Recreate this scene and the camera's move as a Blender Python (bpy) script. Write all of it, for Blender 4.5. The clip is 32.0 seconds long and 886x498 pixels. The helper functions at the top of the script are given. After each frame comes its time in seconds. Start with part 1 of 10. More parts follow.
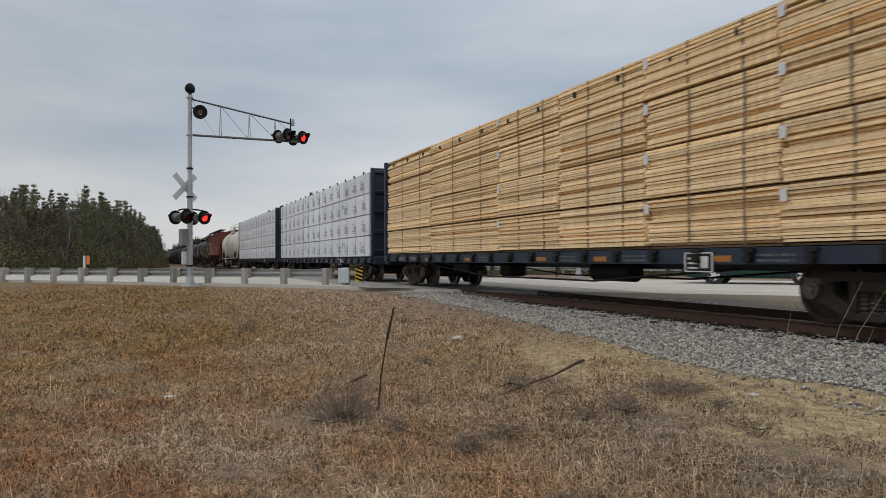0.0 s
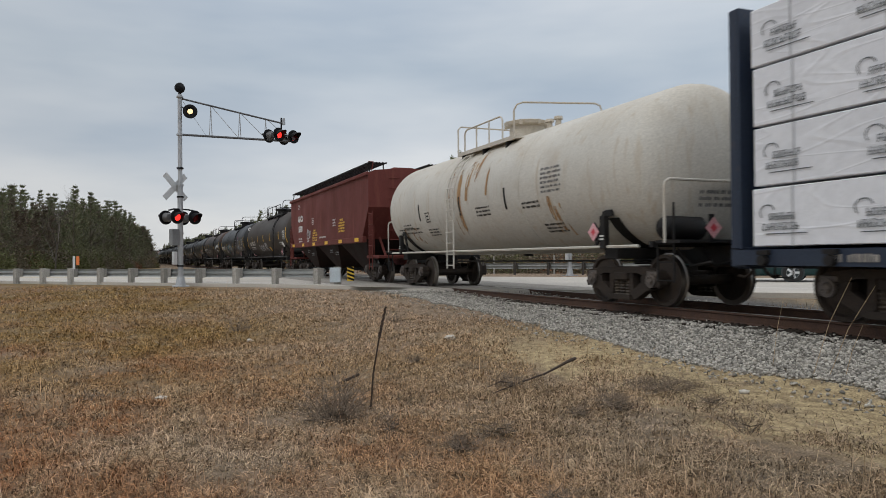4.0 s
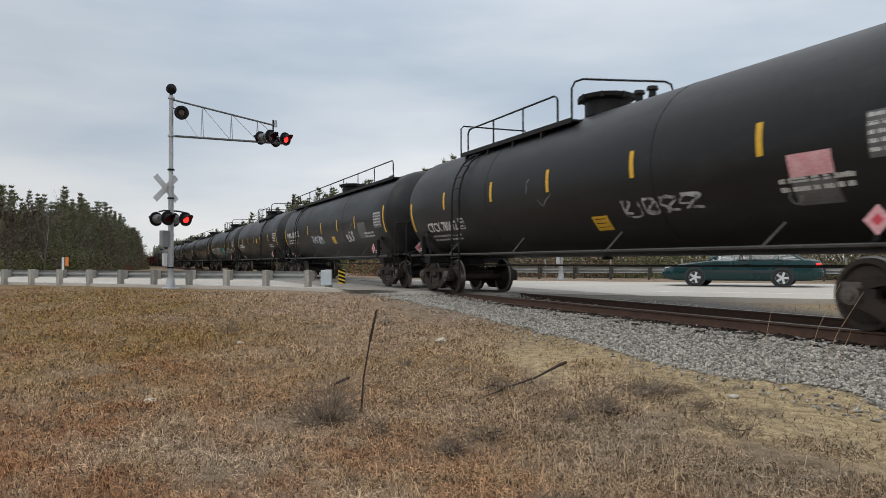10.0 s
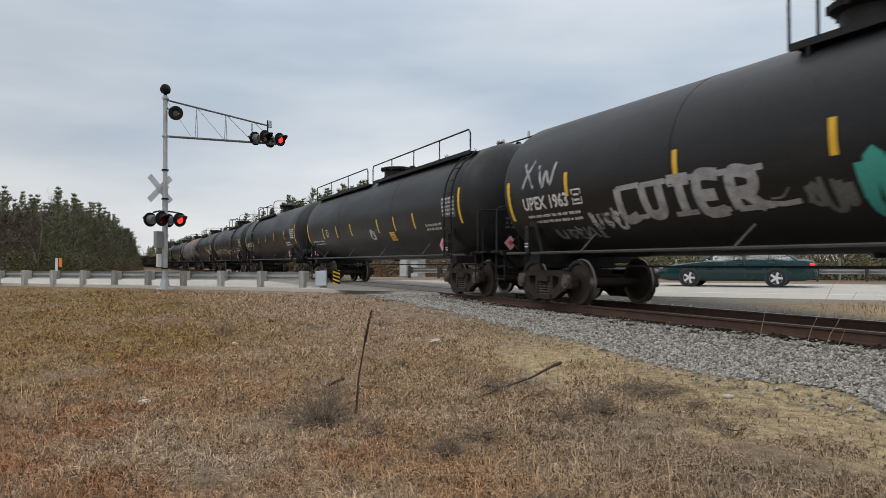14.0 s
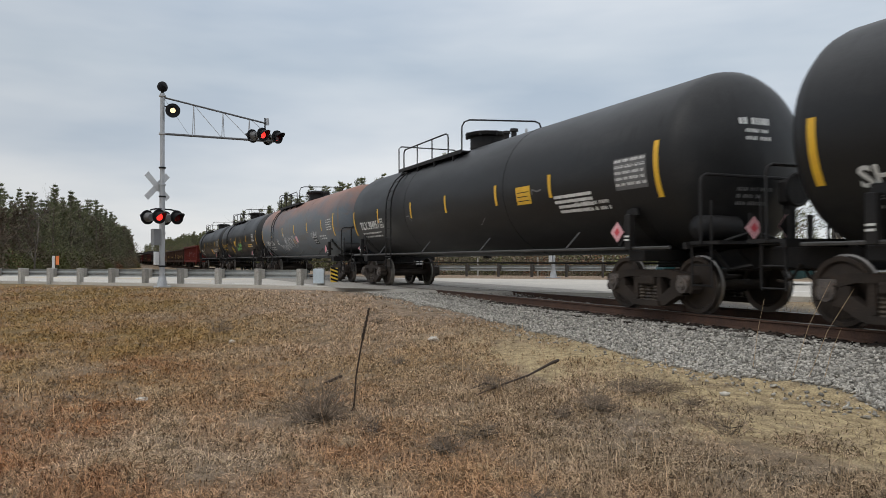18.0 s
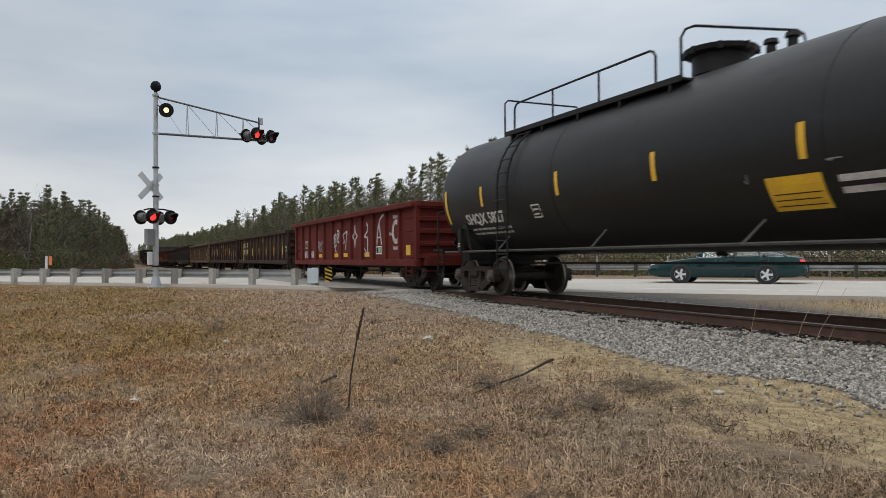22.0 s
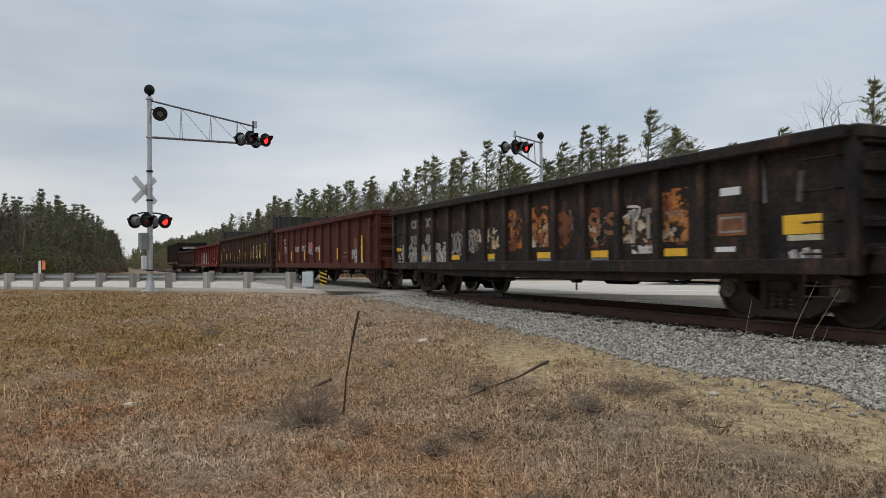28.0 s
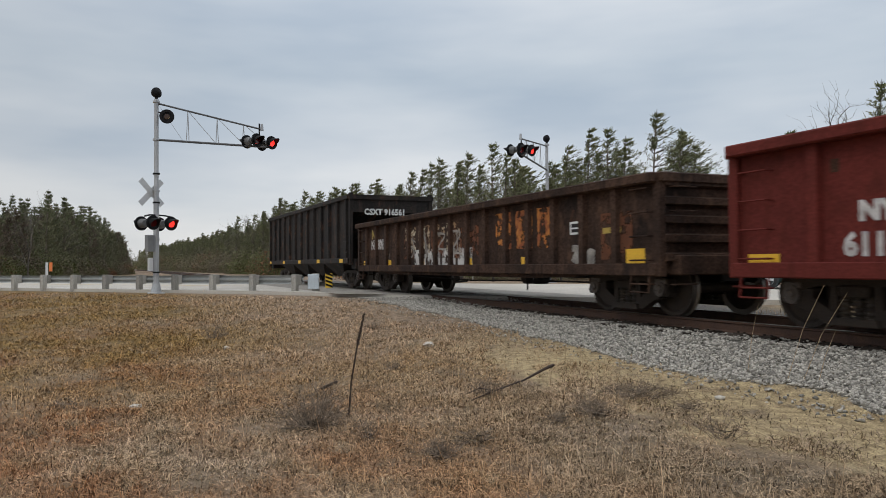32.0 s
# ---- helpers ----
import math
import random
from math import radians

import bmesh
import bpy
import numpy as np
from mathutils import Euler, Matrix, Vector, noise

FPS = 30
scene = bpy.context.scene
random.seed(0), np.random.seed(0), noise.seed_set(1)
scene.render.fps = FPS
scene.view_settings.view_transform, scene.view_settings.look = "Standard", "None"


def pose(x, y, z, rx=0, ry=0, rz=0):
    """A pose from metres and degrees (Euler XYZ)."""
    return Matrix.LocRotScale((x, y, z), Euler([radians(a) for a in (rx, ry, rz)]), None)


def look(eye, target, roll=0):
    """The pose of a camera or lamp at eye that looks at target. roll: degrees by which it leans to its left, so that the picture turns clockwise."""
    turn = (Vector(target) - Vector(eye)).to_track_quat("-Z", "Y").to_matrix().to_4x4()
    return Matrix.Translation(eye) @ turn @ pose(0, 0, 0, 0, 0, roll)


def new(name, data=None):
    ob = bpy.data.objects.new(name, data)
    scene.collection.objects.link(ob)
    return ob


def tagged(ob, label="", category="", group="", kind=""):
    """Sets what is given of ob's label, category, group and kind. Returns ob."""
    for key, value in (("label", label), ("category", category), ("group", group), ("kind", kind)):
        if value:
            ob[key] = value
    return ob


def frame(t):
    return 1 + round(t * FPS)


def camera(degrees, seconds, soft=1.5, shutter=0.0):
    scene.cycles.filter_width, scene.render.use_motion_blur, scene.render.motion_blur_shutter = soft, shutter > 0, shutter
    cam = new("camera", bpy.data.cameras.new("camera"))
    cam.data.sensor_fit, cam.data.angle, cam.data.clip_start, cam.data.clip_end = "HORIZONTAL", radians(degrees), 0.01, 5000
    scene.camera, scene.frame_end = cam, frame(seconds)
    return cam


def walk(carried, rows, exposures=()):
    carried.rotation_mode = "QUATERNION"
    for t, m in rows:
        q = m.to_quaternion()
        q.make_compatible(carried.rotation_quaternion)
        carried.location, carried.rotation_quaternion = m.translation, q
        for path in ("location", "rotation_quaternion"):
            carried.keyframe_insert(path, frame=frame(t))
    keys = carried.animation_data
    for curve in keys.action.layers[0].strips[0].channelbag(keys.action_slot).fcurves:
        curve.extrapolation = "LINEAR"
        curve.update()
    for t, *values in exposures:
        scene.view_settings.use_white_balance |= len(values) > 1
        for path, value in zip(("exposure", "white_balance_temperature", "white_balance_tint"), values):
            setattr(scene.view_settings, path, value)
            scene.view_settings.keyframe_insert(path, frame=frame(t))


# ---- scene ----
EYE = 0.883
TRACK_Y = 9.245        # the track's middle line where it passes the camera
BEND = 5.3e-5

cam = camera(62.57, 32.0, soft=0.45, shutter=0.12)
walk(cam, [
    (0, pose(0, 0, EYE, 90.80, 0.24, 68.23)),
    (0.5, pose(0, 0, EYE, 90.77, 0.22, 68.08)),
    (1, pose(0, 0, EYE, 90.65, 0.33, 67.94)),
    (1.5, pose(0, 0, EYE, 90.63, 0.54, 67.82)),
    (2, pose(0, 0, EYE, 90.66, 0.72, 67.81)),
    (2.5, pose(0, 0, EYE, 90.67, 0.65, 67.76)),
    (3, pose(0, 0, EYE, 90.68, 0.58, 67.68)),
    (3.5, pose(0, 0, EYE, 90.69, 0.55, 67.64)),
    (5.5, pose(0, 0, EYE, 90.78, 0.33, 67.30)),
    (6, pose(0, 0, EYE, 90.79, 0.27, 67.22)),
    (6.5, pose(0, 0, EYE, 90.82, 0.29, 67.11)),
    (7, pose(0, 0, EYE, 90.84, 0.31, 67.09)),
    (7.5, pose(0, 0, EYE, 90.83, 0.26, 67.01)),
    (8, pose(0, 0, EYE, 90.83, 0.27, 67.00)),
    (8.5, pose(0, 0, EYE, 90.87, 0.24, 67.03)),
    (9, pose(0, 0, EYE, 90.91, 0.21, 66.98)),
    (9.5, pose(0, 0, EYE, 90.92, 0.20, 66.90)),
    (10, pose(0, 0, EYE, 90.97, 0.16, 66.90)),
    (10.5, pose(0, 0, EYE, 90.98, 0.19, 66.90)),
    (11, pose(0, 0, EYE, 90.96, 0.21, 66.89)),
    (11.5, pose(0, 0, EYE, 90.98, 0.20, 66.79)),
    (12, pose(0, 0, EYE, 90.99, 0.18, 66.77)),
    (12.5, pose(0, 0, EYE, 91.05, 0.20, 66.71)),
    (13, pose(0, 0, EYE, 91.00, 0.24, 66.66)),
    (13.5, pose(0, 0, EYE, 91.01, 0.19, 66.58)),
    (14, pose(0, 0, EYE, 91.01, 0.21, 66.50)),
    (14.5, pose(0, 0, EYE, 90.99, 0.27, 66.49)),
    (16.5, pose(0, 0, EYE, 90.80, 0.27, 66.40)),
    (17, pose(0, 0, EYE, 90.81, 0.28, 66.40)),
    (17.5, pose(0, 0, EYE, 90.84, 0.22, 66.35)),
    (18, pose(0, 0, EYE, 90.83, 0.21, 66.31)),
    (18.5, pose(0, 0, EYE, 90.85, 0.31, 66.24)),
    (19, pose(0, 0, EYE, 90.90, 0.33, 66.22)),
    (19.5, pose(0, 0, EYE, 90.94, 0.30, 66.18)),
    (20, pose(0, 0, EYE, 90.93, 0.31, 66.13)),
    (20.5, pose(0, 0, EYE, 90.93, 0.33, 66.12)),
    (21, pose(0, 0, EYE, 90.88, 0.27, 66.05)),
    (21.5, pose(0, 0, EYE, 90.83, 0.29, 65.97)),
    (22, pose(0, 0, EYE, 90.79, 0.33, 65.88)),
    (22.4, pose(0, 0, EYE, 90.81, 0.38, 65.86)),
    (22.5, pose(0, 0, EYE, 90.80, 0.36, 65.81)),
    (22.6, pose(0, 0, EYE, 90.85, 0.44, 65.81)),
    (23, pose(0, 0, EYE, 90.80, 0.31, 65.70)),
    (23.5, pose(0, 0, EYE, 90.79, 0.34, 65.61)),
    (24, pose(0, 0, EYE, 90.80, 0.36, 65.62)),
    (24.5, pose(0, 0, EYE, 90.89, 0.38, 65.61)),
    (25, pose(0, 0, EYE, 90.93, 0.42, 65.66)),
    (25.5, pose(0, 0, EYE, 90.95, 0.47, 65.66)),
    (27.5, pose(0, 0, EYE, 90.99, 0.57, 65.42)),
    (28, pose(0, 0, EYE, 91.00, 0.58, 65.48)),
    (28.5, pose(0, 0, EYE, 91.06, 0.59, 65.50)),
    (29, pose(0, 0, EYE, 91.05, 0.55, 65.61)),
    (29.5, pose(0, 0, EYE, 91.09, 0.53, 65.66)),
    (30, pose(0, 0, EYE, 91.14, 0.53, 65.72)),
    (30.5, pose(0, 0, EYE, 91.17, 0.43, 65.80)),
    (31, pose(0, 0, EYE, 91.15, 0.45, 65.85)),
    (31.5, pose(0, 0, EYE, 91.20, 0.53, 65.88)),
    (32, pose(0, 0, EYE, 91.23, 0.43, 65.91)),
], exposures=[(0, -0.22), (3.2, -0.2), (5.5, 0.05), (16, 0.03), (32, -0.05)])


# world, sun
def make_world():
    w = bpy.data.worlds.new("overcast_sky")
    scene.world = w
    w.use_nodes = True
    nt = w.node_tree
    nt.nodes.clear()
    N, L = nt.nodes.new, nt.links.new
    out, bg = N("ShaderNodeOutputWorld"), N("ShaderNodeBackground")
    L(bg.outputs[0], out.inputs[0])
    sky = N("ShaderNodeTexSky")
    sky.sky_type, sky.sun_disc = "NISHITA", False
    sky.sun_elevation, sky.sun_rotation = radians(48), radians(160)
    dim = N("ShaderNodeMix")
    dim.data_type, dim.blend_type = "RGBA", "MULTIPLY"
    dim.inputs[0].default_value = 1
    L(sky.outputs[0], dim.inputs[6])
    dim.inputs[7].default_value = (0.1, 0.1, 0.1, 1)
    tc, sep = N("ShaderNodeTexCoord"), N("ShaderNodeSeparateXYZ")
    L(tc.outputs["Generated"], sep.inputs[0])
    ramp = N("ShaderNodeValToRGB")
    r = ramp.color_ramp
    r.elements[0].position, r.elements[0].color = 0.0, (0.79, 0.80, 0.82, 1)
    r.elements[1].position, r.elements[1].color = 1.0, (1.42, 1.44, 1.48, 1)
    for p, c in ((0.07, (0.775, 0.79, 0.815, 1)), (0.14, (0.685, 0.72, 0.768, 1)), (0.25, (0.552, 0.62, 0.695, 1)), (0.45, (0.85, 0.885, 0.94, 1))):
        r.elements.new(p).color = c
    L(sep.outputs[2], ramp.inputs[0])
    mp = N("ShaderNodeMapping")
    mp.inputs["Scale"].default_value = (1.0, 1.0, 4.5)
    L(tc.outputs["Generated"], mp.inputs[0])
    n1 = N("ShaderNodeTexNoise")
    n1.inputs["Scale"].default_value, n1.inputs["Detail"].default_value = 2.2, 4
    L(mp.outputs[0], n1.inputs["Vector"])
    r2 = N("ShaderNodeValToRGB")
    r2.color_ramp.elements[0].position, r2.color_ramp.elements[0].color = 0.34, (0.79, 0.84, 0.89, 1)
    r2.color_ramp.elements[1].position, r2.color_ramp.elements[1].color = 0.67, (1.15, 1.125, 1.09, 1)
    L(n1.outputs["Fac"], r2.inputs[0])
    mul = N("ShaderNodeMix")
    mul.data_type, mul.blend_type = "RGBA", "MULTIPLY"
    mul.inputs[0].default_value = 1
    L(ramp.outputs[0], mul.inputs[6])
    L(r2.outputs[0], mul.inputs[7])
    # thicker cloud towards the south-west
    side, thick, tone = N("ShaderNodeVectorMath"), N("ShaderNodeMapRange"), N("ShaderNodeVectorMath")
    side.operation, tone.operation = "DOT_PRODUCT", "SCALE"
    side.inputs[1].default_value = (0.40, 0.91, 0.0)
    L(tc.outputs["Generated"], side.inputs[0])
    thick.interpolation_type = "SMOOTHSTEP"
    thick.inputs[1].default_value, thick.inputs[2].default_value, thick.inputs[3].default_value, thick.inputs[4].default_value = -0.62, -0.12, 0.84, 1.0
    L(side.outputs["Value"], thick.inputs[0])
    L(mul.outputs[2], tone.inputs[0])
    L(thick.outputs[0], tone.inputs["Scale"])
    mix = N("ShaderNodeMix")
    mix.data_type = "RGBA"
    mix.inputs[0].default_value = 0.88
    L(dim.outputs[2], mix.inputs[6])
    L(tone.outputs[0], mix.inputs[7])
    L(mix.outputs[2], bg.inputs[0])
    bg.inputs[1].default_value = 1.0
    sd = bpy.data.lights.new("sun", "SUN")
    sd.energy, sd.angle, sd.color = 0.6, radians(25), (1, 0.96, 0.9)
    so = new("sun", sd)
    so.matrix_world = look((30, -60, 80), (0, 10, 0))


make_world()


# ---------------------------------------------------------------- mesh building
class Geo:
    """Collects vertices and faces for one mesh."""

    def __init__(self):
        self.v, self.f, self.m = [], [], []
        self.mi = 0

    def add(self, vs, fs):
        o = len(self.v)
        self.v.extend(vs)
        for f in fs:
            self.f.append([i + o for i in f])
            self.m.append(self.mi)
        return self

    def box(self, c, s, rot=None, bev=0.0):
        hx, hy, hz = s[0] / 2, s[1] / 2, s[2] / 2
        vs, fs = [], []
        if bev <= 0:
            for x in (-hx, hx):
                for y in (-hy, hy):
                    for z in (-hz, hz):
                        vs.append(Vector((x, y, z)))
            fs = [(0, 1, 3, 2), (4, 6, 7, 5), (0, 4, 5, 1), (2, 3, 7, 6), (0, 2, 6, 4), (1, 5, 7, 3)]
        else:
            b = min(bev, hx * 0.9, hy * 0.9, hz * 0.9)
            idx = {}
            for sx in (-1, 1):
                for sy in (-1, 1):
                    for sz in (-1, 1):
                        for k in range(3):
                            p = [sx * (hx - b), sy * (hy - b), sz * (hz - b)]
                            p[k] = (sx * hx, sy * hy, sz * hz)[k]
                            idx[sx, sy, sz, k] = len(vs)
                            vs.append(Vector(p))
            for k in range(3):
                a, c2 = [j for j in range(3) if j != k]
                for s0 in (-1, 1):
                    q = []
                    for sa, sb in ((-1, -1), (1, -1), (1, 1), (-1, 1)):
                        d = [0, 0, 0]
                        d[k], d[a], d[c2] = s0, sa, sb
                        q.append(idx[d[0], d[1], d[2], k])
                    if (s0 > 0) == (k == 1):
                        q.reverse()
                    fs.append(q)
            for k in range(3):
                a, c2 = [j for j in range(3) if j != k]
                for sa in (-1, 1):
                    for sb in (-1, 1):
                        q = []
                        for sk, kk in ((-1, a), (1, a), (1, c2), (-1, c2)):
                            d = [0, 0, 0]
                            d[k], d[a], d[c2] = sk, sa, sb
                            q.append(idx[d[0], d[1], d[2], kk])
                        if (sa * sb > 0) != (k == 1):
                            q.reverse()
                        fs.append(q)
            for sx in (-1, 1):
                for sy in (-1, 1):
                    for sz in (-1, 1):
                        q = [idx[sx, sy, sz, k] for k in range(3)]
                        if sx * sy * sz < 0:
                            q.reverse()
                        fs.append(q)
        m = Matrix.Translation(c) @ (rot.to_4x4() if rot is not None else Matrix.Identity(4))
        return self.add([tuple(m @ p) for p in vs], fs)

    def cyl(self, p0, p1, r0, r1=None, n=12, caps=True):
        r1 = r0 if r1 is None else r1
        p0, p1 = Vector(p0), Vector(p1)
        d = (p1 - p0).normalized()
        a = d.orthogonal().normalized()
        b = d.cross(a)
        vs = []
        for p, r in ((p0, r0), (p1, r1)):
            for i in range(n):
                t = 2 * math.pi * i / n
                vs.append(tuple(p + (a * math.cos(t) + b * math.sin(t)) * r))
        fs = [(i, (i + 1) % n, n + (i + 1) % n, n + i) for i in range(n)]
        if caps:
            fs += [tuple(range(n - 1, -1, -1)), tuple(range(n, 2 * n))]
        return self.add(vs, fs)

    def tube(self, pts, r, n=6):
        pts = [Vector(p) for p in pts]
        vs, fs = [], []
        up = None
        for i, p in enumerate(pts):
            d = (pts[min(i + 1, len(pts) - 1)] - pts[max(i - 1, 0)]).normalized()
            if up is None:
                up = d.orthogonal().normalized()
            up = (up - d * up.dot(d))
            up = up.normalized() if up.length > 1e-4 else d.orthogonal().normalized()
            b = d.cross(up)
            rr = r[i] if isinstance(r, (list, tuple)) else r
            for k in range(n):
                t = 2 * math.pi * k / n
                vs.append(tuple(p + (up * math.cos(t) + b * math.sin(t)) * rr))
        for i in range(len(pts) - 1):
            for k in range(n):
                fs.append((i * n + k, i * n + (k + 1) % n, (i + 1) * n + (k + 1) % n, (i + 1) * n + k))
        fs += [tuple(range(n - 1, -1, -1)), tuple(range((len(pts) - 1) * n, len(pts) * n))]
        return self.add(vs, fs)

    def lathe(self, prof, m, n=24):
        """prof: (along, radius) pairs; the axis is the local x of m."""
        vs, fs = [], []
        for a, r in prof:
            for k in range(n):
                t = 2 * math.pi * k / n
                vs.append(tuple(m @ Vector((a, r * math.cos(t), r * math.sin(t)))))
        for i in range(len(prof) - 1):
            for k in range(n):
                fs.append((i * n + k, (i + 1) * n + k, (i + 1) * n + (k + 1) % n, i * n + (k + 1) % n))
        fs += [tuple(range(n)), tuple(range(len(prof) * n - 1, (len(prof) - 1) * n - 1, -1))]
        return self.add(vs, fs)

    def prism(self, poly, axis, lo, hi):
        """poly in the two other axes in order; pushed from lo to hi along axis."""
        n = len(poly)

        def at(p, t):
            return {"x": (t, p[0], p[1]), "y": (p[0], t, p[1]), "z": (p[0], p[1], t)}[axis]
        vs = [at(p, lo) for p in poly] + [at(p, hi) for p in poly]
        fs = [(i, (i + 1) % n, n + (i + 1) % n, n + i) for i in range(n)]
        fs += [tuple(range(n - 1, -1, -1)), tuple(range(n, 2 * n))]
        return self.add(vs, fs)

    def mesh(self, name, mats, smooth=None):
        me = bpy.data.meshes.new(name)
        me.from_pydata([tuple(p) for p in self.v], [], self.f)
        for k in (mats if isinstance(mats, (list, tuple)) else [mats]):
            me.materials.append(k)
        if self.m and max(self.m) > 0:
            me.polygons.foreach_set("material_index", self.m)
        bm = bmesh.new()
        bm.from_mesh(me)
        bmesh.ops.recalc_face_normals(bm, faces=bm.faces)
        bm.to_mesh(me)
        bm.free()
        if smooth:
            me.polygons.foreach_set("use_smooth", [True] * len(me.polygons))
            me.set_sharp_from_angle(angle=radians(smooth))
        me.update()
        return me


def part(name, geo, material, parent, label="", m=None, smooth=None):
    """Links a Geo (or a mesh) as one mesh object under a thing or a part."""
    me = geo.mesh(name, material, smooth) if isinstance(geo, Geo) else geo
    ob = new(name, me)
    ob.parent = parent
    if m is not None:
        ob.matrix_basis = m
    if label:
        tagged(ob, label)
    return ob


def thing(name, label, category, m=None, group="", geo=None, material=None, smooth=None, kind=""):
    data = None if geo is None else (geo.mesh(name, material, smooth) if isinstance(geo, Geo) else geo)
    ob = new(name, data)
    if m is not None:
        ob.matrix_basis = m
    return tagged(ob, label, category, group, kind)


def big_mesh(name, verts, faces, mats, smooth=False):
    """A mesh from numpy arrays, all faces with one number of corners."""
    me = bpy.data.meshes.new(name)
    verts, faces = np.asarray(verts, np.float32), np.asarray(faces, np.int32)
    nf, k = faces.shape
    me.vertices.add(len(verts))
    me.vertices.foreach_set("co", verts.ravel())
    me.loops.add(nf * k)
    me.loops.foreach_set("vertex_index", faces.ravel())
    me.polygons.add(nf)
    me.polygons.foreach_set("loop_start", np.arange(0, nf * k, k, dtype=np.int32))
    if smooth:
        me.polygons.foreach_set("use_smooth", np.ones(nf, bool))
    for q in (mats if isinstance(mats, (list, tuple)) else [mats]):
        me.materials.append(q)
    me.update(calc_edges=True)
    return me


# ---------------------------------------------------------------- materials
MATS = {}


def paint(name, c1, c2=None, rough=0.6, metal=0.0, scale=2.0, fine=40.0, bump=0.15, stretch=(1, 1, 1), spots=None,
          spot_at=(0.55, 0.7), vary=0.0, spec=0.5, grit=0.25, high=None, high_at=(0.0, 1.0), island=0.0, runs=None, runs_at=(0.52, 0.72)):
    """A weathered surface: two tones by a coarse noise, grit by a fine one, spots of a third tone (rust, dust), and
    a tone that sets in above a height (high, high_at: metres in the thing's space; rust, grime or painted-in sky
    light), and stains that have run down (runs)."""
    if name in MATS:
        return MATS[name]
    c2 = c2 or tuple(x * 0.8 for x in c1)
    ma = bpy.data.materials.new(name)
    ma.use_nodes = True
    nt = ma.node_tree
    N, L = nt.nodes.new, nt.links.new
    bs = nt.nodes["Principled BSDF"]
    tc, mp = N("ShaderNodeTexCoord"), N("ShaderNodeMapping")
    mp.inputs["Scale"].default_value = stretch
    L(tc.outputs["Object"], mp.inputs[0])

    def nz(sc, detail=5, vec=None, rg=0.55):
        n = N("ShaderNodeTexNoise")
        n.inputs["Scale"].default_value, n.inputs["Detail"].default_value = sc, detail
        n.inputs["Roughness"].default_value = rg
        L(vec or mp.outputs[0], n.inputs["Vector"])
        return n.outputs["Fac"]

    def mixc(fac, a, b, kind="MIX"):
        x = N("ShaderNodeMix")
        x.data_type, x.blend_type = "RGBA", kind
        for s, val in ((0, fac), (6, a), (7, b)):
            if isinstance(val, (int, float)):
                x.inputs[s].default_value = val
            elif isinstance(val, tuple):
                x.inputs[s].default_value = (*val, 1)
            else:
                L(val, x.inputs[s])
        return x.outputs[2]

    def rng(val, a, b, lo=0.0, hi=1.0):
        x = N("ShaderNodeMapRange")
        x.inputs[1].default_value, x.inputs[2].default_value = a, b
        x.inputs[3].default_value, x.inputs[4].default_value = lo, hi
        L(val, x.inputs[0])
        return x.outputs[0]

    coarse = nz(scale)
    col = mixc(rng(coarse, 0.35, 0.65), c1, c2)
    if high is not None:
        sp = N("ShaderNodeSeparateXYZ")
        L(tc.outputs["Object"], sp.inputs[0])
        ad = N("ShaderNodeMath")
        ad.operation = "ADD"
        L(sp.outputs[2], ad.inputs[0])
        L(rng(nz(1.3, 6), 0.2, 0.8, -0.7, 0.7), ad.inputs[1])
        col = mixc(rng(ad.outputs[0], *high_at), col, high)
    fn = nz(fine, 4, tc.outputs["Object"])
    if grit:
        g = rng(fn, 0.3, 0.7, 1 - grit, 1 + grit)
        cc = N("ShaderNodeCombineColor")
        for k in range(3):
            L(g, cc.inputs[k])
        col = mixc(1.0, col, cc.outputs[0], "MULTIPLY")
    if spots is not None:
        col = mixc(rng(nz(scale * 2.7, 7, None, 0.65), *spot_at), col, spots)
    if runs is not None:
        mr = N("ShaderNodeMapping")
        mr.inputs["Scale"].default_value = (3.2, 3.2, 0.32)
        L(tc.outputs["Object"], mr.inputs[0])
        col = mixc(rng(nz(1.7, 6, mr.outputs[0], 0.6), *runs_at), col, runs)
    if vary or island:
        src = N("ShaderNodeObjectInfo").outputs["Random"] if vary else N("ShaderNodeNewGeometry").outputs["Random Per Island"]
        k0 = vary or island
        g = rng(src, 0, 1, 1 - k0, 1 + k0)
        cc = N("ShaderNodeCombineColor")
        for k in range(3):
            L(g, cc.inputs[k])
        col = mixc(1.0, col, cc.outputs[0], "MULTIPLY")
    L(col, bs.inputs["Base Color"])
    L(rng(coarse, 0.3, 0.7, max(0.05, rough - 0.08), min(1, rough + 0.1)), bs.inputs["Roughness"])
    bs.inputs["Metallic"].default_value = metal
    bs.inputs["Specular IOR Level"].default_value = spec
    if bump:
        b = N("ShaderNodeBump")
        b.inputs["Strength"].default_value, b.inputs["Distance"].default_value = bump, 0.02
        L(fn, b.inputs["Height"])
        L(b.outputs[0], bs.inputs["Normal"])
    MATS[name] = ma
    return ma


def plain(name, c, rough=0.5, metal=0.0, emit=0.0, alpha=None):
    if name in MATS:
        return MATS[name]
    ma = bpy.data.materials.new(name)
    ma.use_nodes = True
    bs = ma.node_tree.nodes["Principled BSDF"]
    bs.inputs["Base Color"].default_value = (*c, 1)
    bs.inputs["Roughness"].default_value, bs.inputs["Metallic"].default_value = rough, metal
    if emit:
        bs.inputs["Emission Color"].default_value = (*c, 1)
        bs.inputs["Emission Strength"].default_value = emit
    MATS[name] = ma
    return ma


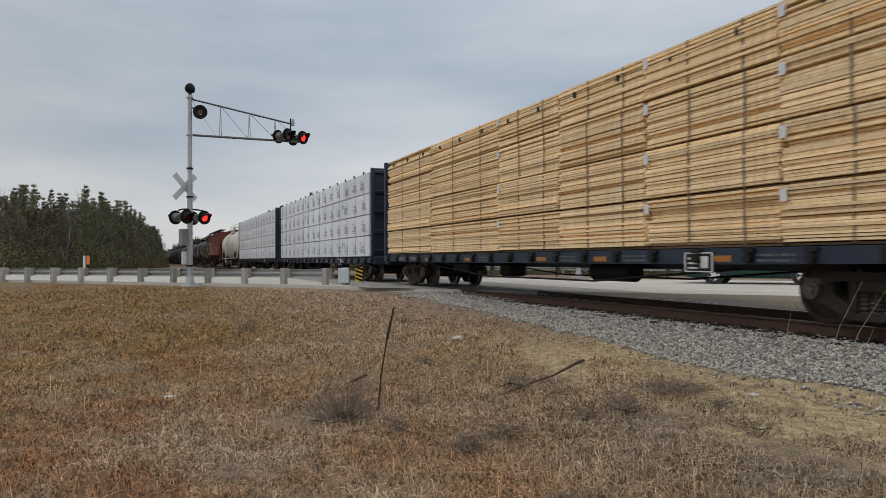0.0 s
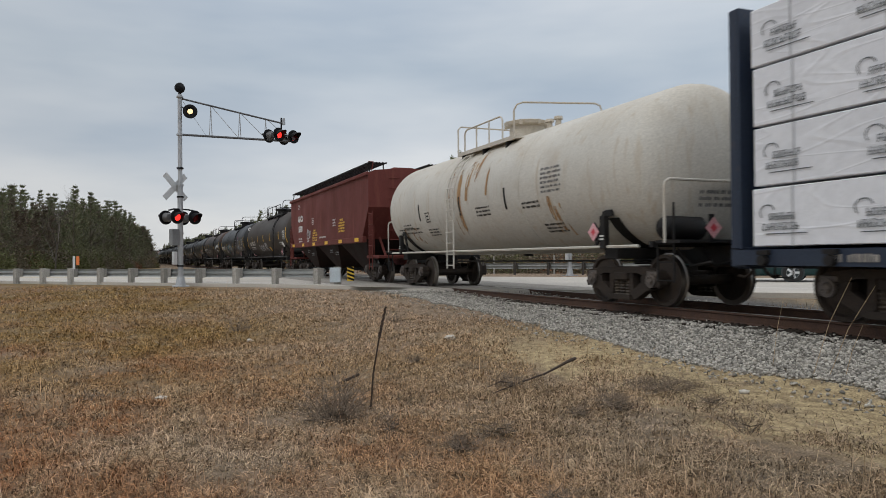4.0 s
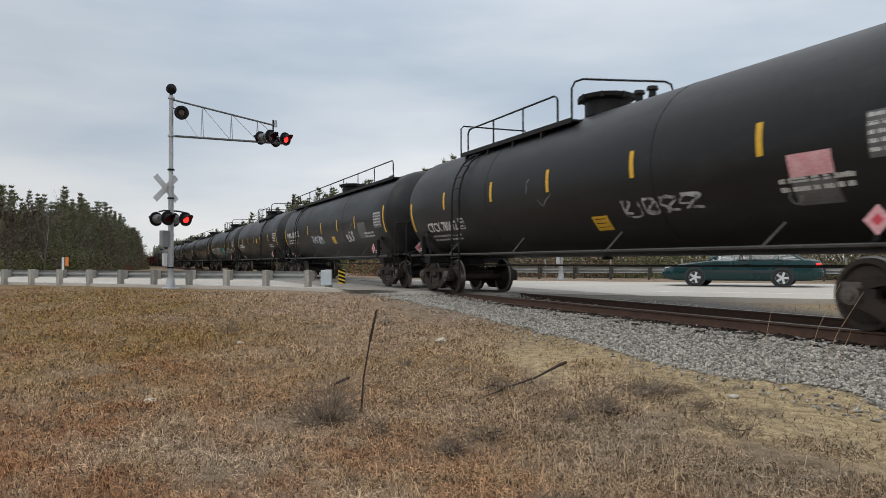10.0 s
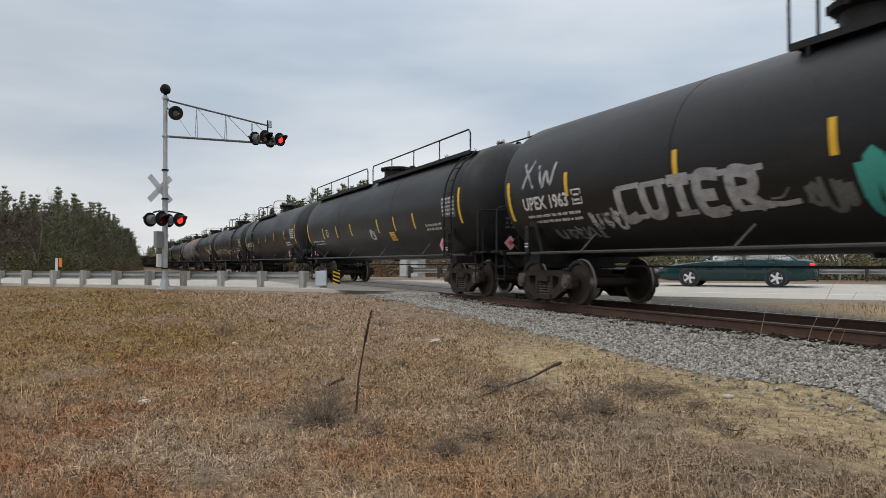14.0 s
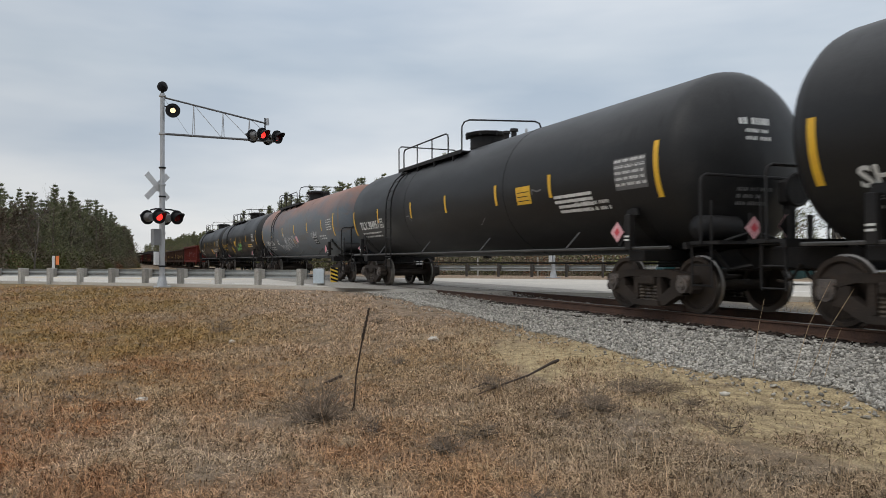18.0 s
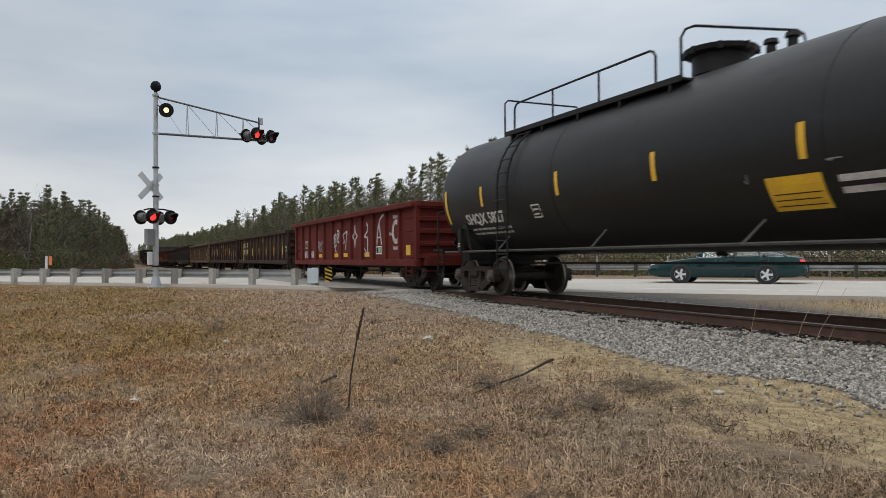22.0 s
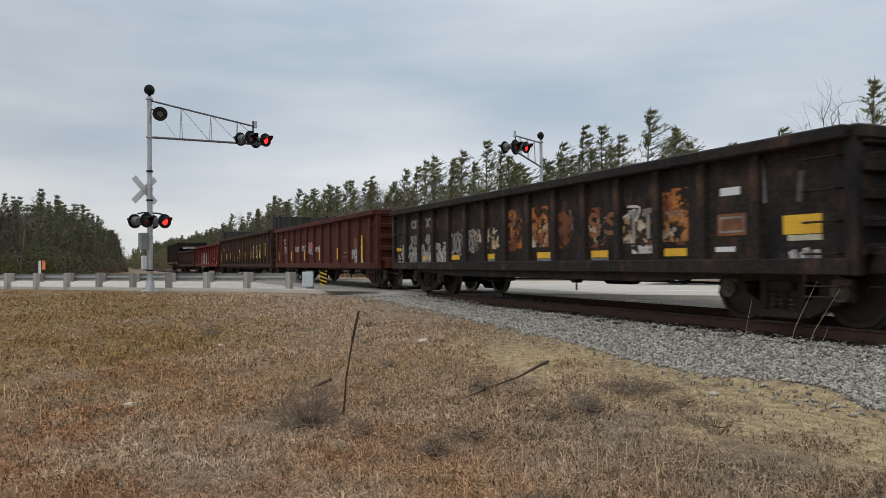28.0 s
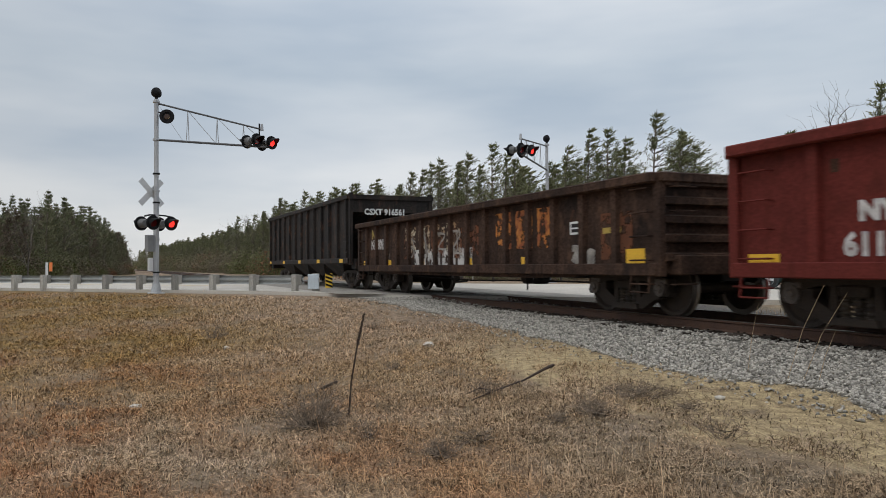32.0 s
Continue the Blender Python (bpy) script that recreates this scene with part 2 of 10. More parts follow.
M_STEEL_DARK = paint("dark_cast_steel", (0.03, 0.0245, 0.021), (0.048, 0.037, 0.03), 0.75, 0.2, 3, 50, 0.25, spots=(0.07, 0.042, 0.026), spot_at=(0.6, 0.8), spec=0.25)
M_WHEEL = paint("wheel_steel", (0.038, 0.031, 0.027), (0.062, 0.047, 0.037), 0.7, 0.3, 4, 60, 0.1, spec=0.3)
M_TREAD = plain("polished_tread", (0.27, 0.25, 0.23), 0.4, 1.0)
M_BLACK = paint("black_frame_paint", (0.010, 0.010, 0.011), (0.02, 0.018, 0.017), 0.6, 0, 3, 50, 0.1, spec=0.25)
M_RAIL = paint("rusty_rail", (0.068, 0.036, 0.025), (0.105, 0.057, 0.037), 0.8, 0.1, 5, 60, 0.2)
M_RAILTOP = paint("worn_rail_head", (0.32, 0.29, 0.27), (0.22, 0.18, 0.16), 0.35, 0.9, 6, 60, 0.02)
M_TIE = paint("creosoted_wood", (0.028, 0.022, 0.018), (0.055, 0.043, 0.034), 0.9, 0, 3, 30, 0.5, stretch=(4, 0.7, 4), vary=0.3, spec=0.2)
M_GALV = paint("galvanised_steel", (0.31, 0.325, 0.32), (0.40, 0.41, 0.40), 0.55, 0.35, 3, 30, 0.05, grit=0.1)
M_ALU = paint("dull_aluminium_paint", (0.36, 0.37, 0.38), (0.46, 0.47, 0.48), 0.5, 0.3, 2, 30, 0.05, grit=0.1)
M_WOODPOST = paint("grey_weathered_wood", (0.30, 0.285, 0.255), (0.42, 0.40, 0.36), 0.9, 0, 3, 25, 0.4, stretch=(4, 4, 0.6), vary=0.22, runs=(0.2, 0.19, 0.17), runs_at=(0.5, 0.75))
M_YELLOW = paint("reflective_yellow", (0.78, 0.47, 0.03), (0.70, 0.40, 0.03), 0.5, 0, 4, 40, 0.02, grit=0.12)
M_WHITE = paint("white_stencil", (0.72, 0.72, 0.70), (0.55, 0.55, 0.53), 0.6, 0, 5, 40, 0.02, grit=0.15)


# ---------------------------------------------------------------- the plan
ROAD_0 = Vector((-20.7, 11.0))
ROAD_D = Vector((-0.775, -0.632))
ROAD_N = Vector((-0.632, 0.775))


def road_point(a, o, z=0.0):
    p = ROAD_0 + ROAD_D * a + ROAD_N * o
    return Vector((p.x, p.y, z))


def track_y(x):
    return TRACK_Y - BEND * np.minimum(x, 0) ** 2


def gone(t):
    """Metres that the train has rolled by the time t: it slowly gathers speed."""
    return 15.55 * t + 0.013 * t * t


def sstep(t):
    t = np.clip(t, 0, 1)
    return t * t * (3 - 2 * t)


def ground_z(x, y):
    """Height of the land, without the small bumps."""
    x, y = np.asarray(x, float), np.asarray(y, float)
    o = (x - ROAD_0.x) * ROAD_N.x + (y - ROAD_0.y) * ROAD_N.y
    near = -0.13 - 0.5 * sstep((-1.6 - o) / 13)
    far = -0.13 - 0.35 * sstep((o - 18) / 20)
    z = np.where(o < 4, near, far)
    dy = np.abs(y - track_y(x))
    bal = -0.235 - np.maximum(0, dy - 1.6) * 0.40
    bal = np.where((o > -3.4) & (o < 10.2), -0.13, bal)
    z = np.where(dy < 4.5, np.maximum(z, bal), z)
    return np.where((o > -3.2) & (o < 10), np.minimum(z, -0.12), z)


def lattice(x, y, seed):
    """Smooth random heights between 0 and 1 over the plan, one knot a unit."""
    x, y = np.asarray(x, float), np.asarray(y, float)
    ix, iy = np.floor(x), np.floor(y)
    fx, fy = sstep(x - ix), sstep(y - iy)

    def knot(a, b):
        q = np.sin(a * 127.1 + b * 311.7 + seed * 74.7) * 43758.5453
        return q - np.floor(q)
    lo = knot(ix, iy) * (1 - fx) + knot(ix + 1, iy) * fx
    hi = knot(ix, iy + 1) * (1 - fx) + knot(ix + 1, iy + 1) * fx
    return lo * (1 - fy) + hi * fy


def hummock(x, y):
    """Small unevenness of the field."""
    o = (x - ROAD_0.x) * ROAD_N.x + (y - ROAD_0.y) * ROAD_N.y
    k = sstep((-3.6 - o) / 2) * sstep((np.abs(y - track_y(x)) - 2.7) / 0.8) * sstep((30 - np.hypot(x, y)) / 15)
    return k * (0.05 * (lattice(x * 0.9, y * 0.9, 1) - 0.5) + 0.03 * (lattice(x * 2.3, y * 2.3, 2) - 0.5))


def land_z(x, y):
    return ground_z(x, y) + hummock(np.asarray(x, float), np.asarray(y, float))


def grass_colours(nt, vec):
    """Patches of dry grass: tan, grey, rust red and ochre, on the plan's metres."""
    N, L = nt.nodes.new, nt.links.new

    def nz(sc, off, detail=4):
        mp = N("ShaderNodeMapping")
        mp.inputs["Location"].default_value = (off, off * 2, 0)
        mp.inputs["Scale"].default_value = (1, 1, 0)
        L(vec, mp.inputs[0])
        n = N("ShaderNodeTexNoise")
        n.inputs["Scale"].default_value, n.inputs["Detail"].default_value = sc, detail
        n.inputs["Roughness"].default_value = 0.62
        L(mp.outputs[0], n.inputs["Vector"])
        return n.outputs["Fac"]

    def rng(val, a, b):
        x = N("ShaderNodeMapRange")
        x.inputs[1].default_value, x.inputs[2].default_value = a, b
        L(val, x.inputs[0])
        return x.outputs[0]

    def mixc(fac, a, b):
        x = N("ShaderNodeMix")
        x.data_type = "RGBA"
        L(fac, x.inputs[0])
        for s, v in ((6, a), (7, b)):
            if isinstance(v, tuple):
                x.inputs[s].default_value = (*v, 1)
            else:
                L(v, x.inputs[s])
        return x.outputs[2]

    c = mixc(rng(nz(0.55, 3.0), 0.38, 0.62), (0.33, 0.23, 0.143), (0.345, 0.27, 0.2))
    sx = N("ShaderNodeSeparateXYZ")
    L(vec, sx.inputs[0])
    # redder and more ochre towards the road on the camera's side
    far = rng(sx.outputs[0], -7.0, -13.0)
    red = N("ShaderNodeMath")
    red.operation = "MULTIPLY"
    L(rng(nz(0.42, 11.0), 0.42, 0.58), red.inputs[0])
    L(rng(sx.outputs[1], 4.4, 0.2), red.inputs[1])
    c = mixc(red.outputs[0], c, (0.275, 0.145, 0.075))
    och = N("ShaderNodeMath")
    och.operation = "MULTIPLY"
    L(rng(nz(0.3, 23.0), 0.32, 0.56), och.inputs[0])
    L(far, och.inputs[1])
    c = mixc(och.outputs[0], c, (0.25, 0.165, 0.065))
    # pale and dusty towards the crossing
    dusty = N("ShaderNodeMath")
    dusty.operation = "MULTIPLY"
    L(rng(sx.outputs[1], 1.2, 4.4), dusty.inputs[0])
    L(rng(sx.outputs[0], -9.0, -14.0), dusty.inputs[1])
    c = mixc(dusty.outputs[0], c, (0.37, 0.275, 0.195))
    # greyer matted growth towards the stone, on the near side
    mat = N("ShaderNodeMath")
    mat.operation = "MULTIPLY"
    L(rng(sx.outputs[1], 2.2, 4.2), mat.inputs[0])
    L(rng(sx.outputs[0], -8.5, -5.5), mat.inputs[1])
    mat2 = N("ShaderNodeMath")
    mat2.operation = "MULTIPLY"
    L(mat.outputs[0], mat2.inputs[0])
    L(rng(nz(0.8, 53.0), 0.3, 0.55), mat2.inputs[1])
    c = mixc(mat2.outputs[0], c, (0.235, 0.19, 0.142))
    c = mixc(rng(nz(1.9, 7.0, 7), 0.54, 0.72), c, (0.155, 0.117, 0.075))
    # tufts and worn spots, a hand to a forearm across
    c = mixc(rng(nz(3.6, 41.0, 5), 0.53, 0.66), c, (0.19, 0.14, 0.09))
    c = mixc(rng(nz(2.9, 67.0, 5), 0.57, 0.70), c, (0.40, 0.315, 0.22))
    return c, nz, rng, mixc, sx


def ground_material():
    ma = bpy.data.materials.new("dry_ground")
    ma.use_nodes = True
    nt = ma.node_tree
    N, L = nt.nodes.new, nt.links.new
    bs = nt.nodes["Principled BSDF"]
    tc = N("ShaderNodeTexCoord")
    c, nz, rng, mixc, sx = grass_colours(nt, tc.outputs["Object"])
    # dark soil and litter under the dry growth
    c = mixc(rng(nz(6.0, 71.0, 5), 0.3, 0.85), c, (0.085, 0.064, 0.045))
    # bare sand beside the stone
    wob = N("ShaderNodeMath")
    wob.operation = "MULTIPLY_ADD"
    L(nz(0.9, 31.0, 6), wob.inputs[0])
    wob.inputs[1].default_value = 3.4
    L(sx.outputs[1], wob.inputs[2])
    sand = N("ShaderNodeMath")
    sand.operation = "MULTIPLY"
    L(rng(wob.outputs[0], 6.3, 6.8), sand.inputs[0])
    # it lies in patches, and gives out along the track
    pat = N("ShaderNodeMath")
    pat.operation = "MULTIPLY"
    L(rng(nz(1.5, 41.0, 6), 0.32, 0.46), pat.inputs[0])
    L(rng(sx.outputs[0], -13.0, -9.5), pat.inputs[1])
    L(pat.outputs[0], sand.inputs[1])
    sc = mixc(rng(nz(7, 5.0, 8), 0.40, 0.60), (0.50, 0.395, 0.23), (0.29, 0.22, 0.13))
    c = mixc(sand.outputs[0], c, sc)
    # crushed stone under the track
    st = N("ShaderNodeMath")
    st.operation = "MULTIPLY"
    L(rng(sx.outputs[1], 6.85, 7.2), st.inputs[0])
    L(rng(sx.outputs[1], 14.2, 12.6), st.inputs[1])
    gc = mixc(rng(nz(26, 2.0, 5), 0.35, 0.65), (0.06, 0.056, 0.05), (0.2, 0.19, 0.175))
    c = mixc(st.outputs[0], c, gc)
    # far side and far off: dull scrub
    c = mixc(rng(sx.outputs[1], 28, 36), c, (0.10, 0.085, 0.05))
    fine = nz(48, 1.0, 7)
    g = N("ShaderNodeMapRange")
    g.inputs[1].default_value, g.inputs[2].default_value, g.inputs[3].default_value, g.inputs[4].default_value = 0.36, 0.66, 0.55, 1.5
    L(fine, g.inputs[0])
    cc = N("ShaderNodeCombineColor")
    for k in range(3):
        L(g.outputs[0], cc.inputs[k])
    x = N("ShaderNodeMix")
    x.data_type, x.blend_type = "RGBA", "MULTIPLY"
    x.inputs[0].default_value = 1
    L(c, x.inputs[6])
    L(cc.outputs[0], x.inputs[7])
    L(x.outputs[2], bs.inputs["Base Color"])
    bs.inputs["Roughness"].default_value = 0.95
    bs.inputs["Specular IOR Level"].default_value = 0.1
    b = N("ShaderNodeBump")
    b.inputs["Strength"].default_value, b.inputs["Distance"].default_value = 0.6, 0.03
    L(fine, b.inputs["Height"])
    L(b.outputs[0], bs.inputs["Normal"])
    return ma


def axis_steps(spans):
    out = []
    for a, b, s in spans:
        out += list(np.arange(a, b, s))
    return np.array(out + [spans[-1][1]])


def make_ground():
    xs = axis_steps([(-3000, -400, 200), (-400, -80, 12), (-80, -40, 1.6), (-40, -24, 0.5), (-24, 2, 0.2), (2, 40, 2), (40, 3000, 160)])
    ys = axis_steps([(-3000, -300, 180), (-300, -40, 10), (-40, -14, 1.2), (-14, 5.0, 0.3), (5.0, 14, 0.125), (14, 40, 1.0), (40, 300, 10), (300, 3000, 180)])
    X, Y = np.meshgrid(xs, ys, indexing="ij")
    Z = ground_z(X, Y)
    o = (X - ROAD_0.x) * ROAD_N.x + (Y - ROAD_0.y) * ROAD_N.y
    Z = Z + hummock(X, Y)
    n, m = X.shape
    idx = np.arange(n * m).reshape(n, m)
    faces = np.stack([idx[:-1, :-1], idx[1:, :-1], idx[1:, 1:], idx[:-1, 1:]], -1).reshape(-1, 4)
    me = big_mesh("ground", np.stack([X, Y, Z], -1).reshape(-1, 3), faces, ground_material(), True)
    thing("ground", "dry tan winter grass field with a sandy strip beside the track", "ground", geo=me, kind="structure")


make_ground()

M_ASPHALT = paint("pale_worn_asphalt", (0.455, 0.422, 0.372), (0.52, 0.482, 0.425), 0.85, 0, 0.5, 60, 0.25, stretch=(1, 1, 1), spots=(0.40, 0.37, 0.325), spot_at=(0.58, 0.72), grit=0.2)
M_ASPHALT_DK = paint("dark_patched_asphalt", (0.25, 0.23, 0.2), (0.34, 0.315, 0.28), 0.9, 0, 1.5, 50, 0.4, grit=0.3)
M_LINE = paint("worn_white_line", (0.85, 0.85, 0.83), (0.75, 0.75, 0.73), 0.7, 0, 3, 50, 0.1, spots=(0.5, 0.48, 0.45), spot_at=(0.66, 0.74))
M_LINE_Y = paint("worn_yellow_line", (0.62, 0.44, 0.10), (0.5, 0.38, 0.12), 0.7, 0, 3, 50, 0.1, spots=(0.4, 0.37, 0.3), spot_at=(0.58, 0.7))
ROAD_Z = -0.012


def make_road():
    g = Geo()
    rows = []
    for a in list(range(-160, -20, 20)) + list(range(-20, 24, 2)) + list(range(24, 200, 20)):
        near = -2.6 if a < 2 else -2.6 + 1.3 * min(1, (a - 2) / 6)
        rows.append((a, near, 9.6))
    for i in range(len(rows) - 1):
        (a0, n0, f0), (a1, n1, f1) = rows[i], rows[i + 1]
        vs = [road_point(a0, n0, ROAD_Z), road_point(a1, n1, ROAD_Z), road_point(a1, f1, ROAD_Z), road_point(a0, f0, ROAD_Z)]
        lo = [v + Vector((0, 0, -0.16)) for v in vs]
        g.add([tuple(v) for v in vs + lo], [(0, 1, 2, 3), (0, 4, 5, 1), (2, 6, 7, 3)])
    road = thing("road", "pale grey worn asphalt two-lane road crossing the track", "road", geo=g, material=M_ASPHALT, kind="structure")

    def strip(o0, o1, a0, a1, mat, name, dz=0.004):
        q = Geo()
        n = max(1, int(abs(a1 - a0) / 10))
        for i in range(n):
            b0, b1 = a0 + (a1 - a0) * i / n, a0 + (a1 - a0) * (i + 1) / n
            q.add([tuple(road_point(b0, o0, ROAD_Z + dz)), tuple(road_point(b1, o0, ROAD_Z + dz)), tuple(road_point(b1, o1, ROAD_Z + dz)), tuple(road_point(b0, o1, ROAD_Z + dz))], [(0, 1, 2, 3)])
        part(name, q, mat, road)
    strip(0.0, 0.13, -150, -4.6, M_LINE, "edge_line")
    strip(-0.3, -0.17, 5.5, 150, M_LINE, "edge_line")
    strip(7.3, 7.43, -150, -5, M_LINE, "edge_line")
    strip(7.3, 7.43, 9, 150, M_LINE, "edge_line")
    strip(3.6, 3.7, -150, -12, M_LINE_Y, "centre_line")
    strip(3.85, 3.95, -150, -12, M_LINE_Y, "centre_line")
    strip(3.6, 3.7, 14, 150, M_LINE_Y, "centre_line")
    strip(3.85, 3.95, 14, 150, M_LINE_Y, "centre_line")
    strip(3.9, 7.2, -13.2, -12.6, M_LINE, "stop_line")
    # darker patched strip on each side of the rails
    q = Geo()
    for y0, y1 in ((-2.9, -0.84), (-0.62, 0.62), (0.84, 2.9)):
        def edge(o, dy):
            # x where the line at that offset meets the track's middle plus dy
            y = TRACK_Y + dy
            x = ROAD_0.x + (o - (y - ROAD_0.y) * ROAD_N.y) / ROAD_N.x
            return (x, y - BEND * x * x, ROAD_Z + 0.005)
        q.add([edge(-2.5, y0), edge(9.5, y0), edge(9.5, y1), edge(-2.5, y1)], [(0, 1, 2, 3)])
    part("crossing_patch", q, M_ASPHALT_DK, road, "dark patched asphalt beside and between the rails")
    return road


make_road()


# ---------------------------------------------------------------- track
def make_track():
    tr = thing("railway_track", "rusty steel rails on dark creosoted wooden ties", "track", kind="structure")
    prof = [(-0.07, -0.17), (0.07, -0.17), (0.07, -0.158), (0.012, -0.14), (0.012, -0.045), (0.037, -0.03), (0.037, -0.006), (0.03, 0.0), (-0.03, 0.0), (-0.037, -0.006), (-0.037, -0.03), (-0.012, -0.045), (-0.012, -0.14), (-0.07, -0.158)]
    xs = list(np.concatenate([np.arange(-700, -120, 20), np.arange(-120, -30, 5), np.arange(-30, 30, 2), np.arange(30, 720, 30)]))
    for sd in (-1, 1):
        g = Geo()
        vs, fs, k = [], [], len(prof)
        for x in xs:
            yc = float(track_y(x)) + sd * 0.755
            vs += [(x, yc + a, b) for a, b in prof]
        g.add(vs, [])
        for i in range(len(xs) - 1):
            for j in range(k):
                g.f.append([i * k + j, (i + 1) * k + j, (i + 1) * k + (j + 1) % k, i * k + (j + 1) % k])
                g.m.append(1 if j in (6, 7, 8) else 0)
        part("rail", g, [M_RAIL, M_RAILTOP], tr, "rusty rail with a worn head")
    rnd = random.Random(4)
    ties = []
    for k in range(4):
        g = Geo().box((0, 0, -0.09), (0.23, 2.74, 0.18), bev=0.012)
        for sd in (-1, 1):
            g.box((0, sd * 0.755, 0.004), (0.2, 0.34, 0.012))
            for dx, dy in ((0.07, 0.1), (-0.07, -0.1), (0.06, -0.11)):
                g.box((dx, sd * 0.755 + dy, 0.018), (0.025, 0.03, 0.02))
        ties.append(g.mesh("tie", M_TIE))
    x = -34.0
    rest = Geo()
    while x < 14:
        yc = float(track_y(x))
        o = (x - ROAD_0.x) * ROAD_N.x + (yc - ROAD_0.y) * ROAD_N.y
        if not -2.2 < o < 9.2:
            part("tie", ties[rnd.randrange(4)], None, tr, m=pose(x + rnd.uniform(-0.04, 0.04), yc + rnd.uniform(-0.14, 0.12), -0.165, 0, 0, rnd.uniform(-1.2, 1.2)))
        x += 0.5
    for a, b in ((-140, -34), (14, 70)):
        x = a
        while x < b:
            rest.box((x, float(track_y(x)), -0.262), (0.23, 2.6, 0.18))
            x += 0.5
    tagged(part("tie_row", rest, M_TIE, tr), kind="stuff")


make_track()


# ---------------------------------------------------------------- signals and guard rails
M_SIGBLACK = paint("black_signal_paint", (0.008, 0.008, 0.009), (0.014, 0.014, 0.015), 0.6, 0, 3, 40, 0.05, spec=0.15)
M_HOUSING = paint("dull_grey_housing", (0.10, 0.10, 0.10), (0.14, 0.14, 0.14), 0.5, 0.2, 3, 40, 0.02, grit=0.1)
M_BOX = paint("dull_grey_box_paint", (0.19, 0.195, 0.2), (0.24, 0.245, 0.25), 0.6, 0.1, 2, 30, 0.05, grit=0.1)
# arm chords: colour darkened because they stand backlit against the sky
M_ARM = paint("backlit_arm_tube", (0.09, 0.092, 0.095), (0.13, 0.13, 0.135), 0.6, 0.2, 2, 30, 0.05, grit=0.1)
M_RED_ON = plain("lit_red_lens", (1.0, 0.04, 0.03), 0.3, 0, 1.3)
M_RED_OFF = plain("dark_red_lens", (0.09, 0.008, 0.008), 0.15)
M_AMBER_ON = plain("lit_amber_lens", (1.0, 0.66, 0.34), 0.3, 0, 1.35)
M_AMBER_OFF = plain("dark_amber_lens", (0.05, 0.022, 0.008), 0.15)
M_SIGWHITE = paint("white_sign_sheet", (0.62, 0.63, 0.63), (0.55, 0.56, 0.56), 0.5, 0, 2, 30, 0.02, grit=0.08)
FLIPS = []   # lens discs that flip, with the phase by which they do


def lamp_head(parent, at, facing, phase, hood=True):
    """A round flasher lamp: black background disc, housing, visor, and a lens disc that is lit on one face."""
    f = Vector(facing).normalized()
    rot = Matrix((f, Vector((0, 0, 1)).cross(f), Vector((0, 0, 1)))).transposed()
    m = Matrix.Translation(at) @ rot.to_4x4()
    g = Geo()
    g.lathe([(-0.02, 0.0), (-0.02, 0.27), (0.02, 0.27), (0.02, 0.165), (-0.012, 0.165), (-0.012, 0.0)], Matrix.Identity(4), 28)
    lamp = part("flasher_lamp", g, M_SIGBLACK, parent, "round black flasher lamp", m, 40)
    part("housing", Geo().lathe([(-0.26, 0.05), (-0.25, 0.12), (-0.16, 0.17), (-0.02, 0.18)], Matrix.Identity(4), 20), M_HOUSING, lamp, "dark grey lamp housing", smooth=40)
    if hood:
        h = Geo()
        n, vs, fs = 14, [], []
        for i in range(n + 1):
            t = radians(-35 + 250 * i / n)
            L0 = 0.10 + 0.30 * max(0, math.sin(t))
            for r, a in ((0.17, 0.0), (0.17, L0), (0.18, L0), (0.18, 0.0)):
                vs.append((a, r * math.cos(t), r * math.sin(t) - (0.04 if a > 0 else 0)))
        for i in range(n):
            for k in range(4):
                fs.append((i * 4 + k, i * 4 + (k + 1) % 4, (i + 1) * 4 + (k + 1) % 4, (i + 1) * 4 + k))
        part("visor", h.add(vs, fs), M_SIGBLACK, lamp, "black visor")
    if phase:
        d = Geo()
        on, off = (M_AMBER_ON, M_AMBER_OFF) if phase == "amber" else (M_RED_ON, M_RED_OFF)
        n = 24
        size = 0.1 if phase == "amber" else 0.15
        for s, mi in ((0.012, 0), (-0.012, 1)):
            d.mi = mi
            vs = [(s * (1 - (r / size) ** 2 * 0.6), r * math.cos(t * 2 * math.pi / n), r * math.sin(t * 2 * math.pi / n)) for r in (size / 2, size) for t in range(n)] + [(s, 0, 0)]
            fs = [(t, (t + 1) % n, n + (t + 1) % n, n + t) for t in range(n)] + [(t, (t + 1) % n, 2 * n) for t in range(n)]
            d.add(vs, fs)
        d.mi = 0
        me = bpy.data.meshes.new("lens_disc")
        me.from_pydata(d.v, [], d.f)
        me.materials.append(on)
        me.materials.append(off)
        me.polygons.foreach_set("material_index", d.m)
        ob = part("lens_disc", me, None, lamp, "signal lens, lit on one face and dark on the other")
        FLIPS.append((ob, phase))
    return lamp


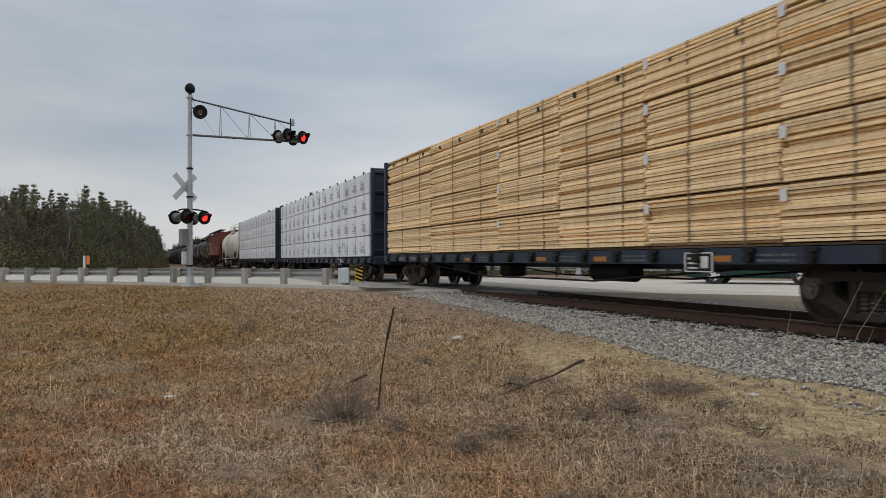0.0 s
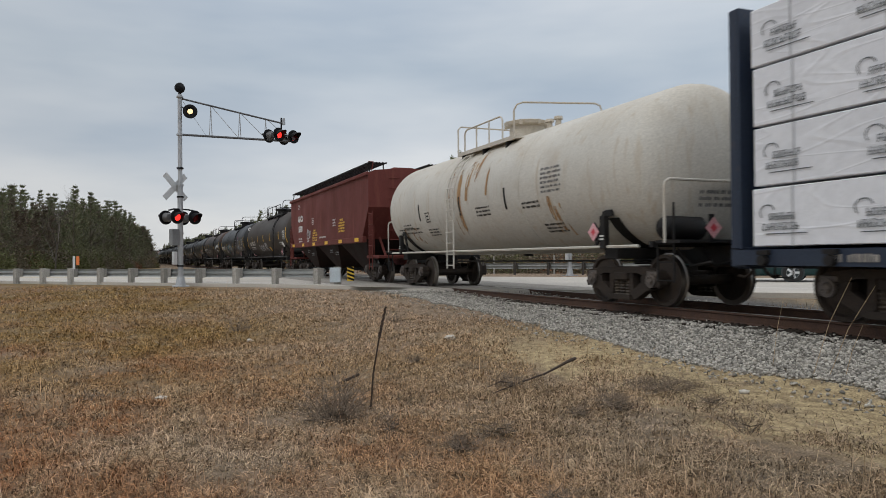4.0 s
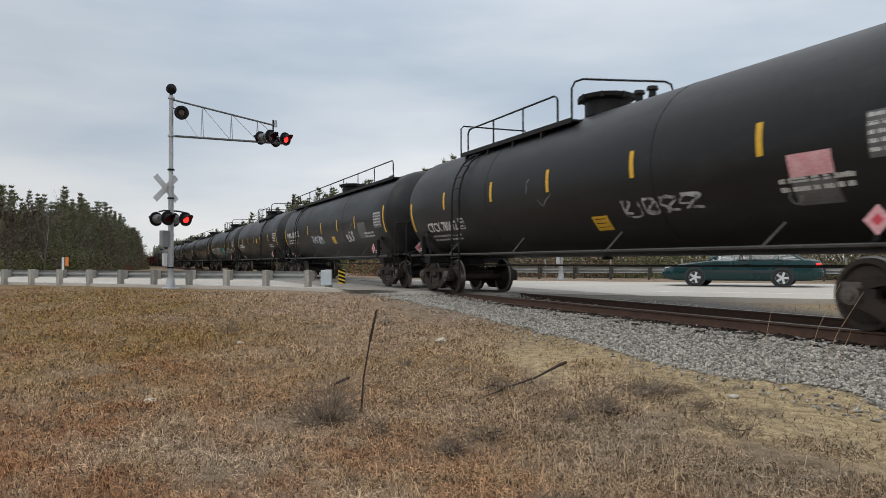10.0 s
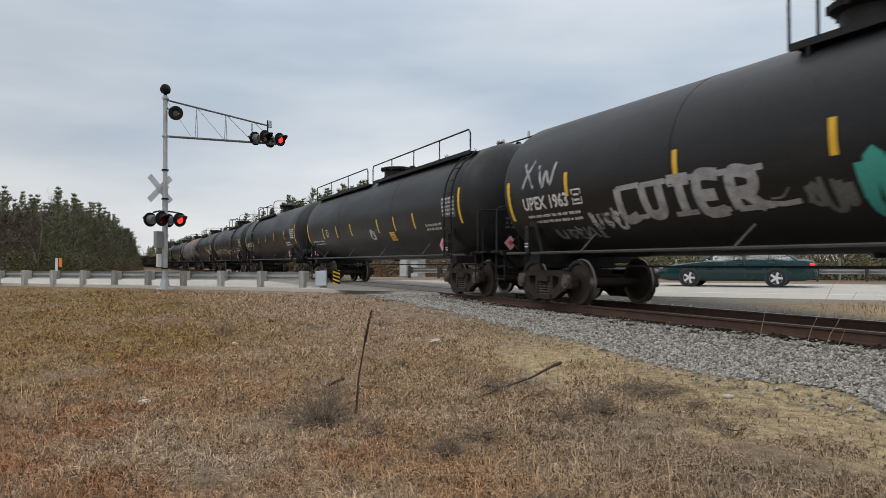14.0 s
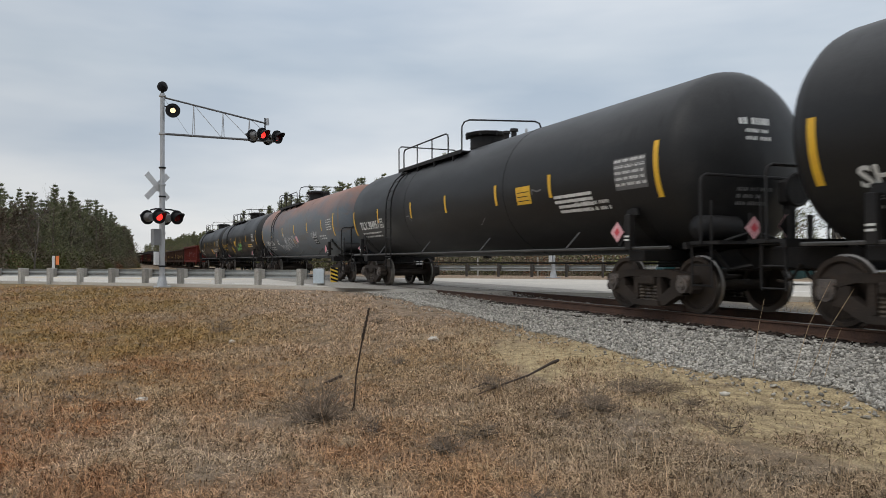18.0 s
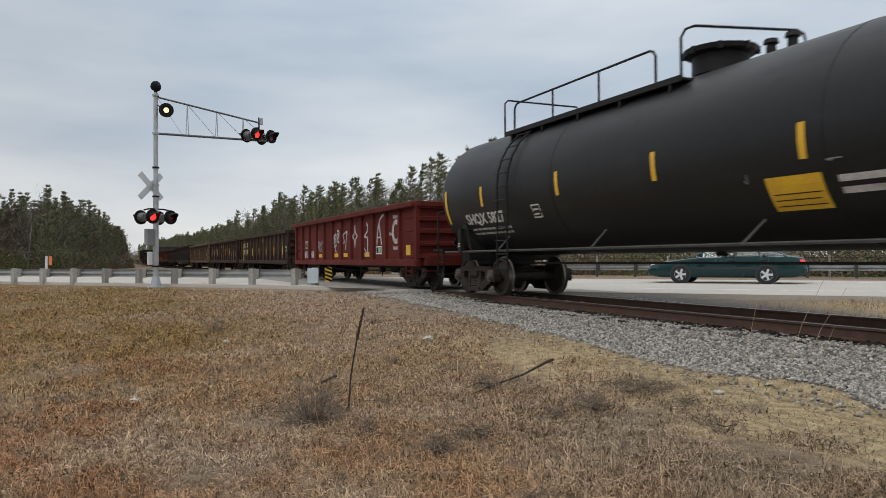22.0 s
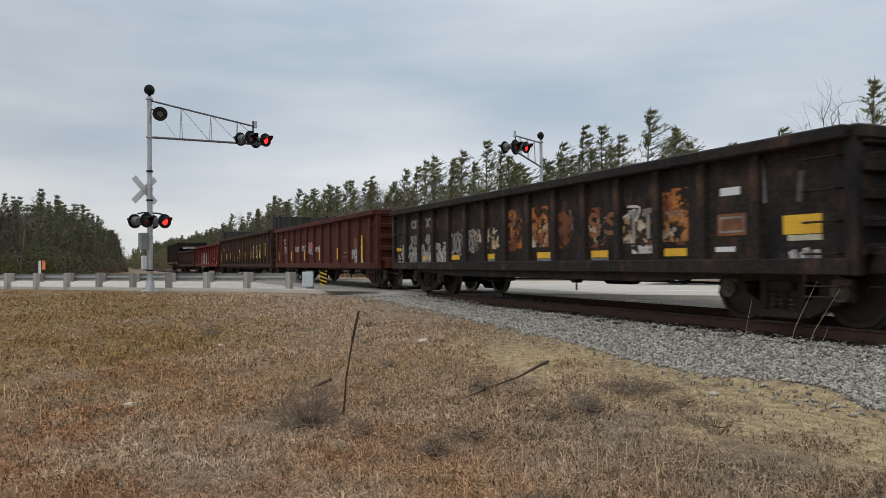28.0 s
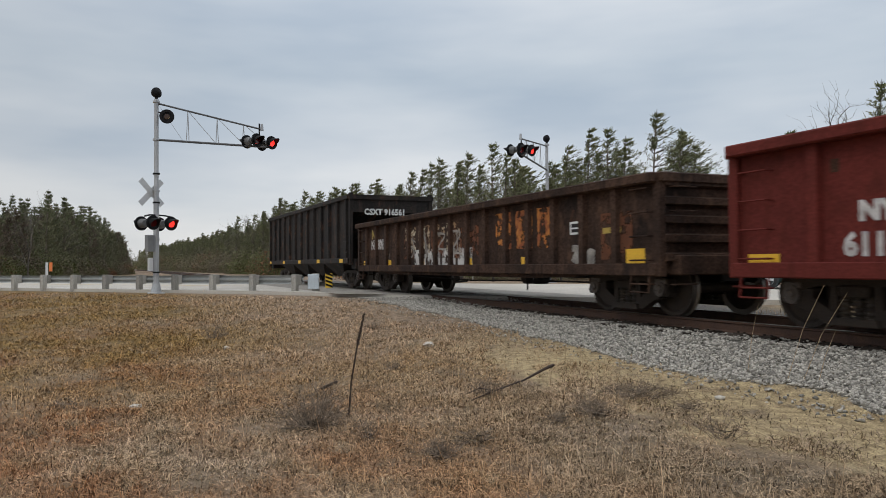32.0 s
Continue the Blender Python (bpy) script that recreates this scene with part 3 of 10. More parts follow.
def make_signal(name, base, face, arm_dir, label, flip=False, height=7.65, arm=4.2, arm_z=5.85):
    """A crossing signal: steel mast, crossbuck, flasher pairs, bell, and a trussed arm with two more pairs."""
    sig = thing(name, label, "crossing signal", Matrix.Translation(base), "crossing signals")
    h = height
    part("mast", Geo().cyl((0, 0, 0.25), (0, 0, 3.9), 0.105, 0.1, 18).cyl((0, 0, 3.9), (0, 0, h - 0.25), 0.085, 0.08, 18), M_ALU, sig, "dull silver steel mast", smooth=40)
    part("mast_base", Geo().prism([(-0.3, -0.3), (0.3, -0.3), (0.3, 0.3), (-0.3, 0.3)], "z", -0.1, 0.05).cyl((0, 0, 0.05), (0, 0, 0.4), 0.2, 0.13, 10), M_ALU, sig, "cast base with a shroud", smooth=35)
    for z in (3.9, 4.55, 3.45, 5.85, h - 0.35, 2.05, 0.8):
        part("mast_collar", Geo().cyl((0, 0, z - 0.03), (0, 0, z + 0.03), 0.13, None, 14), M_SIGBLACK if z in (4.55, 3.45, 0.8) else M_ALU, sig)
    ad = Vector(arm_dir).normalized()
    f = Vector(face).normalized()
    side = Vector((-f.y, f.x, 0))
    z0, z1 = arm_z, h - 0.4
    tip0, tip1 = ad * arm + Vector((0, 0, z0 - 0.05)), ad * (arm - 0.25) + Vector((0, 0, z0 + 0.65))
    part("arm_chord", Geo().tube([(0, 0, z0), tuple(tip0)], 0.045, 8), M_ARM, sig)
    part("arm_chord", Geo().tube([(0, 0, z1), tuple(tip1)], 0.035, 8), M_ARM, sig)
    for i, u in enumerate((0.27, 0.53, 0.77)):
        b, t = ad * (arm * u) + Vector((0, 0, z0 - 0.05 * u)), ad * (arm * u) + Vector((0, 0, z1 + (z0 + 0.65 - z1) * u))
        part("arm_strut", Geo().tube([b + side * 0.06, t], 0.016, 5).tube([b - side * 0.06, t], 0.016, 5), M_ALU, sig)
        u2 = u + 0.25
        b2 = ad * (arm * u2) + Vector((0, 0, z0 - 0.05 * u2))
        part("arm_brace", Geo().tube([t, b2], 0.012, 5), M_ALU, sig)
    part("arm_tie", Geo().tube([(0, 0, z1 + 0.05), ad * arm * 0.23 + Vector((0, 0, z0))], 0.008, 4), M_ALU, sig)
    part("bell", Geo().lathe([(-0.16, 0.02), (-0.13, 0.15), (-0.02, 0.2), (0.05, 0.2), (0.12, 0.12), (0.16, 0.0)], pose(0, 0, h + 0.0) @ f.to_track_quat("X", "Z").to_matrix().to_4x4(), 20).cyl((0, 0, h - 0.3), (0, 0, h), 0.06), M_SIGBLACK, sig, "round black warning bell", smooth=40)
    # crossbuck, with unreadable words drawn as bars
    for k, tilt in enumerate((45, -45)):
        rot = Matrix((side, f, Vector((0, 0, 1)))).transposed() @ Euler((0, radians(tilt), 0)).to_matrix()
        c = -f * (0.13 + 0.02 * k) - side * 0.12 + Vector((0, 0, 3.84))
        bl = part("crossbuck_blade", Geo().box((0, 0, 0), (1.3, 0.012, 0.23), bev=0.004), M_SIGWHITE, sig, "grey-white crossbuck blade", Matrix.Translation(c) @ rot.to_4x4())
        for sx in (-0.33, 0.33):
            part("lettering_bar", Geo().box((sx, -0.008, 0), (0.34, 0.004, 0.1)), M_SIGBLACK, bl)
    # flasher pairs on a cross arm
    part("lamp_bracket", Geo().tube([side * -0.62 + Vector((0, 0, 2.9)) + f * 0.2, side * -0.3 + Vector((0, 0, 2.97)) + f * 0.05, side * 0.3 + Vector((0, 0, 2.97)) + f * 0.05, side * 0.62 + Vector((0, 0, 2.9)) + f * 0.2], 0.03, 6), M_SIGBLACK, sig)
    a, b = ("red_b", "red_a") if flip else ("red_a", "red_b")
    for s, ph in ((-0.38, a), (0.38, b)):
        lamp_head(sig, side * s + f * 0.38 + Vector((0, 0, 2.66)), f, ph)
        lamp_head(sig, side * s - f * 0.38 + Vector((0, 0, 2.66)), -f, None)
        c = ad * (arm - 0.35) + Vector((0, 0, z0 + 0.13))
        lamp_head(sig, c + side * s + f * 0.3, f, ph)
        lamp_head(sig, c + side * s - f * 0.3, -f, None)
    c = ad * (arm - 0.35) + Vector((0, 0, z0 + 0.13))
    part("lamp_bracket", Geo().tube([c - side * 0.4, c + side * 0.4], 0.03, 6).tube([c - f * 0.3, c + f * 0.3], 0.03, 6).cyl(tuple(c), tuple(c + Vector((0, 0, 0.75))), 0.03), M_SIGBLACK, sig)
    part("junction_cap", Geo().cyl(tuple(tip1 + Vector((0, 0, -0.05))), tuple(tip1 + Vector((0, 0, 0.22))), 0.07, 0.05, 10), M_ALU, sig)
    part("junction_box", Geo().box(side * -0.27 + f * 0.0 + Vector((0, 0, 1.9)), (0.3, 0.22, 0.62), Matrix((side, f, Vector((0, 0, 1)))).transposed(), 0.015), M_BOX, sig, "grey steel junction box")
    part("cable_box", Geo().box(side * -0.25 + Vector((0, 0, 1.1)), (0.16, 0.12, 0.5), Matrix((side, f, Vector((0, 0, 1)))).transposed(), 0.01), M_SIGWHITE, sig, "pale cable cover")
    return sig


ROAD_RIGHT = Vector((0.888, 0.46, 0))
near_sig = make_signal("crossing_signal", (-29.7, 1.36, -0.13), (0.86, 0.51, 0), (0.02, 1, 0), "silver crossing signal mast with flashing red lamps and trussed arm")
lamp_head(near_sig, Vector((0.25, 0.36, 6.72)), (0.98, -0.15, 0), "amber", False)
part("lamp_bracket", Geo().tube([(0, 0, 6.95), (0.15, 0.3, 6.8)], 0.025, 6), M_SIGBLACK, near_sig)
far_sig = make_signal("crossing_signal", (-33.4, 21.1, -0.13), (0.93, 0.36, 0), (0.736, -0.677, 0), "silver far crossing signal beyond the track with flashing red lamps", height=7.75, arm=6.75, arm_z=6.05)


M_STRIPE = plain("hazard_yellow", (0.75, 0.5, 0.05), 0.5)
M_DARKPOST = paint("dark_weathered_post", (0.05, 0.043, 0.036), (0.08, 0.07, 0.06), 0.9, 0, 3, 30, 0.2)
M_BARRIER_END = paint("pale_blue_grey_sheet", (0.50, 0.56, 0.60), (0.42, 0.47, 0.5), 0.5, 0.2, 2, 30, 0.05, grit=0.1)


def guard_rail(p0, p1, n, label, zb, wood=True, top=0.72):
    """A W-beam rail on posts from p0 to p1."""
    p0, p1 = Vector((*p0, 0)), Vector((*p1, 0))
    d = (p1 - p0).normalized()
    q = Vector((-d.y, d.x, 0))
    if q.x * ROAD_N.x + q.y * ROAD_N.y < 0:
        q = -q
    gr = thing("guard_rail", label, "guard rail", group="guard rails")
    rot = Matrix((d, q, Vector((0, 0, 1)))).transposed()
    post = Geo().box((0, 0, 0.5 * (top - 0.05) - 0.15), (0.2, 0.2, top + 0.3), bev=0.012) if wood else Geo().box((0, 0, 0.2), (0.1, 0.15, top + 0.4))
    pm = post.mesh("post", M_WOODPOST if wood else M_DARKPOST)
    bm_ = Geo().box((0, 0, 0), (0.15, 0.2, 0.36), bev=0.01).mesh("offset_block", M_WOODPOST if wood else M_DARKPOST)
    for i in range(n + 1):
        c = p0.lerp(p1, i / n)
        part("post", pm, None, gr, m=Matrix.Translation(c + Vector((0, 0, zb + 0.02))) @ rot.to_4x4())
        part("offset_block", bm_, None, gr, m=Matrix.Translation(c + q * 0.2 + Vector((0, 0, zb + top - 0.2))) @ rot.to_4x4())
    prof = [(0.0, 0.155), (0.03, 0.13), (0.08, 0.1), (0.08, 0.06), (0.0, 0.02), (0.0, -0.02), (0.08, -0.06), (0.08, -0.1), (0.03, -0.13), (0.0, -0.155)]
    prof = prof + [(a - 0.004, b) for a, b in reversed(prof)]
    L = (p1 - p0).length
    k = max(1, n // 2)
    for i in range(k):
        g = Geo().prism([(a, b) for a, b in prof], "x", L * i / k - 0.12, L * (i + 1) / k + 0.12)
        part("rail_beam", g, M_GALV, gr, m=Matrix.Translation(p0 + q * (0.3 + 0.002 * (i % 2)) + Vector((0, 0, zb + top - 0.2))) @ rot.to_4x4())
    return gr, rot, q


g_near, rot_near, q_near = guard_rail((-25.7, 5.75), (-48.5, -14.0), 16, "grey guard rail on weathered wooden posts along the road", -0.14)
# end piece of the near rail with its striped marker
part("end_shoe", Geo().box((0.0, 0.10, 0.46), (0.46, 0.05, 0.52), bev=0.015), M_BARRIER_END, g_near, "pale sheet-metal end shoe", Matrix.Translation((-25.1, 6.2, -0.14)) @ rot_near.to_4x4())
part("post", Geo().box((0.0, 0.24, 0.3), (0.2, 0.2, 0.9), bev=0.012), M_WOODPOST, g_near, "", Matrix.Translation((-25.1, 6.2, -0.14)) @ rot_near.to_4x4())
mk = part("hazard_marker", Geo().box((0, 0, 0.5), (0.03, 0.25, 0.5), bev=0.004), M_STRIPE, g_near, "yellow and black striped marker plate", Matrix.Translation((-24.75, 6.72, -0.14)))
for k in range(4):
    z = 0.34 + k * 0.13
    part("stripe", Geo().add([(0.019, -0.125, z), (0.019, -0.125, z + 0.07), (0.019, 0.125, z - 0.02), (0.019, 0.125, z - 0.09)], [(0, 1, 2, 3)]), M_SIGBLACK, mk)
guard_rail((-42.5, 16.2), (-10.5, 42.0), 20, "pale guard rail on dark posts along the far verge", -0.14, False)


# ---------------------------------------------------------------- markings on curved and flat sides
def on_tank(r, zc):
    return lambda x, b, off=0.006: (x, -(r + off) * math.cos(b / r), zc + (r + off) * math.sin(b / r))


def on_flat(y, z0=0.0):
    return lambda x, b, off=0.006: (x, y - off, z0 + b)


def on_front(x, z0=0.0):
    return lambda a, b, off=0.006: (x + off, a, z0 + b)


def rect(g, sf, x0, x1, b0, b1, n=4, off=0.006, lean=0.0):
    vs, fs = [], []
    for i in range(n + 1):
        b = b0 + (b1 - b0) * i / n
        sh = lean * (b - b0)
        vs += [sf(x0 + sh, b, off), sf(x1 + sh, b, off)]
    for i in range(n):
        fs.append((2 * i, 2 * i + 1, 2 * i + 3, 2 * i + 2))
    return g.add(vs, fs)


def stroke(g, sf, pts, w, off=0.007, steps=5):
    """A painted line of width w through points of the surface."""
    P = [Vector(p) for p in pts]
    C = []
    for i in range(len(P) - 1):
        p0, p1, p2, p3 = P[max(i - 1, 0)], P[i], P[i + 1], P[min(i + 2, len(P) - 1)]
        for k in range(steps):
            t = k / steps
            C.append(0.5 * ((2 * p1) + (p2 - p0) * t + (2 * p0 - 5 * p1 + 4 * p2 - p3) * t * t + (3 * p1 - p0 - 3 * p2 + p3) * t ** 3))
    C.append(P[-1])
    vs, fs = [], []
    for i, c in enumerate(C):
        d = (C[min(i + 1, len(C) - 1)] - C[max(i - 1, 0)])
        d = d.normalized() if d.length > 1e-6 else Vector((1, 0))
        n = Vector((-d.y, d.x)) * w * 0.5
        vs += [sf(c.x + n.x, c.y + n.y, off), sf(c.x - n.x, c.y - n.y, off)]
    for i in range(len(C) - 1):
        fs.append((2 * i, 2 * i + 1, 2 * i + 3, 2 * i + 2))
    return g.add(vs, fs)


def sheet(name, geo, mat, parent, label=""):
    """Flat paint: linked with its normals as they are."""
    me = bpy.data.meshes.new(name)
    me.from_pydata([tuple(v) for v in geo.v], [], geo.f)
    me.materials.append(mat)
    ob = new(name, me)
    ob.parent = parent
    return tagged(ob, label) if label else ob


def words(text, sf, x, b, size, mat, parent, fat=0.012, squeeze=1.0, name="lettering", off=0.008, width=None):
    """Painted lettering laid on a surface, its left end at x and its foot at b."""
    cu = bpy.data.curves.new("text", "FONT")
    cu.body, cu.size, cu.offset, cu.resolution_u = text, size, fat, 2
    ob = bpy.data.objects.new("text", cu)
    me = bpy.data.meshes.new_from_object(ob)
    bpy.data.objects.remove(ob)
    if width:
        squeeze = width / max(0.01, max(v.co.x for v in me.vertices))
    for v in me.vertices:
        v.co = sf(x + v.co.x * squeeze, b + v.co.y, off)
    me.materials.clear()
    me.materials.append(mat)
    me.name = name
    o = new(name, me)
    o.parent = parent
    return o


def text_rows(sf, x0, x1, b1, rows, mat, parent, h=0.05, gap=0.04, seed=1, name="small_print"):
    """Rows of writing too small to read: letter-sized bars in words."""
    rnd, g = random.Random(seed), Geo()
    for i in range(rows):
        b = b1 - i * (h + gap)
        x = x0
        while x < x1 - h:
            for _ in range(rnd.randint(2, 6)):
                w = h * rnd.uniform(0.4, 0.68)
                if x + w > x1:
                    break
                rect(g, sf, x, x + w, b - h, b - h * rnd.choice((0.0, 0.0, 0.12)), 1)
                x += w + h * 0.2
            x += h * rnd.uniform(0.5, 0.9)
    return tagged(sheet(name, g, mat, parent), kind="stuff")


LETTERS = {
    "A": [[(0, 0), (0.45, 1), (0.9, 0)], [(0.2, 0.35), (0.7, 0.35)]], "E": [[(0.8, 1), (0, 1), (0, 0), (0.8, 0)], [(0, 0.5), (0.6, 0.5)]],
    "L": [[(0, 1), (0, 0), (0.7, 0.05)]], "U": [[(0, 1), (0.05, 0.2), (0.4, 0), (0.75, 0.2), (0.8, 1)]], "T": [[(0, 1), (0.9, 1)], [(0.45, 1), (0.45, 0)]],
    "R": [[(0, 0), (0, 1), (0.7, 0.9), (0.65, 0.5), (0, 0.45)], [(0.3, 0.45), (0.9, -0.05)]], "S": [[(0.8, 0.9), (0.3, 1), (0.1, 0.7), (0.7, 0.35), (0.6, 0.05), (0, 0.1)]],
    "C": [[(0.8, 0.9), (0.2, 0.95), (0, 0.5), (0.2, 0.05), (0.8, 0.1)]], "I": [[(0.2, 1), (0.2, 0)]], "P": [[(0, 0), (0, 1), (0.7, 0.9), (0.6, 0.5), (0, 0.45)]],
    "D": [[(0, 0), (0, 1), (0.6, 0.85), (0.7, 0.3), (0, 0)]], "M": [[(0, 0), (0.1, 1), (0.45, 0.4), (0.8, 1), (0.9, 0)]],
}


def spray(sf, x, b, w, h, mats, parent, seed, n=4, word=None, wide=0.16, fill=None, label="spray-painted tag"):
    """Graffiti: letter-like strokes, n of them or those of a word, in a box from (x, b)."""
    rnd = random.Random(seed)
    if fill:
        for k in range(n + 1):
            px = x + w * (k + 0.5) / (n + 1)
            g = stroke(Geo(), sf, [(px - w / n * 0.5, b + rnd.uniform(0, 0.3) * h), (px, b + h * rnd.uniform(0.3, 0.6)), (px + w / n * 0.5, b + h * rnd.uniform(0.7, 1))], h * 0.55, 0.0055)
            sheet("graffiti_fill", g, fill, parent, "blotchy sprayed background colour")
    k = len(word) if word else n
    cw = w / k
    for mi, mat in enumerate(mats):
        for i in range(k):
            off = 0.007 + 0.002 * mi
            if word:
                for st in LETTERS.get(word[i], LETTERS["S"]):
                    pts = [(x + (i + 0.08 + p[0] * 0.8) * cw + mi * 0.03, b + p[1] * h + rnd.uniform(-0.04, 0.04) * h - mi * 0.03) for p in st]
                    sheet("graffiti_stroke", stroke(Geo(), sf, pts, wide * (1 - 0.3 * mi), off), mat, parent, label)
            else:
                for _ in range(2):
                    # a letter-like hook or loop
                    kind, x0 = rnd.randrange(4), x + (i + rnd.uniform(0.0, 0.25)) * cw
                    a, c = rnd.uniform(0.5, 0.95) * cw, rnd.uniform(0.0, 0.25) * h
                    t = rnd.uniform(0.7, 1.0) * h
                    if kind == 0:
                        P = [(0, t), (0.05, c), (a, c), (a, t * 0.9)]
                    elif kind == 1:
                        P = [(a, t * 0.85), (a * 0.4, t), (0, t * 0.6), (a * 0.6, c + 0.25 * h), (a * 0.3, c)]
                    elif kind == 2:
                        P = [(0, c), (a * 0.5, t), (a, c), (a * 1.1, c - 0.1 * h)]
                    else:
                        P = [(0, t), (a, t * 0.9), (a * 0.3, c + 0.1 * h), (a, c)]
                    sheet("graffiti_stroke", stroke(Geo(), sf, [(x0 + p, b + q) for p, q in P], wide * rnd.uniform(0.5, 0.9), off), mat, parent, label)


def block_letter(sf, x, b, w, h, mats, parent, seed, slant=0.0):
    """One fat graffiti letter: two-tone filled body with an inner line and an outline."""
    rnd = random.Random(seed)
    jig = lambda v: v + rnd.uniform(-0.06, 0.06) * h
    low = [(x, jig(b)), (x + w, jig(b)), (x + w * rnd.uniform(0.9, 1.05), jig(b + 0.5 * h)), (x + w * rnd.uniform(-0.05, 0.1), jig(b + 0.45 * h))]
    high = [low[3], low[2], (x + w * rnd.uniform(0.95, 1.1), jig(b + h)), (x + w * rnd.uniform(-0.1, 0.1), jig(b + 0.95 * h))]
    for poly, m in ((low, mats[0]), (high, mats[1])):
        sheet("graffiti_fill", Geo().add([sf(p[0] + slant * (p[1] - b), p[1], 0.006) for p in poly], [(0, 1, 2, 3)]), m, parent, "filled graffiti letter")
    ring = low[:3] + high[2:] + low[:1]
    for p, q in zip(ring[:-1], ring[1:]):
        sheet("graffiti_stroke", stroke(Geo(), sf, [(p[0] + slant * (p[1] - b), p[1]), (q[0] + slant * (q[1] - b), q[1])], 0.06, 0.009, 1), mats[2], parent)
    sheet("graffiti_stroke", stroke(Geo(), sf, [(x + w * 0.5, b + h * 0.05), (x + w * rnd.uniform(0.3, 0.7), b + h * 0.45), (x + w * 0.5, b + h * rnd.uniform(0.6, 0.8))], 0.1, 0.009), mats[3], parent)


def flaked(name, tones, cover=0.5, scale=6.0, stretch=(1, 1, 1), rough=0.8, soft=0.03):
    """Old paint that has come off in flakes: patches of two tones, with bare gaps between."""
    ma = bpy.data.materials.new(name)
    ma.use_nodes = True
    nt = ma.node_tree
    N, L = nt.nodes.new, nt.links.new
    bs = nt.nodes["Principled BSDF"]
    tc, mp = N("ShaderNodeTexCoord"), N("ShaderNodeMapping")
    mp.inputs["Scale"].default_value = stretch
    L(tc.outputs["Object"], mp.inputs[0])

    def step(sc, at, soft, rg=0.62):
        n, r = N("ShaderNodeTexNoise"), N("ShaderNodeMapRange")
        n.inputs["Scale"].default_value, n.inputs["Detail"].default_value, n.inputs["Roughness"].default_value = sc, 5, rg
        r.inputs[1].default_value, r.inputs[2].default_value = at - soft, at + soft
        L(mp.outputs[0], n.inputs["Vector"])
        L(n.outputs["Fac"], r.inputs[0])
        return r.outputs[0]
    x = N("ShaderNodeMix")
    x.data_type = "RGBA"
    L(step(scale * 0.6, 0.5, 0.08), x.inputs[0])
    x.inputs[6].default_value, x.inputs[7].default_value = (*tones[0], 1), (*tones[1], 1)
    L(x.outputs[2], bs.inputs["Base Color"])
    L(step(scale, 0.5 + (0.5 - cover) * 0.35, soft), bs.inputs["Alpha"])
    bs.inputs["Roughness"].default_value = rough
    bs.inputs["Specular IOR Level"].default_value = 0.2
    return ma


M_FLAKE_ORANGE = flaked("flaked_orange_paint", ((0.50, 0.20, 0.05), (0.24, 0.08, 0.035)), 0.5, 5.0)
M_FLAKE_CREAM = flaked("flaked_cream_paint", ((0.50, 0.44, 0.33), (0.33, 0.20, 0.11)), 0.42, 6.0)
M_FLAKE_WHITE = flaked("flaked_white_paint", ((0.55, 0.54, 0.52), (0.38, 0.37, 0.36)), 0.62, 4.0)
M_FLAKE_YELLOW = flaked("flaked_yellow_paint", ((0.62, 0.50, 0.17), (0.55, 0.44, 0.24)), 0.62, 7.0)
M_FLAKE_RUST = flaked("rust_bloom", ((0.17, 0.065, 0.03), (0.11, 0.045, 0.025)), 0.5, 3.0)
M_RUST_RUN = flaked("pale_rust_run", ((0.46, 0.29, 0.14), (0.36, 0.22, 0.12)), 0.5, 3.0, (2.2, 1, 0.35))
M_SMEAR_T = flaked("worn_teal_spray", ((0.05, 0.24, 0.26), (0.10, 0.20, 0.24)), 0.55, 5.0, soft=0.14)
M_SMEAR_P = flaked("worn_pink_spray", ((0.36, 0.16, 0.22), (0.28, 0.18, 0.24)), 0.5, 5.0, soft=0.14)
M_SMEAR_B = flaked("worn_pale_blue_spray", ((0.34, 0.43, 0.52), (0.24, 0.34, 0.45)), 0.65, 5.0, soft=0.12)
M_SMEAR_O = flaked("worn_olive_spray", ((0.26, 0.27, 0.10), (0.20, 0.19, 0.08)), 0.7, 5.0, soft=0.12)
M_SMEAR_W = flaked("worn_white_spray", ((0.50, 0.50, 0.50), (0.36, 0.36, 0.37)), 0.72, 5.0, soft=0.12)
M_SMEAR_A = flaked("worn_amber_spray", ((0.46, 0.29, 0.08), (0.30, 0.20, 0.07)), 0.65, 5.0, soft=0.12)
M_SPRAY_W = paint("white_spray_paint", (0.60, 0.58, 0.57), (0.42, 0.40, 0.39), 0.75, 0, 5, 60, 0.02, grit=0.2, spec=0.2)
M_SPRAY_S = paint("silver_spray_paint", (0.42, 0.42, 0.43), (0.27, 0.27, 0.28), 0.6, 0.1, 5, 60, 0.02, grit=0.25, spec=0.2)
M_SPRAY_B = plain("pale_blue_spray_paint", (0.25, 0.45, 0.62), 0.7)
M_SPRAY_T = plain("teal_spray_paint", (0.05, 0.33, 0.28), 0.7)
M_SPRAY_P = plain("pink_spray_paint", (0.55, 0.20, 0.28), 0.7)
M_SPRAY_O = plain("orange_spray_paint", (0.62, 0.25, 0.06), 0.7)
M_SPRAY_Y = plain("yellow_spray_paint", (0.68, 0.47, 0.06), 0.7)
M_SPRAY_G = plain("green_spray_paint", (0.16, 0.42, 0.12), 0.7)
M_SPRAY_K = plain("black_spray_paint", (0.02, 0.02, 0.02), 0.7)
M_PLACARD = paint("faded_placard", (0.72, 0.42, 0.44), (0.66, 0.30, 0.33), 0.5, 0, 6, 40, 0.02)
M_PLACARD_RED = plain("placard_red", (0.60, 0.06, 0.08), 0.5)
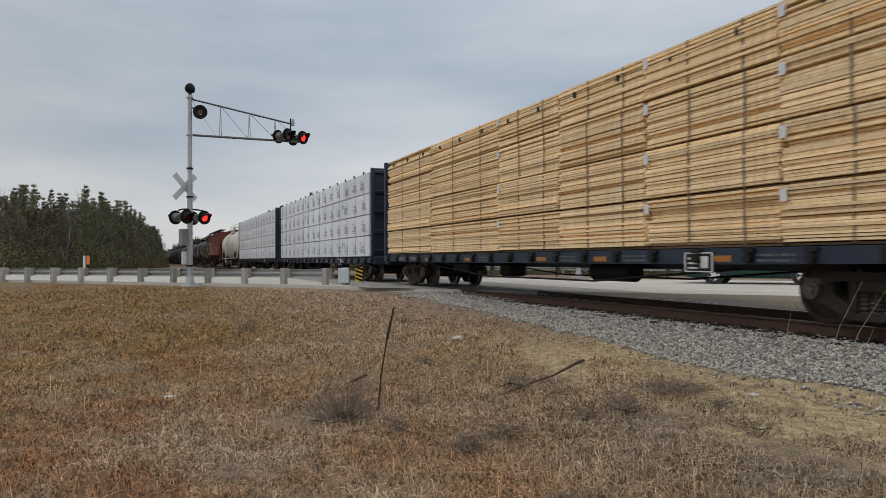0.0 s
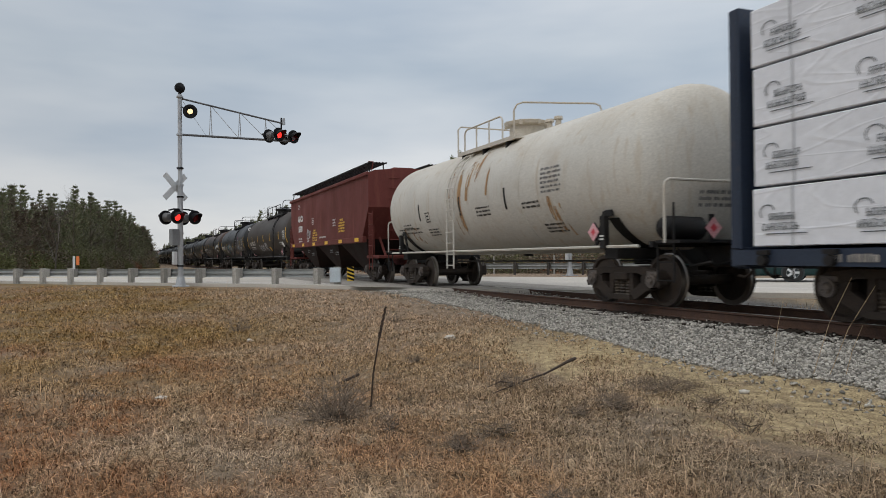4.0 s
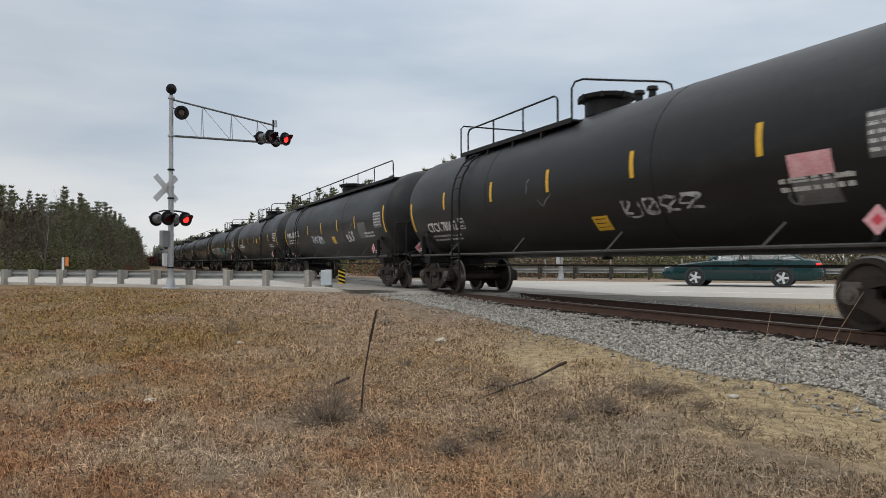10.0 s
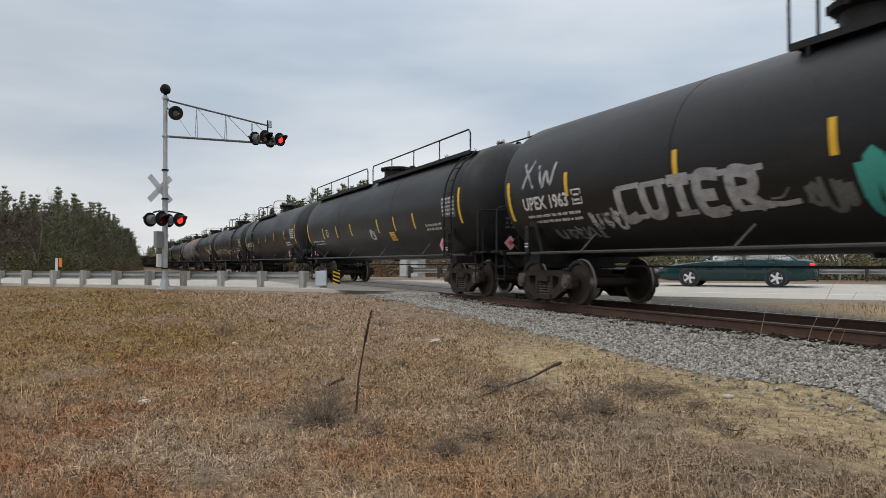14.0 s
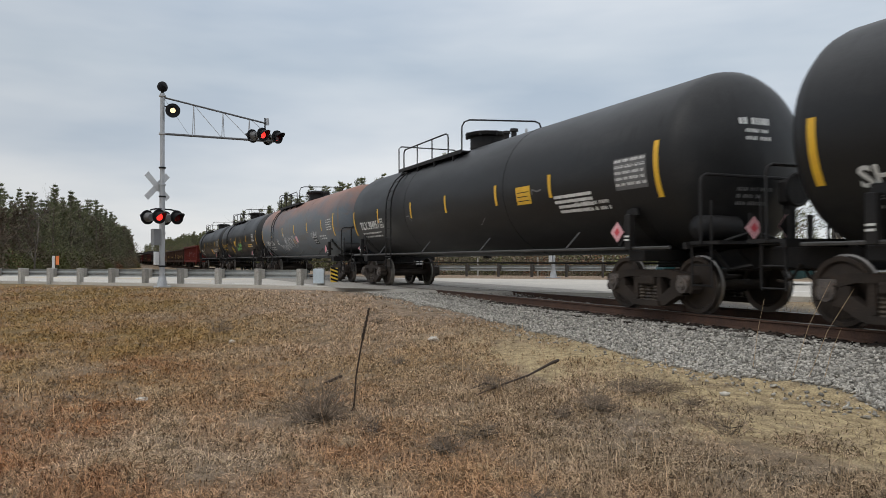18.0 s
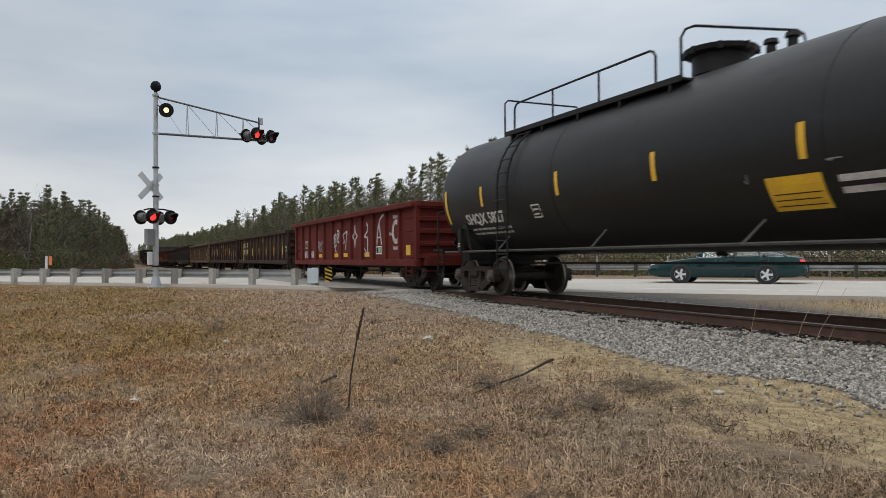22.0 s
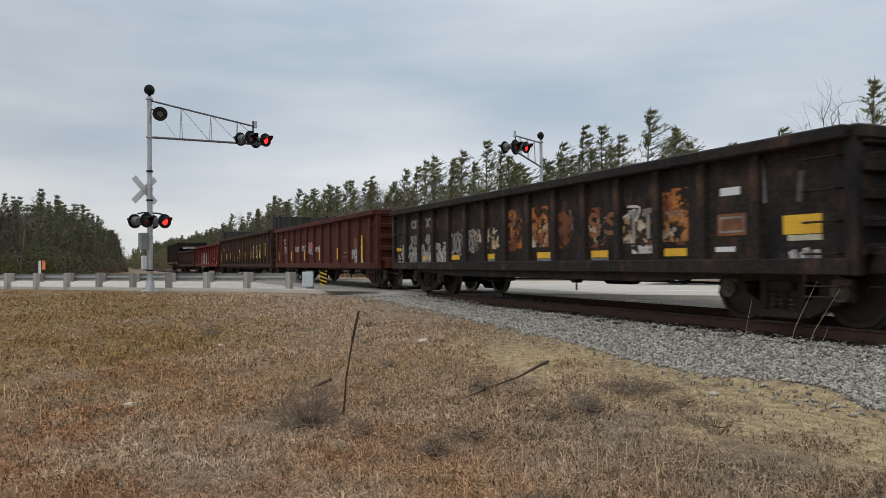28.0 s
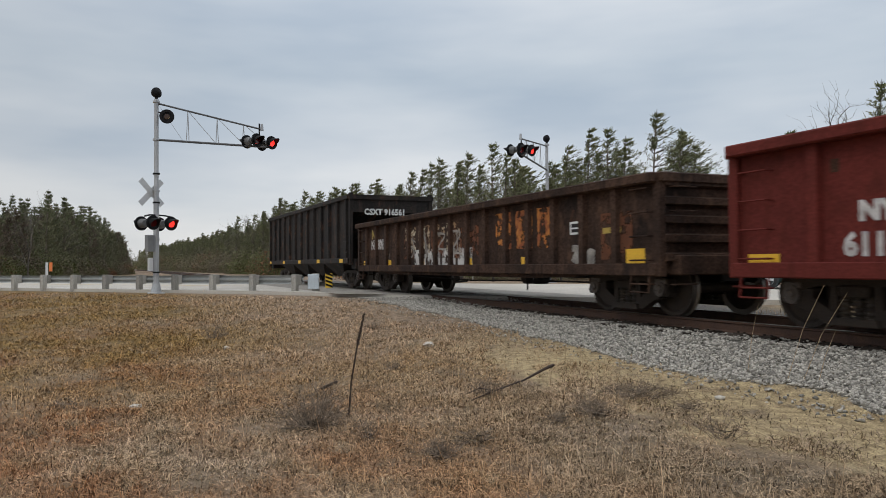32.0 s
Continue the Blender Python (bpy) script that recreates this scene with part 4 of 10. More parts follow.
M_SPRING = paint("coil_spring_steel", (0.06, 0.05, 0.045), (0.10, 0.08, 0.06), 0.6, 0.5, 5, 40, 0.05)
M_CAP = paint("bearing_cap", (0.10, 0.09, 0.085), (0.16, 0.13, 0.11), 0.6, 0.3, 6, 40, 0.1)


# ---------------------------------------------------------------- running gear
def make_gear():
    """The meshes of a three-piece truck, its origin on the rail tops under its middle."""
    d = {}
    ws = Geo()
    ax = Matrix(((0, 1, 0, 0), (1, 0, 0, 0), (0, 0, 1, 0), (0, 0, 0, 1)))
    ws.lathe([(-1.02, 0.0), (-1.02, 0.075), (-0.83, 0.08), (-0.82, 0.13), (-0.8, 0.14), (-0.79, 0.2), (-0.775, 0.36), (-0.82, 0.39), (-0.82, 0.452), (-0.725, 0.457), (-0.715, 0.483), (-0.69, 0.483), (-0.688, 0.39), (-0.73, 0.35), (-0.72, 0.19), (-0.69, 0.14), (-0.68, 0.09), (0, 0.085),
              (0.68, 0.09), (0.69, 0.14), (0.72, 0.19), (0.73, 0.35), (0.688, 0.39), (0.69, 0.483), (0.715, 0.483), (0.725, 0.457), (0.82, 0.452), (0.82, 0.39), (0.775, 0.36), (0.79, 0.2), (0.8, 0.14), (0.82, 0.13), (0.83, 0.08), (1.02, 0.075), (1.02, 0.0)], ax, 32)
    nseg = 32
    ws.m = [1 if (i // nseg) in (8, 9, 10, 22, 23, 24) and i < 34 * nseg else 0 for i in range(len(ws.f))]
    d["wheelset"] = ws.mesh("wheelset", [M_WHEEL, M_TREAD], 35)
    sf = Geo()
    y0, y1 = -0.09, 0.09
    sf.prism([(-1.1, 0.5), (-1.06, 0.62), (-0.55, 0.70), (0.55, 0.70), (1.06, 0.62), (1.1, 0.5), (0.72, 0.52), (0.5, 0.58), (-0.5, 0.58), (-0.72, 0.52)], "y", y0, y1)
    for s in (-1, 1):
        sf.prism([(s * 0.72, 0.53), (s * 0.86, 0.30), (s * 0.72, 0.27), (s * 0.42, 0.11), (s * 0.25, 0.11), (s * 0.27, 0.24), (s * 0.58, 0.42), (s * 0.58, 0.54)], "y", y0 * 0.9, y1 * 0.9)
        sf.prism([(s * 0.24, 0.2), (s * 0.36, 0.24), (s * 0.34, 0.6), (s * 0.24, 0.6)], "y", y0 * 0.8, y1 * 0.8)
        sf.prism([(s * 0.75, 0.50), (s * 1.05, 0.52), (s * 1.1, 0.40), (s * 1.06, 0.33), (s * 0.98, 0.36), (s * 0.8, 0.36), (s * 0.74, 0.38)], "y", y0, y1)
    sf.prism([(-0.34, 0.1), (0.34, 0.1), (0.32, 0.19), (-0.32, 0.19)], "y", -0.14, 0.14)
    d["side_frame"] = sf.mesh("side_frame", M_STEEL_DARK, 30)
    sp = Geo()
    for x in (-0.17, 0.0, 0.17):
        sp.lathe([(0.0, 0.075)] + [(0.02 + 0.028 * k, 0.082 if k % 2 else 0.06) for k in range(9)] + [(0.26, 0.07)], pose(x, 0, 0.19, 0, -90, 0), 10)
    d["spring_nest"] = sp.mesh("spring_nest", M_SPRING, 60)
    bo = Geo().box((0, 0, 0.52), (0.4, 2.25, 0.16), bev=0.03).box((0, 0, 0.62), (0.34, 1.2, 0.18), bev=0.03).box((0, 0, 0.74), (0.36, 0.36, 0.14), bev=0.02)
    for sx in (-0.45, 0.45):
        bo.box((sx, 0, 0.36), (0.09, 1.7, 0.09)).box((sx * 1.0, 0.75, 0.36), (0.09, 0.1, 0.3)).box((sx, -0.75, 0.36), (0.09, 0.1, 0.3))
    d["bolster"] = bo.mesh("bolster", M_STEEL_DARK)
    bc = Geo().cyl((0, -0.13, 0), (0, 0.13, 0), 0.125, None, 16).cyl((0, -0.16, 0), (0, 0.16, 0), 0.075, None, 12).box((0, 0, 0.12), (0.26, 0.2, 0.08), bev=0.01)
    for k in range(3):
        t = radians(90 + 120 * k)
        bc.cyl((0.05 * math.cos(t), -0.18, 0.05 * math.sin(t)), (0.05 * math.cos(t), 0.18, 0.05 * math.sin(t)), 0.014, None, 6)
    d["bearing_box"] = bc.mesh("bearing_box", M_CAP, 40)
    cp = Geo().box((0.0, 0, 0), (0.95, 0.2, 0.18), bev=0.02).prism([(0.3, -0.17), (0.5, -0.17), (0.62, -0.06), (0.62, 0.1), (0.5, 0.16), (0.36, 0.16), (0.3, 0.08)], "z", -0.15, 0.15).box((-0.3, 0, 0), (0.3, 0.4, 0.34), bev=0.02)
    cp.tube([(0.3, 0.3, -0.05), (0.45, 0.3, -0.25), (0.62, 0.25, -0.32), (0.8, 0.2, -0.3)], 0.025, 6)
    d["coupler"] = cp.mesh("coupler", M_STEEL_DARK)
    return d


GEAR = make_gear()
WHEELSETS = []        # (wheelset, its car's number, where it sits along the car)


def add_gear(car, number, tx, cx, z_coupler=0.85):
    for s in (-1, 1):
        tr = part("truck", GEAR["bolster"], None, car, "dark cast-steel truck", pose(s * tx, 0, 0))
        for sd in (-1, 1):
            part("side_frame", GEAR["side_frame"], None, tr, m=pose(0, sd * 1.0, 0, 0, 0, 0))
            part("spring_nest", GEAR["spring_nest"], None, tr, m=pose(0, sd * 1.0, 0))
            for sx in (-0.89, 0.89):
                part("bearing_box", GEAR["bearing_box"], None, tr, m=pose(sx, sd * 1.0, 0.457))
        for sx in (-0.89, 0.89):
            w = part("wheelset", GEAR["wheelset"], None, tr, m=pose(sx, 0, 0.457))
            WHEELSETS.append((w, number, s * tx + sx))
        part("coupler", GEAR["coupler"], None, car, "rusty knuckle coupler with an air hose", pose(s * (cx - 0.5), 0, z_coupler, 0, 0, 0 if s > 0 else 180))


# ---------------------------------------------------------------- tank cars
TANK_R, TANK_Z = 1.5, 2.47
M_SILL = paint("dusty_dark_steel", (0.045, 0.044, 0.043), (0.075, 0.072, 0.07), 0.6, 0.1, 3, 40, 0.1)
M_TANK = {
    # black: the paler top (high) is sky light on the shell, put into the colour
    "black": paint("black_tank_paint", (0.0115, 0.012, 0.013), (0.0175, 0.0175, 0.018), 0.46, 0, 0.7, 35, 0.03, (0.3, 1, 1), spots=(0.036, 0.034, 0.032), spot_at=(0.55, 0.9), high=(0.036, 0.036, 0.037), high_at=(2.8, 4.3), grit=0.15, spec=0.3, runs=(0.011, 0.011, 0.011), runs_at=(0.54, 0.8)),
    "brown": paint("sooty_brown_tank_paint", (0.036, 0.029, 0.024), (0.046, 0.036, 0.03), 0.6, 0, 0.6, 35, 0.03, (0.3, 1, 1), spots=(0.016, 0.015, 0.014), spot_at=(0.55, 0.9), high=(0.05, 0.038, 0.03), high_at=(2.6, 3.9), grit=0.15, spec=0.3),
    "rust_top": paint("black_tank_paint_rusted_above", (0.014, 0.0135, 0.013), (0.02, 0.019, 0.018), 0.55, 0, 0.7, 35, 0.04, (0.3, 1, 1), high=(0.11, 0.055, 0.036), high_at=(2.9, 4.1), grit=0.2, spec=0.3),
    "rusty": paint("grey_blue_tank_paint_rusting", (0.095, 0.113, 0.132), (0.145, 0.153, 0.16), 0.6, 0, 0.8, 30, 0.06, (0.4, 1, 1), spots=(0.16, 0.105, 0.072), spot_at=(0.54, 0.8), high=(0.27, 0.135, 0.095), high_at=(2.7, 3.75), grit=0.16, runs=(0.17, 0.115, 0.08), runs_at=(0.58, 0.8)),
    "cream": paint("cream_white_tank_paint", (0.60, 0.575, 0.515), (0.52, 0.50, 0.45), 0.6, 0, 0.7, 30, 0.05, (0.5, 1, 0.5), spots=(0.45, 0.40, 0.33), spot_at=(0.55, 0.85), grit=0.14, runs=(0.43, 0.35, 0.25), runs_at=(0.55, 0.78), high=(0.50, 0.44, 0.35), high_at=(3.1, 4.6)),
}


def shell(half):
    g = Geo()
    prof = []
    for k in range(0, 9):
        t = math.pi / 2 * k / 8
        prof.append((-half + 0.3 - 0.65 * math.cos(t), TANK_R * math.sin(t) if k else 0.0))
    prof += [(x, TANK_R) for x in np.linspace(-half + 1.5, half - 1.5, 7)]
    for k in range(8, -1, -1):
        t = math.pi / 2 * k / 8
        prof.append((half - 0.3 + 0.65 * math.cos(t), TANK_R * math.sin(t) if k else 0.0))
    g.lathe(prof, pose(0, 0, TANK_Z), 56)
    return g


def on_head(half, z0=0.0):
    """The domed leading head of a tank."""
    def at(a, b, off=0.006):
        out = (a * a + (z0 + b - TANK_Z) ** 2) / TANK_R ** 2
        return (half - 0.3 + 0.65 * math.sqrt(max(0.0, 1 - out)) + off, a, z0 + b)
    return at


def rail_loop(x0, x1, y, z, h, r=0.022, posts=2):
    """A bent safety rail along x with posts."""
    pts = [(x0, y, z), (x0, y, z + h - 0.12), (x0 + 0.05, y, z + h - 0.04), (x0 + 0.14, y, z + h), (x1 - 0.14, y, z + h), (x1 - 0.05, y, z + h - 0.04), (x1, y, z + h - 0.12), (x1, y, z)]
    g = Geo().tube(pts, r, 6)
    for k in range(1, posts + 1):
        x = x0 + (x1 - x0) * k / (posts + 1)
        g.tube([(x, y, z), (x, y, z + h)], r * 0.9, 6)
    return g


def ladder(car, mat, x, z0, z1, w=0.4):
    """A ladder up the shell's side: two stiles, and each rung a piece of its own."""
    n = max(2, int((z1 - z0) / 0.31))

    def yy(z):
        dz = min(abs(z - TANK_Z), TANK_R) if z > TANK_Z else 0.0
        return -math.sqrt(max(0.0, TANK_R ** 2 - dz ** 2)) - 0.1
    g = Geo()
    for sx in (-w / 2, w / 2):
        g.tube([(x + sx, yy(z0 + (z1 - z0) * k / 10), z0 + (z1 - z0) * k / 10) for k in range(11)], 0.023, 5)
    la = part("ladder", g, mat, car, smooth=40)
    rung = Geo().tube([(-w / 2 - 0.04, 0, 0), (w / 2 + 0.04, 0, 0)], 0.015, 5).mesh("rung", mat)
    for k in range(n + 1):
        z = z0 + (z1 - z0) * (k + 0.3) / (n + 0.6)
        part("rung", rung, None, la, m=pose(x, yy(z) - 0.012, z))
    if z0 < 0.55:
        for sx in (-1, 1):
            part("ladder_brace", Geo().tube([(x + sx * w / 2, -1.6, z0 + 0.02), (x + sx * (w / 2 + 0.3), -1.45, 1.06)], 0.02, 5), mat, la)


def arc(z):
    """Way along the tank's side from its middle height to the height z."""
    return TANK_R * math.asin(max(-1, min(1, (z - TANK_Z) / TANK_R)))


def tank_car(number, L, colour, label, seed, mark="", mark_mat=None, ladder_at=12.0, dome_at=7.8, rails=((7.0, 11.7), (12.4, 15.6)), strips=(2.8, 5.4, 7.9, 10.5, 13.4),
             strip_z=2.32, mark_at=(0.7, 2.07), mark_w=2.55, long=False, notice_at=None, panel_at=None, extra=0, grow=(0.0, 0.3)):
    """A tank car; places along it are metres from its trailing end."""
    car = thing("tank_car", label, "railway car", group="cars of the train")
    # the shell reaches past its nominal ends by grow; h0 is where the nominal trailing end lies
    half = L / 2 - 1.2 + (grow[0] + grow[1]) / 2
    h0 = L / 2 - 1.2 + (grow[1] - grow[0]) / 2
    sf = on_tank(TANK_R, TANK_Z)
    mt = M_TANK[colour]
    cream = colour == "cream"
    mk = M_BLACK if cream else (mark_mat or M_WHITE)
    fr = M_BLACK
    pale = mt if cream else M_BLACK
    ladder_x, dome_x = ladder_at - h0, dome_at - h0
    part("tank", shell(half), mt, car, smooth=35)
    for x in (-half * 0.36, half * 0.36):
        part("weld_band", Geo().lathe([(x - 0.03, TANK_R - 0.02), (x - 0.03, TANK_R + 0.006), (x + 0.03, TANK_R + 0.006), (x + 0.03, TANK_R - 0.02)], pose(0, 0, TANK_Z), 48), mt, car, smooth=30)
    tx = half - 1.17          # where the trucks stand
    # stub sills, bolsters and end platforms
    for s in (-1, 1):
        g = Geo().box((s * (half - 0.3), 0, 0.9), (3.2, 0.5, 0.34), bev=0.02).box((s * tx, 0, 0.94), (0.4, 2.6, 0.2), bev=0.02)
        part("stub_sill", g, fr, car)
        # curved saddle under the shell
        arcp = [(TANK_R * 1.005 * math.sin(a), TANK_Z - TANK_R * 1.005 * math.cos(a)) for a in np.linspace(-0.95, 0.95, 13)]
        part("saddle", Geo().prism([(-0.3, 0.95)] + arcp + [(0.3, 0.95)], "x", s * tx - 0.16, s * tx + 0.16), fr, car)
        pf = Geo().box((s * (half + 0.45), 0, 1.12), (0.6, 2.7, 0.05)).box((s * (half + 0.1), 0, 1.08), (0.08, 2.8, 0.1))
        part("end_platform", pf, fr, car)
        x = s * (half + 0.35)
        for sd in (-1, 1):
            er = Geo().tube([(x + s * 0.2, sd * 1.3, 0.45), (x + s * 0.2, sd * 1.3, 1.75)], 0.02, 5).tube([(x - s * 0.2, sd * 1.3, 0.45), (x - s * 0.2, sd * 1.3, 1.1)], 0.02, 5)
            for z in (0.48, 0.78, 1.08):
                er.tube([(x + s * 0.2, sd * 1.3, z), (x - s * 0.2, sd * 1.3, z)], 0.015, 5)
            part("step_ladder", er, fr, car)
            # upright over the truck with a hooded head, and the gusset behind it
            po = Geo().box((s * tx, sd * 1.43, 1.33), (0.15, 0.12, 0.6), None, 0.012)
            po.prism([(s * tx - 0.12, 1.62), (s * tx + 0.12, 1.62), (s * tx + 0.09, 1.74), (s * tx - 0.09, 1.74)], "y", sd * 1.25 - 0.06, sd * 1.43 + 0.08)
            part("bolster_post", po, M_BLACK, car)
            part("post_gusset", Geo().prism([(s * (tx - 0.07), 1.72), (s * (tx - 0.16), 1.72), (s * (tx - 0.42), 1.1), (s * (tx - 0.34), 1.1), (s * (tx - 0.07), 1.56)], "y", sd * 1.34 - 0.015, sd * 1.34 + 0.015), fr, car)
            for k in range(2):
                part("post_label", Geo().box((s * tx, sd * 1.494, 1.2 + 0.06 * k), (0.12, 0.006, 0.03)), M_WHITE, car)
        hx = s * (half + 0.4)
        part("end_railing", Geo().tube([(hx, -1.36, 1.1), (hx, -1.36, 2.03), (hx, -1.33, 2.11), (hx, -1.25, 2.15), (hx, 1.25, 2.15), (hx, 1.33, 2.11), (hx, 1.36, 2.03), (hx, 1.36, 1.1)], 0.024, 6), pale, car, smooth=40)
        for y in (-0.62, 0.62):
            part("end_upright", Geo().box((s * (half + 0.66), y, 1.34), (0.06, 0.07, 0.45)), fr, car)
        # placard on the end
        ex, ey, ez, q = s * (half + 0.7), -0.62, 1.34, 0.18
        part("placard_holder", Geo().box((ex, ey, ez), (0.012, 0.25, 0.25), Matrix.Rotation(radians(45), 3, "X")), M_BLACK, car)
        for nm, k, off, mm in (("placard", 1.0, 0.012, M_PLACARD), ("placard_symbol", 0.42, 0.016, M_PLACARD_RED)):
            sheet(nm, Geo().add([(ex + s * off, ey, ez - q * k), (ex + s * off, ey + s * q * k, ez), (ex + s * off, ey, ez + q * k), (ex + s * off, ey - s * q * k, ez)], [(0, 1, 2, 3)]), mm, car)
    # hand brake on the leading platform
    if seed % 2:
        bx = half + 0.5
        part("brake_stand", Geo().box((bx, 0.35, 1.5), (0.14, 0.16, 0.8), bev=0.02).box((bx, 0.35, 1.92), (0.2, 0.34, 0.4), bev=0.05).tube([(bx, 0.2, 1.15), (bx - 0.1, -0.3, 1.3), (bx - 0.1, -0.9, 1.15)], 0.025, 5), fr, car)
        part("brake_wheel", Geo().lathe([(0, 0.24), (0.02, 0.27), (0.05, 0.27), (0.06, 0.24), (0.03, 0.22)], pose(bx + 0.13, 0.35, 1.95), 20).box((bx + 0.15, 0.35, 1.95), (0.03, 0.05, 0.48)).box((bx + 0.15, 0.35, 1.95), (0.03, 0.48, 0.05)), fr, car)
    hose = Geo()
    for k in range(3):
        hose.tube([(half + 0.3, -1.0 + 0.5 * k, 1.0), (half + 0.5, -0.9 + 0.5 * k, 0.72), (half + 0.75, -0.7 + 0.4 * k, 0.78)], 0.03, 5)
    part("brake_pipework", hose, fr, car)
    text_rows(on_head(half, 1.75), -0.5, 0.2, 0.25, 3, M_CHALK, car, 0.06, 0.05, seed + 17)
    part("brake_reservoir", Geo().lathe([(-0.45, 0.0), (-0.42, 0.15), (-0.36, 0.2), (0.36, 0.2), (0.42, 0.15), (0.45, 0.0)], pose(half + 0.1, -0.75, 1.36, 0, 0, 90) if not long else pose(half - 2.6, -0.5, 0.62), 16), fr, car, "brake air reservoir", smooth=40)
    # running rail along the foot of the tank
    for sd in (-1, 1):
        rr = part("running_rail", Geo().tube([(-half + 0.2, sd * 1.42, 1.06), (half - 0.2, sd * 1.42, 1.06)], 0.028, 6), M_SILL if not cream else mt, car)
        for k in range(0 if cream else 4):
            x = -half + 3.1 + (2 * half - 6.2) * k / 3
            part("rail_brace", Geo().box((0, 0, 0), (0.035, 0.015, 0.46), Euler((sd * 0.42, 0.62, 0)).to_matrix()), M_SILL, rr, "", pose(x + 0.11, sd * 1.36, 1.22))
    part("pipe", Geo().tube([(-half + 1.2, -0.4, 0.78), (half - 1.2, -0.4, 0.80)], 0.02, 6), fr, car)
    part("outlet_valve", Geo().cyl((dome_x, 0, 0.92), (dome_x, 0, 1.05), 0.07, 0.14, 14).cyl((dome_x, -0.12, 0.94), (dome_x, 0.12, 0.94), 0.03), fr, car, smooth=40)
    # manway housing and walkway on top
    top = TANK_Z + TANK_R
    dm = Geo().lathe([(-0.05, 0.0), (-0.05, 0.46), (0.26, 0.46), (0.3, 0.58), (0.38, 0.6), (0.41, 0.5), (0.45, 0.25), (0.46, 0.0)], pose(dome_x, 0, top, 0, -90, 0), 24)
    for k in range(8):
        t = k * math.pi / 4
        dm.box((dome_x + 0.58 * math.cos(t), 0.58 * math.sin(t), top + 0.33), (0.06, 0.06, 0.12))
    part("manway_housing", dm, M_BLACK if not cream else mt, car, smooth=35)
    for k in range(2):
        part("vent_valve", Geo().cyl((dome_x + 0.95 + 0.4 * k, 0.1, top - 0.05), (dome_x + 0.95 + 0.4 * k, 0.1, top + 0.25), 0.09, 0.07, 10).cyl((dome_x + 0.95 + 0.4 * k, 0.1, top + 0.25), (dome_x + 0.95 + 0.4 * k, 0.1, top + 0.32), 0.12, 0.1, 10), M_BLACK if not cream else mt, car, smooth=40)
    if long:
        # a railed walkway all along the top
        for a, b in rails:
            x0, x1 = a - h0, b - h0
            n = max(3, int((x1 - x0) / 2.0))
            for sd in (-1, 1):
                part("walkway", Geo().box(((x0 + x1) / 2, sd * 0.82, top - 0.22), (x1 - x0, 0.42, 0.04)).box(((x0 + x1) / 2, sd * 1.03, top - 0.22), (x1 - x0, 0.04, 0.1)), pale, car)
                g = Geo().tube([(x0, sd * 1.03, top - 0.2), (x0, sd * 1.03, top + 0.27), (x0 + 0.1, sd * 1.03, top + 0.37), (x1 - 0.1, sd * 1.03, top + 0.37), (x1, sd * 1.03, top + 0.27), (x1, sd * 1.03, top - 0.2)], 0.022, 6)
                for k in range(1, n):
                    x = x0 + (x1 - x0) * k / n
                    g.tube([(x, sd * 1.03, top - 0.2), (x, sd * 1.03, top + 0.37)], 0.017, 5)
                part("safety_rail", g, pale, car, smooth=40)
    else:
        # a short platform: end bar, side rail and a hoop across the tank beyond the manway
        x0, x1, xg = rails[0][0] - h0, rails[0][1] - h0, rails[-1][0] - h0
        part("walkway", Geo().box(((x0 + xg) / 2, -0.82, top - 0.22), (xg - x0, 0.42, 0.04)).box(((x0 + xg) / 2, -1.03, top - 0.22), (xg - x0, 0.04, 0.1)), pale, car)
        k = x0 + 0.3
        while k < xg:
            part("walkway_bracket", Geo().box((k, -0.84, top - 0.33), (0.05, 0.4, 0.22)), fr, car)
            k += 1.3
        part("end_bar", Geo().tube([(x0, -1.03, top - 0.25), (x0, -1.03, top + 0.5), (x0, -0.95, top + 0.58), (x0, 0.95, top + 0.58), (x0, 1.03, top + 0.5), (x0, 1.03, top - 0.25)], 0.022, 6), pale, car, smooth=40)
        part("safety_rail", rail_loop(x0 + 0.45, x1, -1.03, top - 0.2, 0.6, 0.023, posts=2), pale, car, smooth=40)
        part("hoop", Geo().tube([(xg, -1.03, top - 0.25), (xg, -1.03, top + 0.42), (xg + 0.05, -0.98, top + 0.55), (xg + 0.12, -0.85, top + 0.6), (xg + 0.6, 0.85, top + 0.6), (xg + 0.62, 0.98, top + 0.55), (xg + 0.62, 1.03, top + 0.42), (xg + 0.62, 1.03, top - 0.25)], 0.023, 6), pale, car, smooth=40)
    low = colour == "rusty"
    ladder(car, pale, ladder_x, 0.42 if low else (1.0 if ladder_at > 10 else 0.6), top - 0.25, 0.56 if low else 0.45)
    # markings
    if not cream:
        b = arc(strip_z)
        for m in strips:
            sheet("reflector", rect(Geo(), sf, m - h0 - 0.055, m - h0 + 0.055, b - 0.22, b + 0.24), M_YELLOW, car, "yellow reflective strip")
        for s in (-1, 1):
            sheet("reflector", rect(Geo(), sf, s * (half - 0.42) - 0.06, s * (half - 0.42) + 0.06, -0.72 if s < 0 else -0.62, 0.14 if s < 0 else 0.3, 8), M_YELLOW, car, "tall yellow reflective strip")
    mx, mb = mark_at[0] - h0, arc(mark_at[1]) - 0.14
    if mark:
        words(mark, sf, mx, mb, 0.37, mk, car, 0.01, width=mark_w)
    text_rows(sf, mx + 0.08, mx + 2.0, mb - 0.12, 2, mk, car, 0.06, 0.07, seed)
    g = Geo()
    bx = mx + (3.1 if mark.startswith("SHQX") else mark_w + 0.14)
